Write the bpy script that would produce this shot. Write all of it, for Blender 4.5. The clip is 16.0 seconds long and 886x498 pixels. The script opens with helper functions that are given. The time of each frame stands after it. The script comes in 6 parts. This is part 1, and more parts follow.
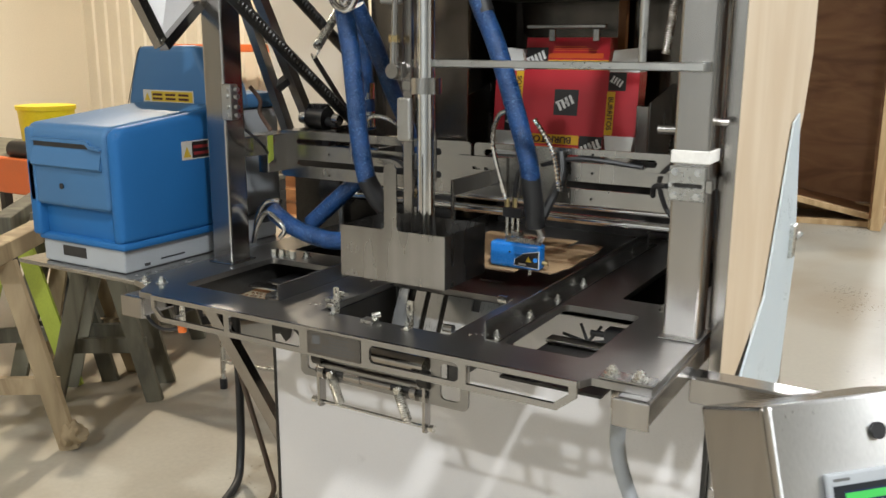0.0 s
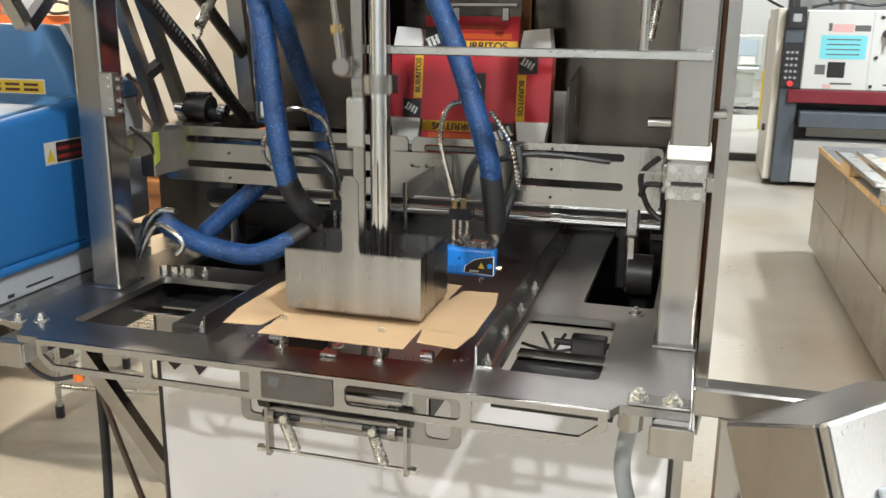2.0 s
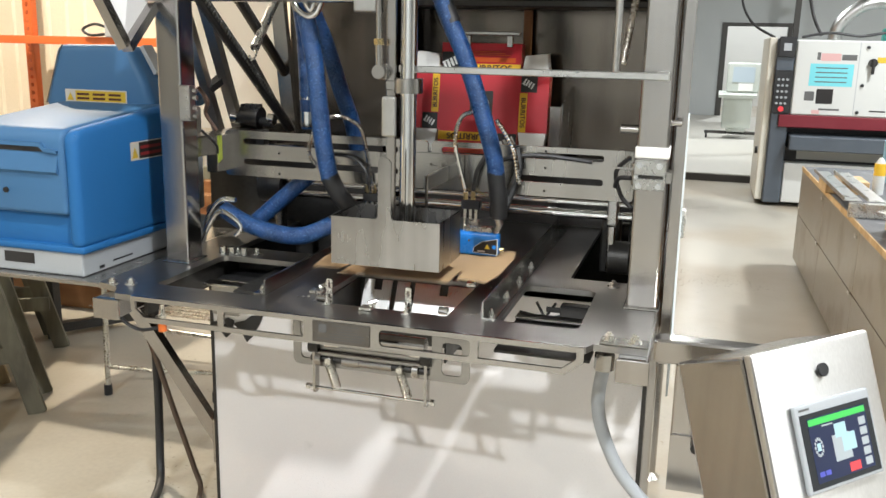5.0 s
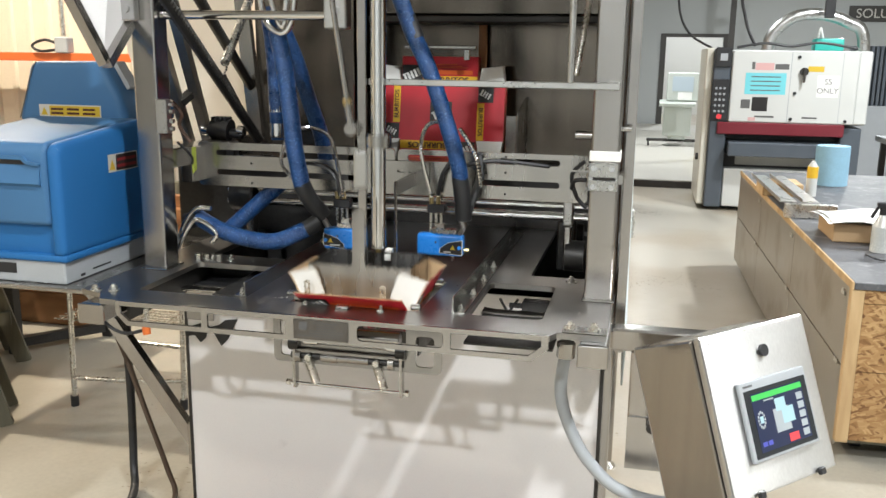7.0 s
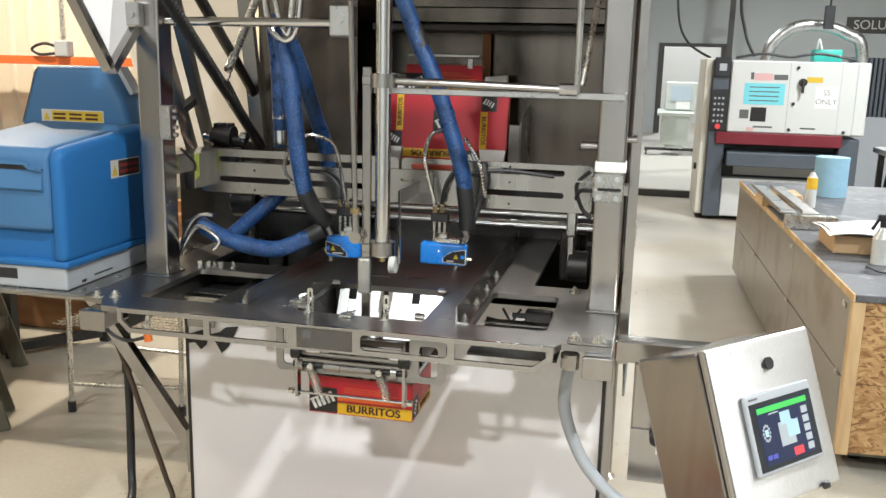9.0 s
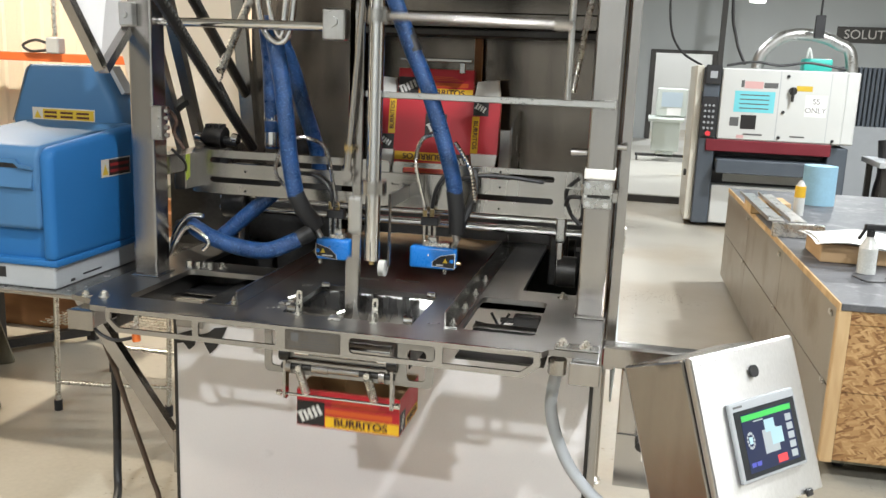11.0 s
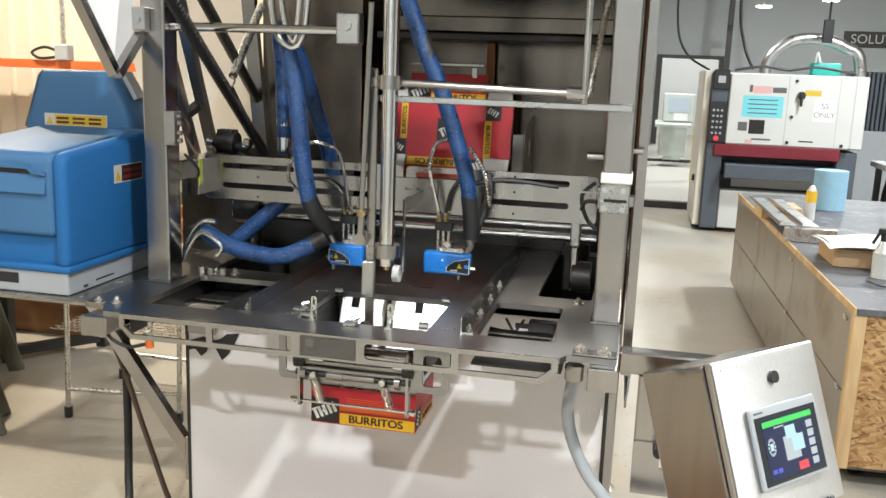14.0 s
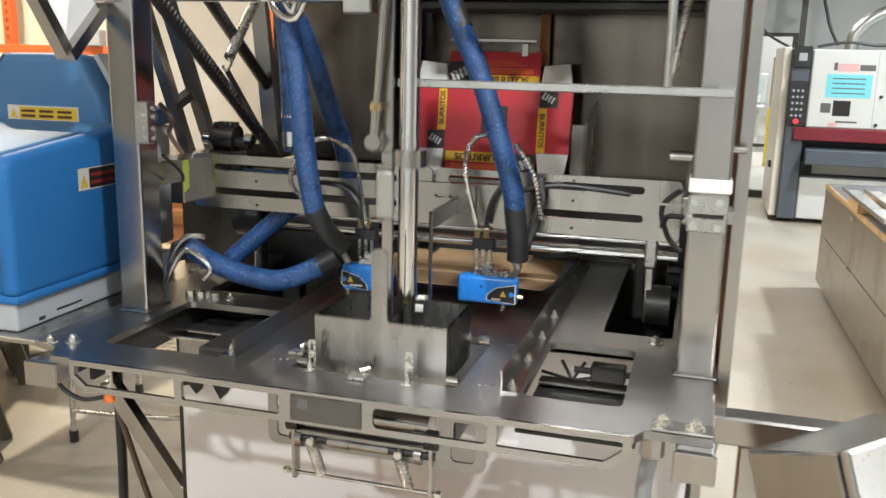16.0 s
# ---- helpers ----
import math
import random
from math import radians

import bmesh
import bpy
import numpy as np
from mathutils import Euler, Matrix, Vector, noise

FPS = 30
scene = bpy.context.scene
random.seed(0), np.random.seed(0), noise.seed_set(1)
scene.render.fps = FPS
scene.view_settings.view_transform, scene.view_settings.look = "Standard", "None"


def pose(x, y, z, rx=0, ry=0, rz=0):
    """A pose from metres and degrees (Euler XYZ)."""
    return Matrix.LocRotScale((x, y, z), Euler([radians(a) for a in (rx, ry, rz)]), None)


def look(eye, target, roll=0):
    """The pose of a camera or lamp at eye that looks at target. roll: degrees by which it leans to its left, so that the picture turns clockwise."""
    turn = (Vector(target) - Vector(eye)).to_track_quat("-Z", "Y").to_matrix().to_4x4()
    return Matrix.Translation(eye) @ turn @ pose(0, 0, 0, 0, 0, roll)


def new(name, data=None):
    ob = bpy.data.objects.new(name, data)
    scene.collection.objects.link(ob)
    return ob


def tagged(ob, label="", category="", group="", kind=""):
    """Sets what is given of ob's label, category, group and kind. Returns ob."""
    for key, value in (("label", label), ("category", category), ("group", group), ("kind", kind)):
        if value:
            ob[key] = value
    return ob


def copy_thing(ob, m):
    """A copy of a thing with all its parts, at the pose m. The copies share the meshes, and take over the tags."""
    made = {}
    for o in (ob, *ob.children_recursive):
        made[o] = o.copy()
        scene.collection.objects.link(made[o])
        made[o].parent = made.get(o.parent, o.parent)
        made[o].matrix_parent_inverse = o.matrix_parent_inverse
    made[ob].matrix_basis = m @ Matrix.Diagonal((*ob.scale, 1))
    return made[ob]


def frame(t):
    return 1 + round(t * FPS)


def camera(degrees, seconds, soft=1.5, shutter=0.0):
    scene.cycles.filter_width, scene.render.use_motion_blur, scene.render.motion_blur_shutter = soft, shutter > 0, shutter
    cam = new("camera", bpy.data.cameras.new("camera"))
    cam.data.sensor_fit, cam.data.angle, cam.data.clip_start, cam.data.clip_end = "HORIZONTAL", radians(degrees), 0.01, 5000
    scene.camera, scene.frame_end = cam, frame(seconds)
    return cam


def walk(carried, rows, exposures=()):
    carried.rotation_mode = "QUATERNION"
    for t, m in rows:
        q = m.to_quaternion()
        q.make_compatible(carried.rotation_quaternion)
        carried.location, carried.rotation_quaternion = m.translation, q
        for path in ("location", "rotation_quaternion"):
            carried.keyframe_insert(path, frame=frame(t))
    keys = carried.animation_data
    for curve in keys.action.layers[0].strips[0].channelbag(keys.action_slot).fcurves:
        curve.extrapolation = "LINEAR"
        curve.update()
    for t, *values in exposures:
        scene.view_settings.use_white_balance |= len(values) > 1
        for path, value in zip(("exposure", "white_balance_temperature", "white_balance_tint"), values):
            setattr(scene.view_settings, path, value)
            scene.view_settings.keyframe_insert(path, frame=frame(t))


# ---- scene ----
cam = camera(53.4, 16.0, shutter=0.5)
PATH = [
    (0, (0.146, 0.047, 1.613), (-0.844, 1.726, 1.166), 0.2),
    (0.5, (0.028, 0.111, 1.599), (-0.928, 1.807, 1.141), 0.4),
    (1, (-0.074, 0.142, 1.614), (-0.906, 1.891, 1.113), 0.9),
    (1.5, (-0.219, 0.141, 1.627), (-0.864, 1.964, 1.118), 0.9),
    (2, (-0.321, 0.129, 1.637), (-0.855, 1.989, 1.131), 0.6),
    (2.5, (-0.374, 0.107, 1.639), (-0.832, 1.988, 1.14), 0.3),
    (3, (-0.401, 0.073, 1.644), (-0.812, 1.967, 1.151), 0.5),
    (3.5, (-0.378, 0.013, 1.645), (-0.755, 1.917, 1.161), 0.9),
    (4, (-0.237, -0.109, 1.642), (-0.748, 1.767, 1.174), 1.0),
    (4.2, (-0.201, -0.153, 1.638), (-0.766, 1.709, 1.178), 1.3),
    (6.3, (-0.245, -0.488, 1.647), (-0.717, 1.404, 1.204), 0.8),
    (6.5, (-0.236, -0.492, 1.646), (-0.695, 1.405, 1.207), 0.7),
    (7, (-0.23, -0.485, 1.645), (-0.665, 1.42, 1.218), 0.8),
    (7.5, (-0.23, -0.486, 1.649), (-0.647, 1.424, 1.226), 1.0),
    (8, (-0.242, -0.483, 1.65), (-0.65, 1.43, 1.234), 1.2),
    (8.5, (-0.254, -0.479, 1.65), (-0.681, 1.43, 1.237), 1.2),
    (11, (-0.251, -0.488, 1.658), (-0.656, 1.428, 1.251), 2.3),
    (11.5, (-0.255, -0.489, 1.654), (-0.676, 1.425, 1.256), 2.6),
    (12, (-0.255, -0.493, 1.656), (-0.68, 1.42, 1.259), 2.6),
    (12.5, (-0.252, -0.495, 1.655), (-0.674, 1.42, 1.26), 2.6),
    (13, (-0.251, -0.494, 1.656), (-0.672, 1.42, 1.261), 2.5),
    (13.5, (-0.254, -0.494, 1.656), (-0.675, 1.42, 1.261), 2.2),
    (14, (-0.28, -0.477, 1.651), (-0.698, 1.439, 1.257), 2.1),
    (14.5, (-0.285, -0.386, 1.65), (-0.702, 1.529, 1.252), 2.0),
    (15, (-0.281, -0.205, 1.656), (-0.734, 1.698, 1.239), 1.8),
    (15.5, (-0.278, -0.054, 1.658), (-0.807, 1.829, 1.238), 1.3),
    (16, (-0.354, 0.072, 1.637), (-0.9, 1.947, 1.203), 1.3),
]
walk(cam, [(t, look(eye, target, roll)) for t, eye, target, roll in PATH], [(0.0, -0.36), (0.8, -0.12), (1.6, 0.03), (3.5, 0.10), (7.0, -0.02), (14.5, 0.0), (15.4, 0.10), (16.0, 0.10)])

# ---- world and light ----
world = bpy.data.worlds.new("world")
scene.world = world
world.use_nodes = True
wn = world.node_tree.nodes
wn["Background"].inputs["Color"].default_value = (0.55, 0.6, 0.66, 1)
wn["Background"].inputs["Strength"].default_value = 0.04
scene.view_settings.exposure = 0.0

# First two match the cast shadows; the rest are assumed, added for brightness.
LAMPS = [  # x, y, z, watts, warmth
    (-1.5, -3.7, 4.6, 330, 1), (1.1, -0.35, 4.7, 270, 1), (-5.4, -1.0, 4.6, 100, 0),
    (-5.0, 4.6, 4.6, 340, 0), (3.4, 4.2, 4.6, 285, 1), (6.4, 2.7, 4.6, 320, 1),
    (-1.4, 10.4, 4.6, 100, 1), (2.4, 7.6, 4.6, 270, 1), (-0.6, 15.0, 4.6, 260, 1), (3.6, 16.5, 4.6, 260, 1), (0.8, 25.0, 4.6, 260, 1),
]
WARM = [(1.0, 0.88, 0.70), (0.95, 0.985, 1.0)]


# ---- materials ----
def nodes_of(m):
    m.use_nodes = True
    return m.node_tree.nodes, m.node_tree.links, m.node_tree.nodes["Principled BSDF"]


def material(name, colour, rough=0.5, metal=0.0, vary=0.12, scale=8.0, grain=0.0, grain_scale=120.0,
             stretch=(1, 1, 1), rough_vary=0.12, coat=0.0, dirt=None, spec=0.5, shift=0.0):
    """Two scales of variation over a base colour, with a fine bump."""
    m = bpy.data.materials.new(name)
    n, l, b = nodes_of(m)
    b.inputs["Metallic"].default_value = metal
    b.inputs["Coat Weight"].default_value = coat
    b.inputs["Specular IOR Level"].default_value = spec
    tc = n.new("ShaderNodeTexCoord")
    mp = n.new("ShaderNodeMapping")
    mp.inputs["Scale"].default_value = stretch
    l.new(tc.outputs["Object"], mp.inputs["Vector"])
    big = n.new("ShaderNodeTexNoise")
    big.inputs["Scale"].default_value, big.inputs["Detail"].default_value = scale, 5
    fine = n.new("ShaderNodeTexNoise")
    fine.inputs["Scale"].default_value, fine.inputs["Detail"].default_value = grain_scale, 3
    l.new(tc.outputs["Object"], big.inputs["Vector"])
    l.new(mp.outputs["Vector"], fine.inputs["Vector"])
    mix = n.new("ShaderNodeMath")
    mix.operation = "MULTIPLY_ADD"
    mix.inputs[1].default_value = 0.45
    l.new(fine.outputs["Fac"], mix.inputs[0])
    half = n.new("ShaderNodeMath")
    half.operation = "MULTIPLY"
    half.inputs[1].default_value = 0.55
    l.new(big.outputs["Fac"], half.inputs[0])
    l.new(half.outputs[0], mix.inputs[2])
    ramp = n.new("ShaderNodeMapRange")
    ramp.inputs["From Min"].default_value, ramp.inputs["From Max"].default_value = 0.3, 0.7
    ramp.inputs["To Min"].default_value, ramp.inputs["To Max"].default_value = 1 - vary, 1 + vary
    l.new(mix.outputs[0], ramp.inputs["Value"])
    tint = n.new("ShaderNodeMix")
    tint.data_type, tint.blend_type = "RGBA", "MULTIPLY"
    tint.inputs["Factor"].default_value = 1
    tint.inputs["A"].default_value = (*colour, 1)
    l.new(ramp.outputs["Result"], tint.inputs["B"])
    out = tint.outputs["Result"]
    if dirt:
        spots = n.new("ShaderNodeTexNoise")
        spots.inputs["Scale"].default_value, spots.inputs["Detail"].default_value = dirt[1], 6
        l.new(tc.outputs["Object"], spots.inputs["Vector"])
        dr = n.new("ShaderNodeMapRange")
        dr.inputs["From Min"].default_value, dr.inputs["From Max"].default_value = dirt[2], dirt[2] + 0.12
        dr.inputs["To Max"].default_value = dirt[3]
        l.new(spots.outputs["Fac"], dr.inputs["Value"])
        dm = n.new("ShaderNodeMix")
        dm.data_type = "RGBA"
        dm.inputs["B"].default_value = (*dirt[0], 1)
        l.new(dr.outputs["Result"], dm.inputs["Factor"])
        l.new(out, dm.inputs["A"])
        out = dm.outputs["Result"]
    l.new(out, b.inputs["Base Color"])
    rr = n.new("ShaderNodeMapRange")
    rr.inputs["From Min"].default_value, rr.inputs["From Max"].default_value = 0.3, 0.7
    rr.inputs["To Min"].default_value, rr.inputs["To Max"].default_value = max(0.02, rough - rough_vary), min(1, rough + rough_vary)
    l.new(mix.outputs[0], rr.inputs["Value"])
    l.new(rr.outputs["Result"], b.inputs["Roughness"])
    if grain:
        bump = n.new("ShaderNodeBump")
        bump.inputs["Strength"].default_value, bump.inputs["Distance"].default_value = grain, 0.002
        l.new(fine.outputs["Fac"], bump.inputs["Height"])
        l.new(bump.outputs["Normal"], b.inputs["Normal"])
    return m


def plain(name, colour, rough=0.5, metal=0.0, emit=0.0):
    m = bpy.data.materials.new(name)
    n, l, b = nodes_of(m)
    b.inputs["Base Color"].default_value = (*colour, 1)
    b.inputs["Roughness"].default_value, b.inputs["Metallic"].default_value = rough, metal
    if emit:
        b.inputs["Emission Color"].default_value = (*colour, 1)
        b.inputs["Emission Strength"].default_value = emit
    return m


def wood(name, light, dark, scale, stretch, rough=0.6, ring=6.0):
    m = bpy.data.materials.new(name)
    n, l, b = nodes_of(m)
    tc, mp = n.new("ShaderNodeTexCoord"), n.new("ShaderNodeMapping")
    mp.inputs["Scale"].default_value = stretch
    l.new(tc.outputs["Object"], mp.inputs["Vector"])
    wave = n.new("ShaderNodeTexNoise")
    wave.inputs["Scale"].default_value, wave.inputs["Detail"].default_value = scale, 8
    wave.inputs["Distortion"].default_value = ring * 0.3
    l.new(mp.outputs["Vector"], wave.inputs["Vector"])
    cr = n.new("ShaderNodeValToRGB")
    cr.color_ramp.elements[0].position, cr.color_ramp.elements[1].position = 0.35, 0.65
    cr.color_ramp.elements[0].color, cr.color_ramp.elements[1].color = (*dark, 1), (*light, 1)
    l.new(wave.outputs["Fac"], cr.inputs["Fac"])
    l.new(cr.outputs["Color"], b.inputs["Base Color"])
    b.inputs["Roughness"].default_value = rough
    bump = n.new("ShaderNodeBump")
    bump.inputs["Strength"].default_value, bump.inputs["Distance"].default_value = 0.3, 0.002
    l.new(wave.outputs["Fac"], bump.inputs["Height"])
    l.new(bump.outputs["Normal"], b.inputs["Normal"])
    return m


def strand_board(name):
    """Pressed wood strands: long thin cells of differing tan, lying two ways."""
    m = bpy.data.materials.new(name)
    n, l, b = nodes_of(m)
    tc = n.new("ShaderNodeTexCoord")
    warp = n.new("ShaderNodeTexNoise")
    warp.inputs["Scale"].default_value = 14
    l.new(tc.outputs["Object"], warp.inputs["Vector"])
    add = n.new("ShaderNodeMix")
    add.data_type, add.blend_type = "RGBA", "ADD"
    add.inputs["Factor"].default_value = 0.035
    l.new(tc.outputs["Object"], add.inputs["A"])
    l.new(warp.outputs["Color"], add.inputs["B"])
    layers = []
    for turn, size in ((0.35, (24, 1, 100)), (-0.75, (28, 1, 92))):
        spin, mp = n.new("ShaderNodeMapping"), n.new("ShaderNodeMapping")
        spin.inputs["Rotation"].default_value = (0, turn, 0)
        mp.inputs["Scale"].default_value = size
        l.new(add.outputs["Result"], spin.inputs["Vector"])
        l.new(spin.outputs["Vector"], mp.inputs["Vector"])
        vor = n.new("ShaderNodeTexVoronoi")
        vor.inputs["Scale"].default_value = 1.0
        l.new(mp.outputs["Vector"], vor.inputs["Vector"])
        sep = n.new("ShaderNodeSeparateColor")
        l.new(vor.outputs["Color"], sep.inputs["Color"])
        layers.append(sep)
    pick = n.new("ShaderNodeMath")
    pick.operation = "GREATER_THAN"
    pick.inputs[1].default_value = 0.5
    l.new(layers[0].outputs["Green"], pick.inputs[0])
    mix = n.new("ShaderNodeMix")
    l.new(pick.outputs[0], mix.inputs["Factor"])
    l.new(layers[0].outputs["Red"], mix.inputs["A"])
    l.new(layers[1].outputs["Red"], mix.inputs["B"])
    cr = n.new("ShaderNodeValToRGB")
    cr.color_ramp.elements[0].color, cr.color_ramp.elements[1].color = (0.17, 0.075, 0.025, 1), (0.52, 0.33, 0.15, 1)
    mid = cr.color_ramp.elements.new(0.3)
    mid.color = (0.33, 0.175, 0.065, 1)
    l.new(mix.outputs["Result"], cr.inputs["Fac"])
    l.new(cr.outputs["Color"], b.inputs["Base Color"])
    bump = n.new("ShaderNodeBump")
    bump.inputs["Strength"].default_value, bump.inputs["Distance"].default_value = 0.4, 0.003
    l.new(mix.outputs["Result"], bump.inputs["Height"])
    l.new(bump.outputs["Normal"], b.inputs["Normal"])
    b.inputs["Roughness"].default_value = 0.6
    return m


def brushed(m, grain, amount):
    """Stretches the gloss of a brushed surface across its grain."""
    n, l, b = nodes_of(m)
    v = n.new("ShaderNodeCombineXYZ")
    for k in range(3):
        v.inputs[k].default_value = grain[k]
    b.inputs["Anisotropic"].default_value = amount
    l.new(v.outputs["Vector"], b.inputs["Tangent"])
    return m


STEEL = material("brushed_steel", (0.42, 0.402, 0.385), 0.21, 1.0, 0.13, 3.0, 0.0, 7, (4, 4, 0.12), 0.05)
STEEL_LONG = material("lengthwise_brushed_steel", (0.44, 0.43, 0.42), 0.22, 1.0, 0.13, 3.0, 0.0, 7, (0.15, 0.15, 5), 0.05)
STEEL_FLAT = material("ground_steel_sheet", (0.36, 0.352, 0.342), 0.34, 1.0, 0.13, 3.0, 0.0, 50, (0.3, 7, 1), 0.04, dirt=((0.30, 0.29, 0.28), 5, 0.52, 0.6))
STEEL_SHEET = material("bead_blasted_steel", (0.43, 0.42, 0.405), 0.25, 1.0, 0.11, 4.0, 0.0, 7, (3, 3, 0.1), 0.05)
MANDREL_STEEL = brushed(material("brushed_mandrel_steel", (0.41, 0.40, 0.39), 0.27, 1.0, 0.30, 5.0, 0.0, 7, (3, 3, 0.06), 0.10), (0.0, 0.0, 1.0), 0.6)
# Dark steel parts, and also the plates that stand in for inner shade.
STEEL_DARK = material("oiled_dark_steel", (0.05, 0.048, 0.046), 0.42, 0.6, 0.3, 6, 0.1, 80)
# Strong vertical colour streaks and brown tone paint in reflections.
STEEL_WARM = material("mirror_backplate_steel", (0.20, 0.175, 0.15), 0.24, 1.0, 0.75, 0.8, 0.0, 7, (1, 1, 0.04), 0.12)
CHROME = material("chrome", (0.78, 0.78, 0.78), 0.10, 1.0, 0.05, 6, 0.0, 60, rough_vary=0.04)
POLISHED = brushed(material("polished_door_steel", (0.60, 0.595, 0.585), 0.31, 1.0, 0.10, 2.5, 0.0, 40, (6, 6, 0.3), 0.05), (-0.264, 0.249, 0.932), 0.92)
CLAD = material("scuffed_steel_cladding", (0.40, 0.37, 0.32), 0.36, 1.0, 0.12, 1.6, 0.02, 40, (1, 1, 0.4), 0.10, dirt=((0.24, 0.17, 0.10), 2.2, 0.52, 0.55))
SATIN = material("satin_polished_steel", (0.62, 0.62, 0.61), 0.30, 1.0, 0.10, 12, 0.02, 80, (6, 1, 0.5), 0.06)
ZINC = material("zinc_plated", (0.68, 0.67, 0.63), 0.28, 1.0, 0.12, 20, 0.1, 160)
BRASS = material("brass_fitting", (0.60, 0.47, 0.24), 0.3, 1.0, 0.1, 20)
ALU = material("milled_aluminium", (0.52, 0.52, 0.51), 0.32, 1.0, 0.07, 10, 0.1, 120, (1, 8, 1))
BLUE = material("blue_moulded_plastic", (0.016, 0.125, 0.34), 0.56, 0.0, 0.06, 5, 0.12, 420, rough_vary=0.05, spec=0.32)
# The same blue, painted paler for the light on lid and hood.
BLUE_LIT = material("soft_blue_moulded_plastic", (0.055, 0.155, 0.31), 0.52, 0.0, 0.06, 5, 0.15, 420, rough_vary=0.05, spec=0.32)
GUN_BLUE = material("bright_blue_enamel", (0.015, 0.19, 0.62), 0.3, 0.0, 0.05, 10, 0.05, 300)
HOSE_BLUE = material("woven_blue_hose_sleeve", (0.008, 0.047, 0.160), 0.33, 0.0, 0.5, 26, 0.7, 330, (1, 1, 2.5), 0.14, dirt=((0.10, 0.22, 0.42), 170, 0.56, 0.6))
RUBBER = material("black_rubber", (0.016, 0.016, 0.017), 0.5, 0.0, 0.25, 20, 0.2, 140)
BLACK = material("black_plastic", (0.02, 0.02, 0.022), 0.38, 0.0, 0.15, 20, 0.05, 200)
GREY_PLASTIC = material("light_grey_plastic", (0.36, 0.38, 0.40), 0.5, 0.0, 0.06, 8, 0.1, 300)
WHITE_NYLON = material("white_nylon", (0.82, 0.82, 0.79), 0.4, 0.0, 0.05, 20)
WHITE_SHEET = material("white_plastic_sheet", (0.84, 0.82, 0.82), 0.32, 0.0, 0.03, 2.5, 0.04, 200, rough_vary=0.06, dirt=((0.5, 0.48, 0.47), 9, 0.70, 0.35))
MILKY = material("milky_plastic_sheet", (0.84, 0.83, 0.81), 0.4, 0.0, 0.03, 2.5, 0.03, 200)
n, l, b = nodes_of(MILKY)
glow_through, blend = n.new("ShaderNodeBsdfTranslucent"), n.new("ShaderNodeMixShader")
glow_through.inputs["Color"].default_value = (0.85, 0.82, 0.77, 1)
blend.inputs["Fac"].default_value = 0.75
l.new(b.outputs["BSDF"], blend.inputs[1])
l.new(glow_through.outputs["BSDF"], blend.inputs[2])
l.new(blend.outputs["Shader"], n["Material Output"].inputs["Surface"])
WHITE_PAINT = material("white_machine_paint", (0.56, 0.57, 0.555), 0.4, 0.0, 0.04, 3, 0.05, 200, dirt=((0.5, 0.48, 0.44), 6, 0.66, 0.3))
CREAM_PAINT = material("cream_machine_paint", (0.62, 0.60, 0.52), 0.45, 0.0, 0.05, 4)
SLATE_PAINT = material("slate_grey_machine_paint", (0.075, 0.09, 0.11), 0.4, 0.0, 0.12, 5)
MAROON = material("maroon_paint", (0.16, 0.012, 0.022), 0.45, 0.0, 0.15, 8)
KRAFT = material("kraft_board", (0.50, 0.335, 0.185), 0.75, 0.0, 0.07, 14, 0.2, 260)
PRINT_RED = material("red_printed_board", (0.50, 0.010, 0.022), 0.42, 0.0, 0.06, 12, 0.1, 260)
PRINT_WHITE = material("white_coated_board", (0.80, 0.79, 0.76), 0.5, 0.0, 0.04, 12)
INK_YELLOW = plain("yellow_ink", (0.78, 0.46, 0.012), 0.45)
INK_BLACK = plain("black_ink", (0.012, 0.010, 0.010), 0.45)
INK_WHITE = plain("white_ink", (0.78, 0.78, 0.76), 0.5)
INK_ORANGE = plain("orange_ink", (0.66, 0.10, 0.012), 0.45)
INK_BROWN = plain("dark_brown_ink", (0.07, 0.015, 0.010), 0.5)
INK_GREY = plain("grey_ink", (0.10, 0.10, 0.10), 0.5)
LABEL_YELLOW = plain("yellow_label", (0.58, 0.40, 0.03), 0.5)
LABEL_SILVER = plain("silver_label", (0.55, 0.54, 0.50), 0.45)
LABEL_RED = plain("dark_red_label", (0.22, 0.02, 0.02), 0.5)
CONCRETE = material("sealed_concrete", (0.385, 0.36, 0.305), 0.34, 0.0, 0.13, 0.9, 0.12, 45, rough_vary=0.10, dirt=((0.26, 0.195, 0.12), 0.6, 0.46, 0.48))
WALL_CREAM = material("cream_ribbed_steel_wall", (0.78, 0.71, 0.58), 0.5, 0.0, 0.05, 1.3, 0.03, 60)
WALL_GREY = material("pale_grey_painted_wall", (0.40, 0.42, 0.42), 0.6, 0.0, 0.05, 0.8, 0.05, 60)
WALL_FAR = material("white_painted_wall", (0.70, 0.70, 0.67), 0.6, 0.0, 0.05, 0.8, 0.05, 60)
CEILING = material("white_roof_liner", (0.36, 0.36, 0.35), 0.7, 0.0, 0.05, 0.7)
DARK_TRIM = material("dark_bronze_trim", (0.05, 0.047, 0.043), 0.5, 0.2, 0.1, 6)
RACK_ORANGE = material("orange_rack_enamel", (0.62, 0.13, 0.03), 0.45, 0.0, 0.1, 6, 0.05, 100)
PLY = wood("pale_plywood", (0.64, 0.52, 0.38), (0.57, 0.44, 0.30), 3.0, (1, 1.2, 0.35), 0.6)
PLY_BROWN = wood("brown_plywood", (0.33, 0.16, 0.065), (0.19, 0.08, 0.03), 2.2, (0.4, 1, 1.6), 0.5)
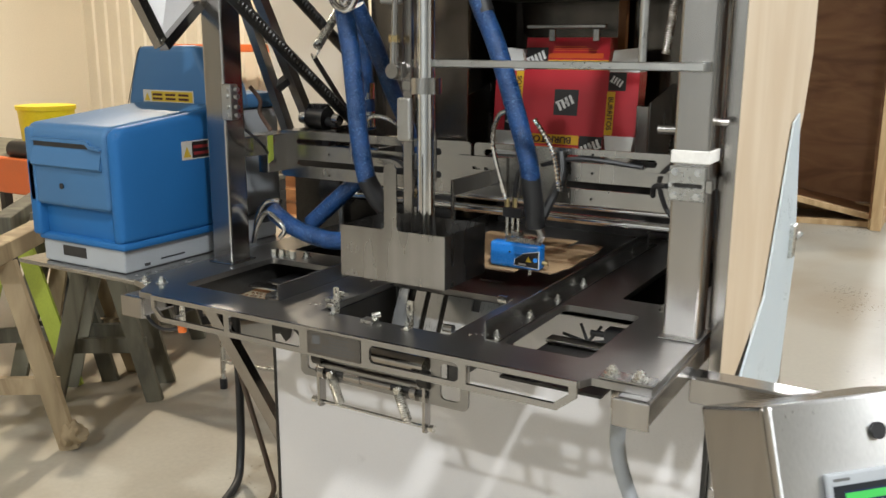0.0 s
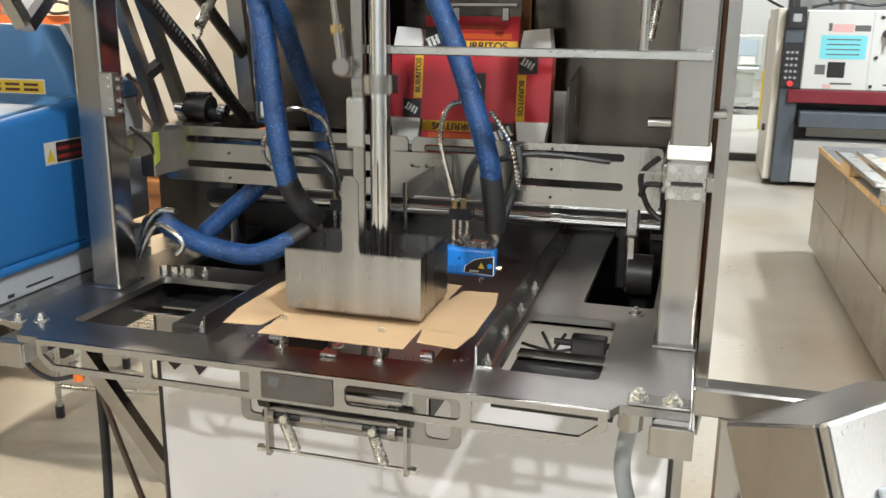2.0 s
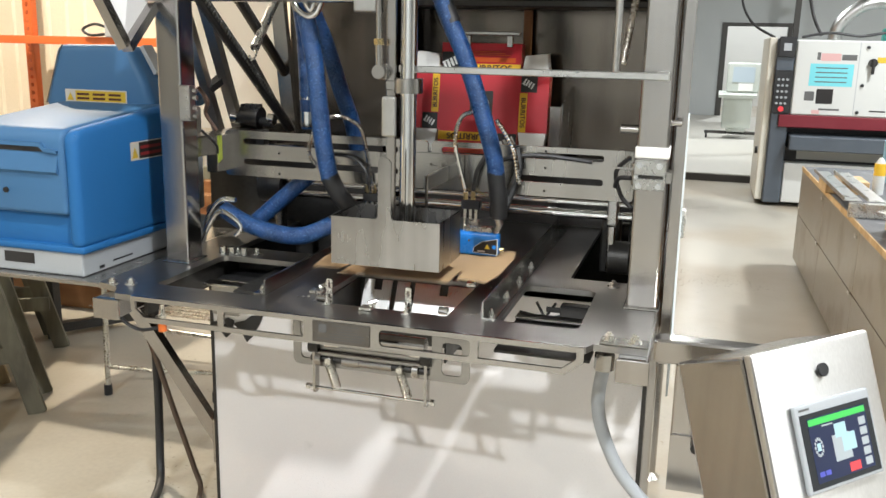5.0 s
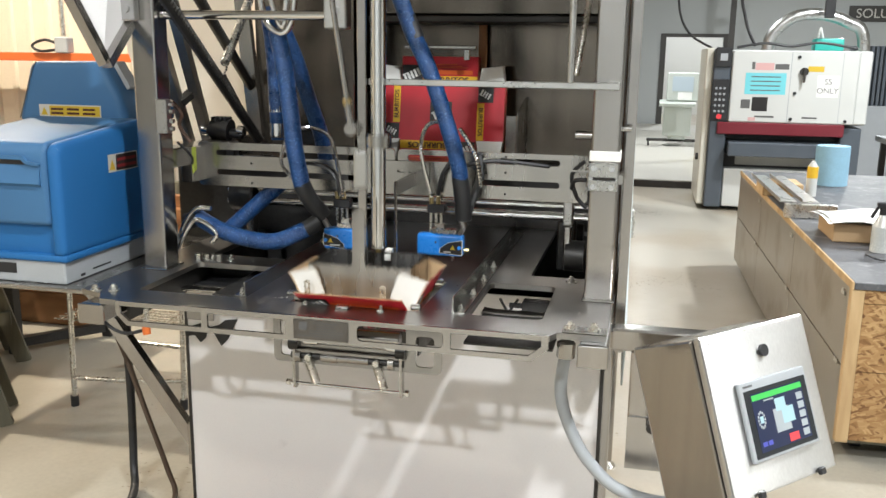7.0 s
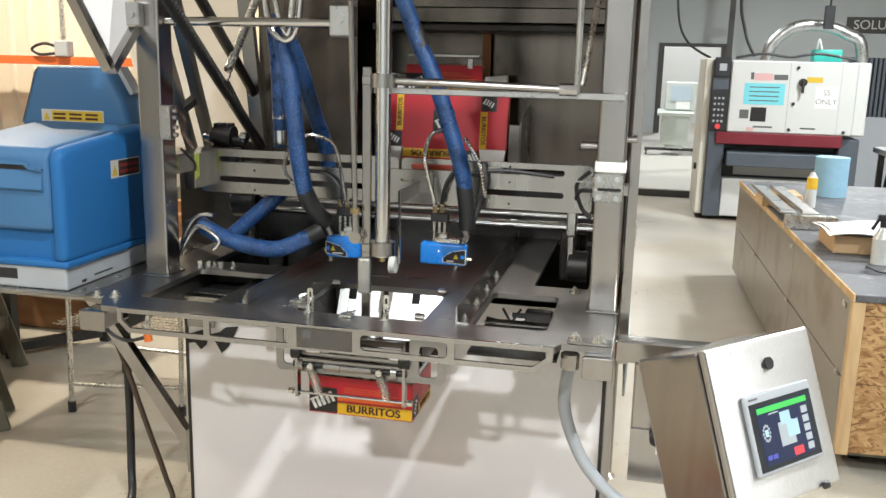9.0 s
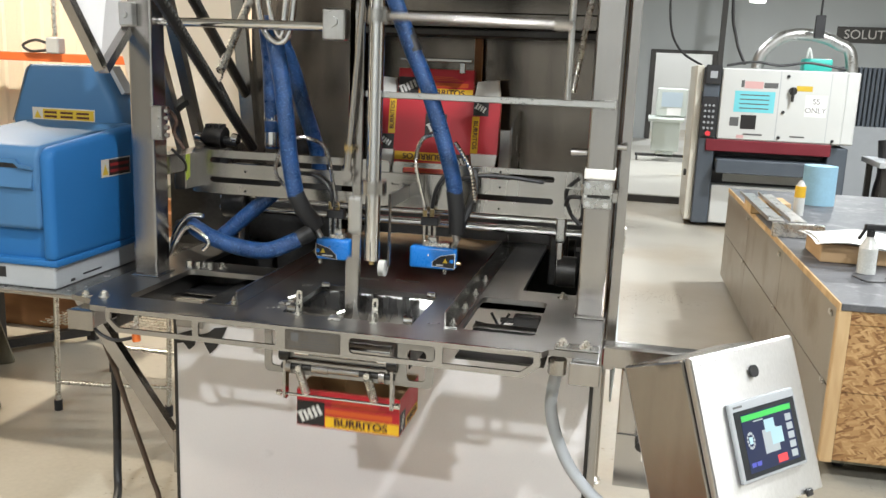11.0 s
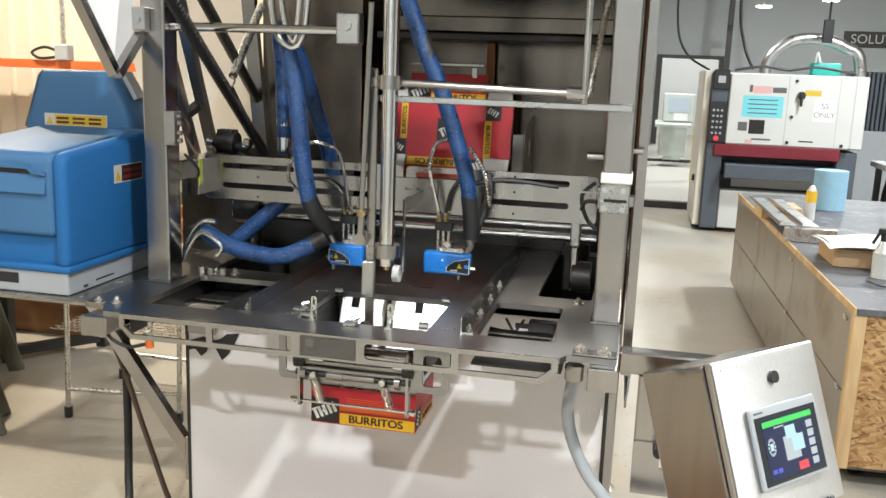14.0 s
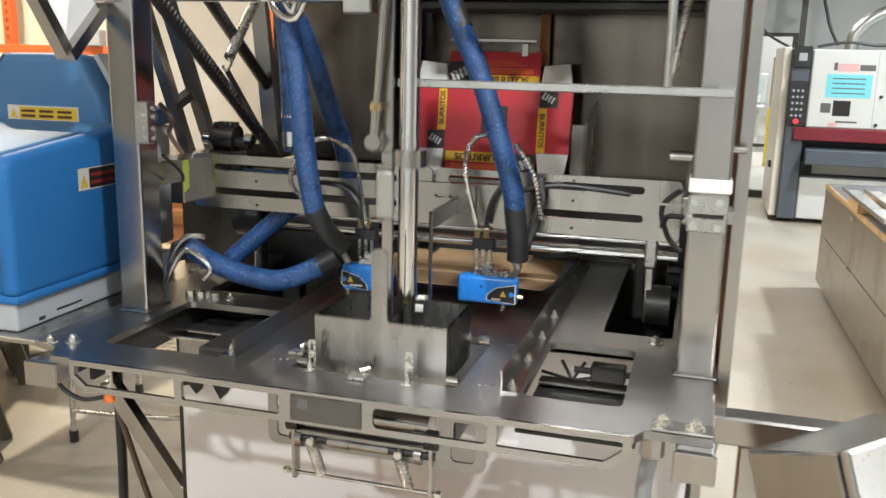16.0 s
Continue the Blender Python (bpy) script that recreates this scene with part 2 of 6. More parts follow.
PINE = wood("pine_batten", (0.62, 0.44, 0.24), (0.45, 0.29, 0.14), 5, (1, 1, 0.2), 0.65)
OLD_WOOD = wood("weathered_grey_wood", (0.17, 0.16, 0.115), (0.075, 0.068, 0.05), 5, (1, 1, 0.25), 0.75)
SAW_TAN = wood("scuffed_tan_wood", (0.46, 0.36, 0.22), (0.26, 0.19, 0.11), 6, (1, 1, 0.3), 0.7)
LIME_PAINT = material("lime_painted_wood", (0.34, 0.40, 0.05), 0.6, 0.0, 0.15, 8)
OSB = strand_board("strand_board")
BENCH_TOP = material("scuffed_grey_worktop", (0.085, 0.088, 0.098), 0.5, 0.0, 0.25, 6, 0.1, 80, dirt=((0.28, 0.28, 0.28), 11, 0.58, 0.5))
GLASS_DARK = plain("dark_touch_glass", (0.015, 0.018, 0.022), 0.12)
SCREEN_BLUE = plain("screen_navy", (0.012, 0.018, 0.05), 0.2, 0, 0.28)
SCREEN_GREEN = plain("screen_green", (0.05, 0.42, 0.08), 0.3, 0, 0.28)
SCREEN_RED = plain("screen_red", (0.62, 0.05, 0.06), 0.3, 0, 0.28)
SCREEN_GREY = plain("screen_grey", (0.30, 0.33, 0.35), 0.3, 0, 0.28)
SCREEN_PALE = plain("screen_pale_blue", (0.30, 0.45, 0.50), 0.3, 0, 0.28)
SCREEN_INDIGO = plain("screen_indigo", (0.06, 0.07, 0.35), 0.3, 0, 0.28)
PAPER_CYAN = plain("cyan_paper", (0.16, 0.55, 0.62), 0.7)
PAPER = plain("white_paper", (0.78, 0.78, 0.76), 0.7)
LAMP_GLOW = plain("lamp_glow", (1.0, 0.97, 0.9), 0.5, 0, 14.0)
TEAL = material("teal_plastic", (0.03, 0.42, 0.36), 0.4)
TOWEL_BLUE = material("blue_paper_towel", (0.26, 0.45, 0.58), 0.8, 0, 0.08, 20, 0.3, 90)
CAN_YELLOW = plain("yellow_can_paint", (0.72, 0.44, 0.03), 0.4)
ORANGE_PLASTIC = plain("orange_plastic", (0.75, 0.17, 0.03), 0.4)
YELLOW_PLASTIC = material("yellow_plastic", (0.75, 0.55, 0.01), 0.4)
GREEN_PLASTIC = material("green_plastic", (0.04, 0.28, 0.05), 0.45)
FOAM = material("pale_blue_film", (0.55, 0.62, 0.66), 0.35, 0, 0.05, 4)
TAPE = material("white_tape", (0.76, 0.74, 0.70), 0.6)


# ---- building helpers ----
def thing(name, at, label, category, group="", kind=""):
    e = new(name)
    e.location = at
    return tagged(e, label, category, group, kind)


def origin_of(ob):
    v = Vector(ob.location)
    while ob.parent:
        ob = ob.parent
        v = v + Vector(ob.location)
    return v


def part(name, bm, mats, parent, label="", smooth=False, at=None):
    """Links a bmesh, built in the place's own metres, as one mesh under parent; at: the part's own origin."""
    if not isinstance(mats, (list, tuple)):
        mats = [mats]
    o = Vector(at) if at is not None else origin_of(parent)
    me = bpy.data.meshes.new(name)
    bmesh.ops.translate(bm, verts=bm.verts, vec=-o)
    bmesh.ops.recalc_face_normals(bm, faces=bm.faces)
    bm.to_mesh(me)
    bm.free()
    for m in mats:
        me.materials.append(m)
    for p in me.polygons:
        p.use_smooth = smooth
    if smooth:
        me.set_sharp_from_angle(angle=radians(38))
    ob = new(name, me)
    ob.parent = parent
    ob.location = o - origin_of(parent)
    if label:
        ob["label"] = label
    return ob


def solo(name, bm, mats, label, category, kind="", group="", smooth=False, at=(0, 0, 0)):
    """A top-level thing of one mesh."""
    if not isinstance(mats, (list, tuple)):
        mats = [mats]
    me = bpy.data.meshes.new(name)
    bmesh.ops.translate(bm, verts=bm.verts, vec=-Vector(at))
    bmesh.ops.recalc_face_normals(bm, faces=bm.faces)
    bm.to_mesh(me)
    bm.free()
    for m in mats:
        me.materials.append(m)
    for p in me.polygons:
        p.use_smooth = smooth
    if smooth:
        me.set_sharp_from_angle(angle=radians(38))
    ob = new(name, me)
    ob.location = at
    return tagged(ob, label, category, group, kind)


def box(bm, x0, x1, y0, y1, z0, z1, bevel=0.0, seg=1, mi=0, m=None):
    r = bmesh.ops.create_cube(bm, size=1)
    vs = r["verts"]
    bmesh.ops.scale(bm, vec=(x1 - x0, y1 - y0, z1 - z0), verts=vs)
    bmesh.ops.translate(bm, vec=((x0 + x1) / 2, (y0 + y1) / 2, (z0 + z1) / 2), verts=vs)
    faces = {f for v in vs for f in v.link_faces}
    if bevel:
        es = {e for v in vs for e in v.link_edges}
        rb = bmesh.ops.bevel(bm, geom=list(es), offset=bevel, segments=seg, profile=0.5, affect="EDGES")
        faces |= set(rb["faces"])
        vs = {v for f in rb["faces"] for v in f.verts} | {v for v in vs if v.is_valid}
        faces = {f for v in vs for f in v.link_faces}
    for f in faces:
        if f.is_valid:
            f.material_index = mi
    if m is not None:
        bmesh.ops.transform(bm, matrix=m, verts=list(vs))
    return bm


def settle(ob, dx, dy, dz=0.0, turn=0.0, about=(0, 0), size=1.0):
    """Shifts a finished thing on the floor, turned about a point of the plan."""
    a = Vector((about[0], about[1], 0))
    ob.matrix_basis = Matrix.Translation((dx, dy, dz)) @ Matrix.Translation(a) @ Matrix.Rotation(radians(turn), 4, "Z") @ Matrix.Scale(size, 4) @ Matrix.Translation(-a) @ ob.matrix_basis
    return ob


def made_box(*a, **k):
    return box(bmesh.new(), *a, **k)


def rod(bm, p, q, r, seg=14, r2=None, mi=0):
    p, q = Vector(p), Vector(q)
    d = q - p
    m = Matrix.Translation((p + q) / 2) @ d.to_track_quat("Z", "Y").to_matrix().to_4x4()
    out = bmesh.ops.create_cone(bm, cap_ends=True, segments=seg, radius1=r, radius2=r if r2 is None else r2, depth=d.length, matrix=m)
    for v in out["verts"]:
        for f in v.link_faces:
            f.material_index = mi
    return bm


def made_rod(*a, **k):
    return rod(bmesh.new(), *a, **k)


def bar(bm, p, q, w, h, up=(0, 0, 1), mi=0):
    """A square bar from p to q, w across and h along up."""
    p, q, up = Vector(p), Vector(q), Vector(up)
    d = (q - p).normalized()
    s = d.cross(up).normalized() * w / 2
    u = s.cross(d).normalized() * h / 2
    vs = [bm.verts.new(a + i * s + j * u) for a in (p, q) for i, j in ((-1, -1), (1, -1), (1, 1), (-1, 1))]
    for idx in ((0, 1, 2, 3), (7, 6, 5, 4), (0, 4, 5, 1), (1, 5, 6, 2), (2, 6, 7, 3), (3, 7, 4, 0)):
        bm.faces.new([vs[i] for i in idx]).material_index = mi
    return bm


def made_bar(*a, **k):
    return bar(bmesh.new(), *a, **k)


def smooth_path(pts, steps=7):
    pts = [Vector(p) for p in pts]
    out = []
    for i in range(len(pts) - 1):
        a, b, c, d = pts[max(i - 1, 0)], pts[i], pts[i + 1], pts[min(i + 2, len(pts) - 1)]
        for k in range(steps):
            t = k / steps
            out.append(0.5 * (2 * b + (c - a) * t + (2 * a - 5 * b + 4 * c - d) * t * t + (3 * b - a - 3 * c + d) * t ** 3))
    return out + [pts[-1]]


def hose(bm, pts, r, seg=12, steps=7, ripple=0.0, curved=True, mi=0):
    path = smooth_path(pts, steps) if curved else [Vector(p) for p in pts]
    rings = []
    side = None
    for i, p in enumerate(path):
        d = (path[min(i + 1, len(path) - 1)] - path[max(i - 1, 0)]).normalized()
        if side is None:
            side = d.orthogonal().normalized()
        side = (side - d * side.dot(d)).normalized()
        up = d.cross(side)
        rr = r * (1 + (ripple if i % 2 else -ripple))
        rings.append([bm.verts.new(p + rr * (math.cos(2 * math.pi * k / seg) * side + math.sin(2 * math.pi * k / seg) * up)) for k in range(seg)])
    for a, b in zip(rings, rings[1:]):
        for k in range(seg):
            bm.faces.new((a[k], a[(k + 1) % seg], b[(k + 1) % seg], b[k])).material_index = mi
    bm.faces.new(rings[0][::-1]).material_index = mi
    bm.faces.new(rings[-1]).material_index = mi
    return bm


def made_hose(*a, **k):
    return hose(bmesh.new(), *a, **k)


def coil(bm, p, q, r, wire, turns, seg=6):
    p, q = Vector(p), Vector(q)
    d = q - p
    s = d.normalized().orthogonal()
    u = d.normalized().cross(s)
    n = int(turns * 10)
    pts = [p + d * i / n + r * (math.cos(2 * math.pi * i / 10) * s + math.sin(2 * math.pi * i / 10) * u) for i in range(n + 1)]
    return hose(bm, pts, wire, seg, curved=False)


def round_rect(a0, a1, b0, b1, r, n=4):
    out = []
    for ca, cb, s in ((a1 - r, b1 - r, 0), (a0 + r, b1 - r, 90), (a0 + r, b0 + r, 180), (a1 - r, b0 + r, 270)):
        for i in range(n + 1):
            t = radians(s + 90 * i / n)
            out.append((ca + r * math.cos(t), cb + r * math.sin(t)))
    return out


def sheet(bm, outline, holes, origin, u, v, thick, mi=0):
    """A flat plate cut to outline with holes: u, v span it from origin, thick along u x v."""
    from mathutils.geometry import tessellate_polygon
    o, u, v = Vector(origin), Vector(u), Vector(v)
    w = u.cross(v).normalized() * thick
    loops = [outline] + list(holes)
    flat = [p for lp in loops for p in lp]
    tris = tessellate_polygon([[Vector((a, b, 0)) for a, b in lp] for lp in loops])
    lo = [bm.verts.new(o + a * u + b * v) for a, b in flat]
    hi = [bm.verts.new(o + a * u + b * v + w) for a, b in flat]
    for t in tris:
        try:
            bm.faces.new([lo[i] for i in t]).material_index = mi
            bm.faces.new([hi[i] for i in reversed(t)]).material_index = mi
        except ValueError:
            pass
    k = 0
    for lp in loops:
        n = len(lp)
        for i in range(n):
            a, b = k + i, k + (i + 1) % n
            bm.faces.new((lo[a], lo[b], hi[b], hi[a])).material_index = mi
        k += n
    return bm


def made_sheet(*a, **k):
    return sheet(bmesh.new(), *a, **k)


def rect(a0, a1, b0, b1):
    return [(a0, b0), (a1, b0), (a1, b1), (a0, b1)]


def quad(bm, o, u, v, a0, a1, b0, b1, mi=0):
    o, u, v = Vector(o), Vector(u), Vector(v)
    f = bm.faces.new([bm.verts.new(o + a * u + b * v) for a, b in ((a0, b0), (a1, b0), (a1, b1), (a0, b1))])
    f.material_index = mi
    return f


def lettering(bm, text, size, o, u, v, mi=0, stretch=1.0, depth=0.0004, bold=0.0):
    """Words in the built-in font, laid on the plane u, v with their middle at o."""
    cu = bpy.data.curves.new("words", "FONT")
    cu.body, cu.size, cu.align_x, cu.align_y, cu.extrude = text, size, "CENTER", "CENTER", depth
    ob = bpy.data.objects.new("words", cu)
    me = bpy.data.meshes.new_from_object(ob)
    o, u, v = Vector(o), Vector(u), Vector(v)
    w = u.cross(v)
    steps = ((-1, -0.5), (1, -0.5), (0, 0.7)) if bold else ((0, 0),)
    for k, (a, b) in enumerate(steps):
        at = o + u * a * bold * size + v * b * bold * size + w * 0.00012 * k
        vs = [bm.verts.new(at + p.co.x * stretch * u + p.co.y * v + p.co.z * w) for p in me.vertices]
        for p in me.polygons:
            try:
                bm.faces.new([vs[i] for i in p.vertices]).material_index = mi
            except ValueError:
                pass
    bpy.data.objects.remove(ob)
    bpy.data.meshes.remove(me)
    bpy.data.curves.remove(cu)
    return bm


def bolt(bm, x, y, z, r=0.011, mi=0):
    rod(bm, (x, y, z), (x, y, z + 0.003), r * 1.5, 16, mi=mi)
    rod(bm, (x, y, z + 0.003), (x, y, z + 0.012), r, 6, mi=mi)
    rod(bm, (x, y, z + 0.012), (x, y, z + 0.018), r * 0.55, 10, mi=mi)
    return bm


# ---- the hall ----
X0, X1, Y0, Y1, TOP = -9.0, 12.0, -6.0, 28.0, 5.2
solo("floor", made_box(X0 - 0.2, X1 + 0.2, Y0 - 0.2, Y1 + 0.2, -0.2, 0), CONCRETE, "worn sealed concrete workshop floor with stains", "floor", "structure")
solo("ceiling", made_box(X0 - 0.2, X1 + 0.2, Y0 - 0.2, Y1 + 0.2, TOP, TOP + 0.15), CEILING, "white lined roof over the workshop", "ceiling", "structure")
solo("wall_west", made_box(X0 - 0.2, X0, Y0, Y1, 0, TOP), WALL_CREAM, "cream steel side wall", "wall", "structure")
# East wall is unseen, kept white to bounce light onto enclosure and pillar.
solo("wall_east", made_box(X1, X1 + 0.2, Y0, Y1, 0, TOP), WALL_FAR, "white painted side wall", "wall", "structure")
solo("wall_south", made_box(X0, X1, Y0 - 0.2, Y0, 0, TOP), WALL_GREY, "pale grey end wall", "wall", "structure")
solo("wall_far_room", made_box(X0, X1, Y1, Y1 + 0.2, 0, TOP), WALL_FAR, "white wall of the room beyond the opening", "wall", "structure")


def ribbed_wall():
    bm = bmesh.new()
    x, y = -9.0, 7.16
    prof = []
    while x < -1.6:
        prof += [(x, y), (x + 0.13, y), (x + 0.15, y - 0.022), (x + 0.19, y - 0.022), (x + 0.21, y)]
        x += 0.21
    lo = [bm.verts.new((a, b, 0)) for a, b in prof]
    hi = [bm.verts.new((a, b, TOP)) for a, b in prof]
    for i in range(len(prof) - 1):
        if (prof[i + 1][0] - prof[i][0]) ** 2 + (prof[i + 1][1] - prof[i][1]) ** 2 > 1e-9:
            bm.faces.new((lo[i], lo[i + 1], hi[i + 1], hi[i]))
    box(bm, -9.0, -1.6, 7.19, 7.32, 0, TOP)
    return bm


solo("wall_north_west", ribbed_wall(), WALL_CREAM, "cream ribbed steel wall panels behind the machine", "wall", "structure")
WY = 22.0
DO = (0.09, 1.42, 2.18)
solo("wall_north", made_sheet([(-9.0, 0), (DO[0], 0), (DO[0], DO[2]), (DO[1], DO[2]), (DO[1], 0), (X1, 0), (X1, TOP), (-9.0, TOP)], [], (0, WY + 0.2, 0), (1, 0, 0), (0, 0, 1), 0.2),
     WALL_GREY, "pale grey painted wall with a wide opening", "wall", "structure")
bm = bmesh.new()
box(bm, DO[0] - 0.13, DO[0], WY - 0.03, WY + 0.22, 0, DO[2] + 0.08)
box(bm, DO[1], DO[1] + 0.13, WY - 0.03, WY + 0.22, 0, DO[2] + 0.08)
box(bm, DO[0], DO[1], WY - 0.03, WY + 0.22, DO[2], DO[2] + 0.08)
solo("door_trim", bm, DARK_TRIM, "dark bronze trim round the wide wall opening", "trim", "structure")
solo("raised_slab", made_box(-6.0, X1, 11.40, WY - 0.04, 0.0, 0.10, 0.006), material("dusty_slab", (0.47, 0.455, 0.41), 0.5), "dusty raised concrete slab reaching to the grey wall", "slab", "structure")
solo("slab_riser", made_box(-6.0, X1, 11.38, 11.399, 0.0, 0.085), DARK_TRIM, "dark riser under the raised slab", "trim", "structure")
solo("wall_post", made_box(1.45, 1.57, WY - 1.0, WY - 0.88, 0.10, TOP), DARK_TRIM, "dark steel building column by the grey wall", "column", "structure")


def high_bay(x, y, z, watts, warm):
    lamp = thing("high_bay_lamp", (x, y, z), "unseen round ceiling high-bay lamp with a bright diffuser", "lamp", "high bay lamps")
    bm = bmesh.new()
    rod(bm, (x, y, z + 0.03), (x, y, z + 0.14), 0.20, 24, 0.12)
    part("housing", bm, BLACK, lamp, smooth=True)
    part("diffuser", made_rod((x, y, z + 0.02), (x, y, z + 0.029), 0.19, 24), LAMP_GLOW, lamp, "glowing white diffuser")
    part("hanger", made_rod((x, y, z + 0.14), (x, y, TOP), 0.008, 8), ZINC, lamp)
    li = bpy.data.lights.new("high_bay_light", "AREA")
    li.shape, li.size, li.energy, li.color = "DISK", 0.26, watts, WARM[warm]
    o = new("high_bay_light", li)
    o.location = (x, y, z)


for spec in LAMPS:
    high_bay(*spec)


def low_lamp(x, y, z):
    lamp = thing("pendant_lamp", (x, y, z), "bright round pendant lamp far down the hall", "lamp", "pendant lamps")
    part("diffuser", made_rod((x, y, z), (x, y, z + 0.03), 0.16, 20), LAMP_GLOW, lamp)
    part("hanger", made_rod((x, y, z + 0.03), (x, y, TOP), 0.008, 8), ZINC, lamp)


low_lamp(2.07, 20.0, 3.25)
low_lamp(3.40, 20.0, 3.40)

# ---- the tray forming machine ----
B = (-0.98, 2.1, 0.0)
machine = thing("tray_forming_machine", B, "stainless steel tray forming machine with plunger, deck and glue heads", "machine")


def mp(name, bm, mats, label="", smooth=False):
    return part(name, bm, mats, machine, label, smooth)


# legs, side beams, pillars
for x, w in ((-1.692, 0.070), (-0.356, 0.066)):
    bm = bmesh.new()
    box(bm, x, x + w, 1.525, 3.05, 0.932, 0.984, 0.006, 2)
    mp("side_beam", bm, STEEL_LONG, "square stainless tube")
    bm = bmesh.new()
    box(bm, x - 0.003, x + w + 0.003, 1.519, 1.5245, 0.928, 0.984, 0.003, 2)
    mp("beam_end_cap", bm, STEEL)
    rod_x = x + w * 0.55
    mp("cap_plug", made_rod((rod_x, 1.56, 0.918), (rod_x, 1.56, 0.932), 0.014, 12), STEEL_SHEET)
    for y in (2.15, 2.93):
        bm = bmesh.new()
        box(bm, x, x + w, y, y + 0.075, 0.03, 0.931, 0.006, 2)
        mp("leg", bm, STEEL)
        mp("foot", made_rod((x + w / 2, y + 0.037, 0), (x + w / 2, y + 0.037, 0.029), 0.05, 18, 0.025), ZINC)
for x in (-1.698, -0.370):
    mp("pillar", made_box(x, x + 0.075, 1.858, 1.934, 1.001, 2.35, 0.006, 2), STEEL, "upright square stainless tube")
    mp("rear_pillar", made_box(x, x + 0.075, 2.86, 2.935, 1.001, 2.35, 0.006, 2), STEEL)
    mp("weld_plate", made_box(x - 0.006, x + 0.082, 1.845, 1.95, 1.0005, 1.006, 0.002), STEEL_SHEET)
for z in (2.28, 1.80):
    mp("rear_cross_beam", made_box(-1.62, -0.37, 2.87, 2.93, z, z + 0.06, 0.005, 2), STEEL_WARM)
mp("top_cross_beam", made_box(-1.62, -0.37, 1.866, 1.926, 2.28, 2.34, 0.005, 2), STEEL_LONG)
for x in (-1.69, -0.385):
    mp("top_side_beam", made_box(x, x + 0.06, 1.936, 2.858, 2.28, 2.34, 0.005, 2), STEEL)
    mp("mid_side_beam", made_box(x, x + 0.06, 1.936, 2.858, 1.30, 1.36, 0.005, 2), STEEL)

# deck
CAV = (-1.13, -0.775, 1.635, 1.955)
holes = [round_rect(-1.585, -1.285, 1.635, 1.985, 0.018), round_rect(-0.648, -0.458, 1.645, 1.985, 0.018), rect(*CAV),
         round_rect(-1.60, -1.30, 2.10, 2.84, 0.01), round_rect(-0.545, -0.385, 2.10, 2.84, 0.01),
         round_rect(-1.06, -0.99, 2.06, 2.078, 0.003), round_rect(-0.94, -0.865, 2.075, 2.095, 0.003)]
mp("deck_plate", made_sheet([(-1.630, 1.525), (-0.425, 1.525), (-0.412, 1.552), (-0.294, 1.552), (-0.294, 2.95), (-1.735, 2.95), (-1.735, 1.60), (-1.66, 1.575)], holes, (0, 0, 0.9845), (1, 0, 0), (0, 1, 0), 0.0155),
   STEEL_FLAT, "ground stainless deck with cut-out windows")
mp("corner_plate", made_box(-0.400, -0.294, 1.553, 1.60, 1.0005, 1.006, 0.002), STEEL_SHEET)
for x, y in ((-0.381, 1.578), (-0.325, 1.576)):
    mp("bolt", bolt(bmesh.new(), x, y, 1.006), ZINC)
for x, y in ((-1.69, 1.60), (-1.645, 1.615), (-1.56, 2.03), (-1.50, 2.04), (-0.42, 2.05)):
    mp("bolt", bolt(bmesh.new(), x, y, 1.0), ZINC)
# guide angles along the feed way
for x, s in ((-1.262, -1), (-0.690, 1)):
    bm = bmesh.new()
    box(bm, min(x, x + s * 0.034), max(x, x + s * 0.034), 1.64, 2.75, 1.0005, 1.0045)
    box(bm, min(x, x + s * 0.004), max(x, x + s * 0.004), 1.64, 2.75, 1.0045, 1.042)
    mp("guide_angle", bm, STEEL_SHEET, "bent steel angle guiding the board")
    for y in (1.662, 1.83, 1.99, 2.16):
        mp("bolt", bolt(bmesh.new(), x + s * 0.019, y, 1.0045, 0.006), ZINC)
# inner cross frame seen through the windows
for x0, x1 in ((-1.615, -1.29), (-0.66, -0.375)):
    mp("under_rail", made_box(x0, x1, 1.895, 1.935, 0.928, 0.936, 0.002), STEEL)
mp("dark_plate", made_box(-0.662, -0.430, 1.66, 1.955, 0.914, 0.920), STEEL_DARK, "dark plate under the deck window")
# Dark tray and linings added to paint the shade inside the left window.
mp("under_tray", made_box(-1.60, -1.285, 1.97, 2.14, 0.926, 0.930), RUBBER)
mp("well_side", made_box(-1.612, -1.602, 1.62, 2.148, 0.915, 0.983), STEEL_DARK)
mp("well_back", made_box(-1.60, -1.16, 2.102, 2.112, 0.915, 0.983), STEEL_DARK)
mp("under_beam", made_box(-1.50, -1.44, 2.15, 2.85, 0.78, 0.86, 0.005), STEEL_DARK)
# Added dark box, standing in for the shade under the deck.
mp("under_box", made_box(-1.44, -1.17, 1.78, 2.10, 0.925, 0.96, 0.006), STEEL_DARK, "dark box added for the shade under the deck")
# Dark side plates added so the lower inside reads as shaded.
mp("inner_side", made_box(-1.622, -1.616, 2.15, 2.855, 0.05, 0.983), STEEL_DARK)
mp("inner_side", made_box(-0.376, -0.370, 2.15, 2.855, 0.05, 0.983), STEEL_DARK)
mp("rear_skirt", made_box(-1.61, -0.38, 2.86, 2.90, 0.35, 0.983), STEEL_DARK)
for i in range(5):
    a = 0.35 + i * 0.5
    mp("air_tube", made_rod((-0.60, 2.02, 0.90), (-0.60 + 0.11 * math.cos(a), 2.02 + 0.03, 0.90 + 0.13 * math.sin(a) - 0.09), 0.004, 8), BLACK, "thin black air tube")
bm = bmesh.new()
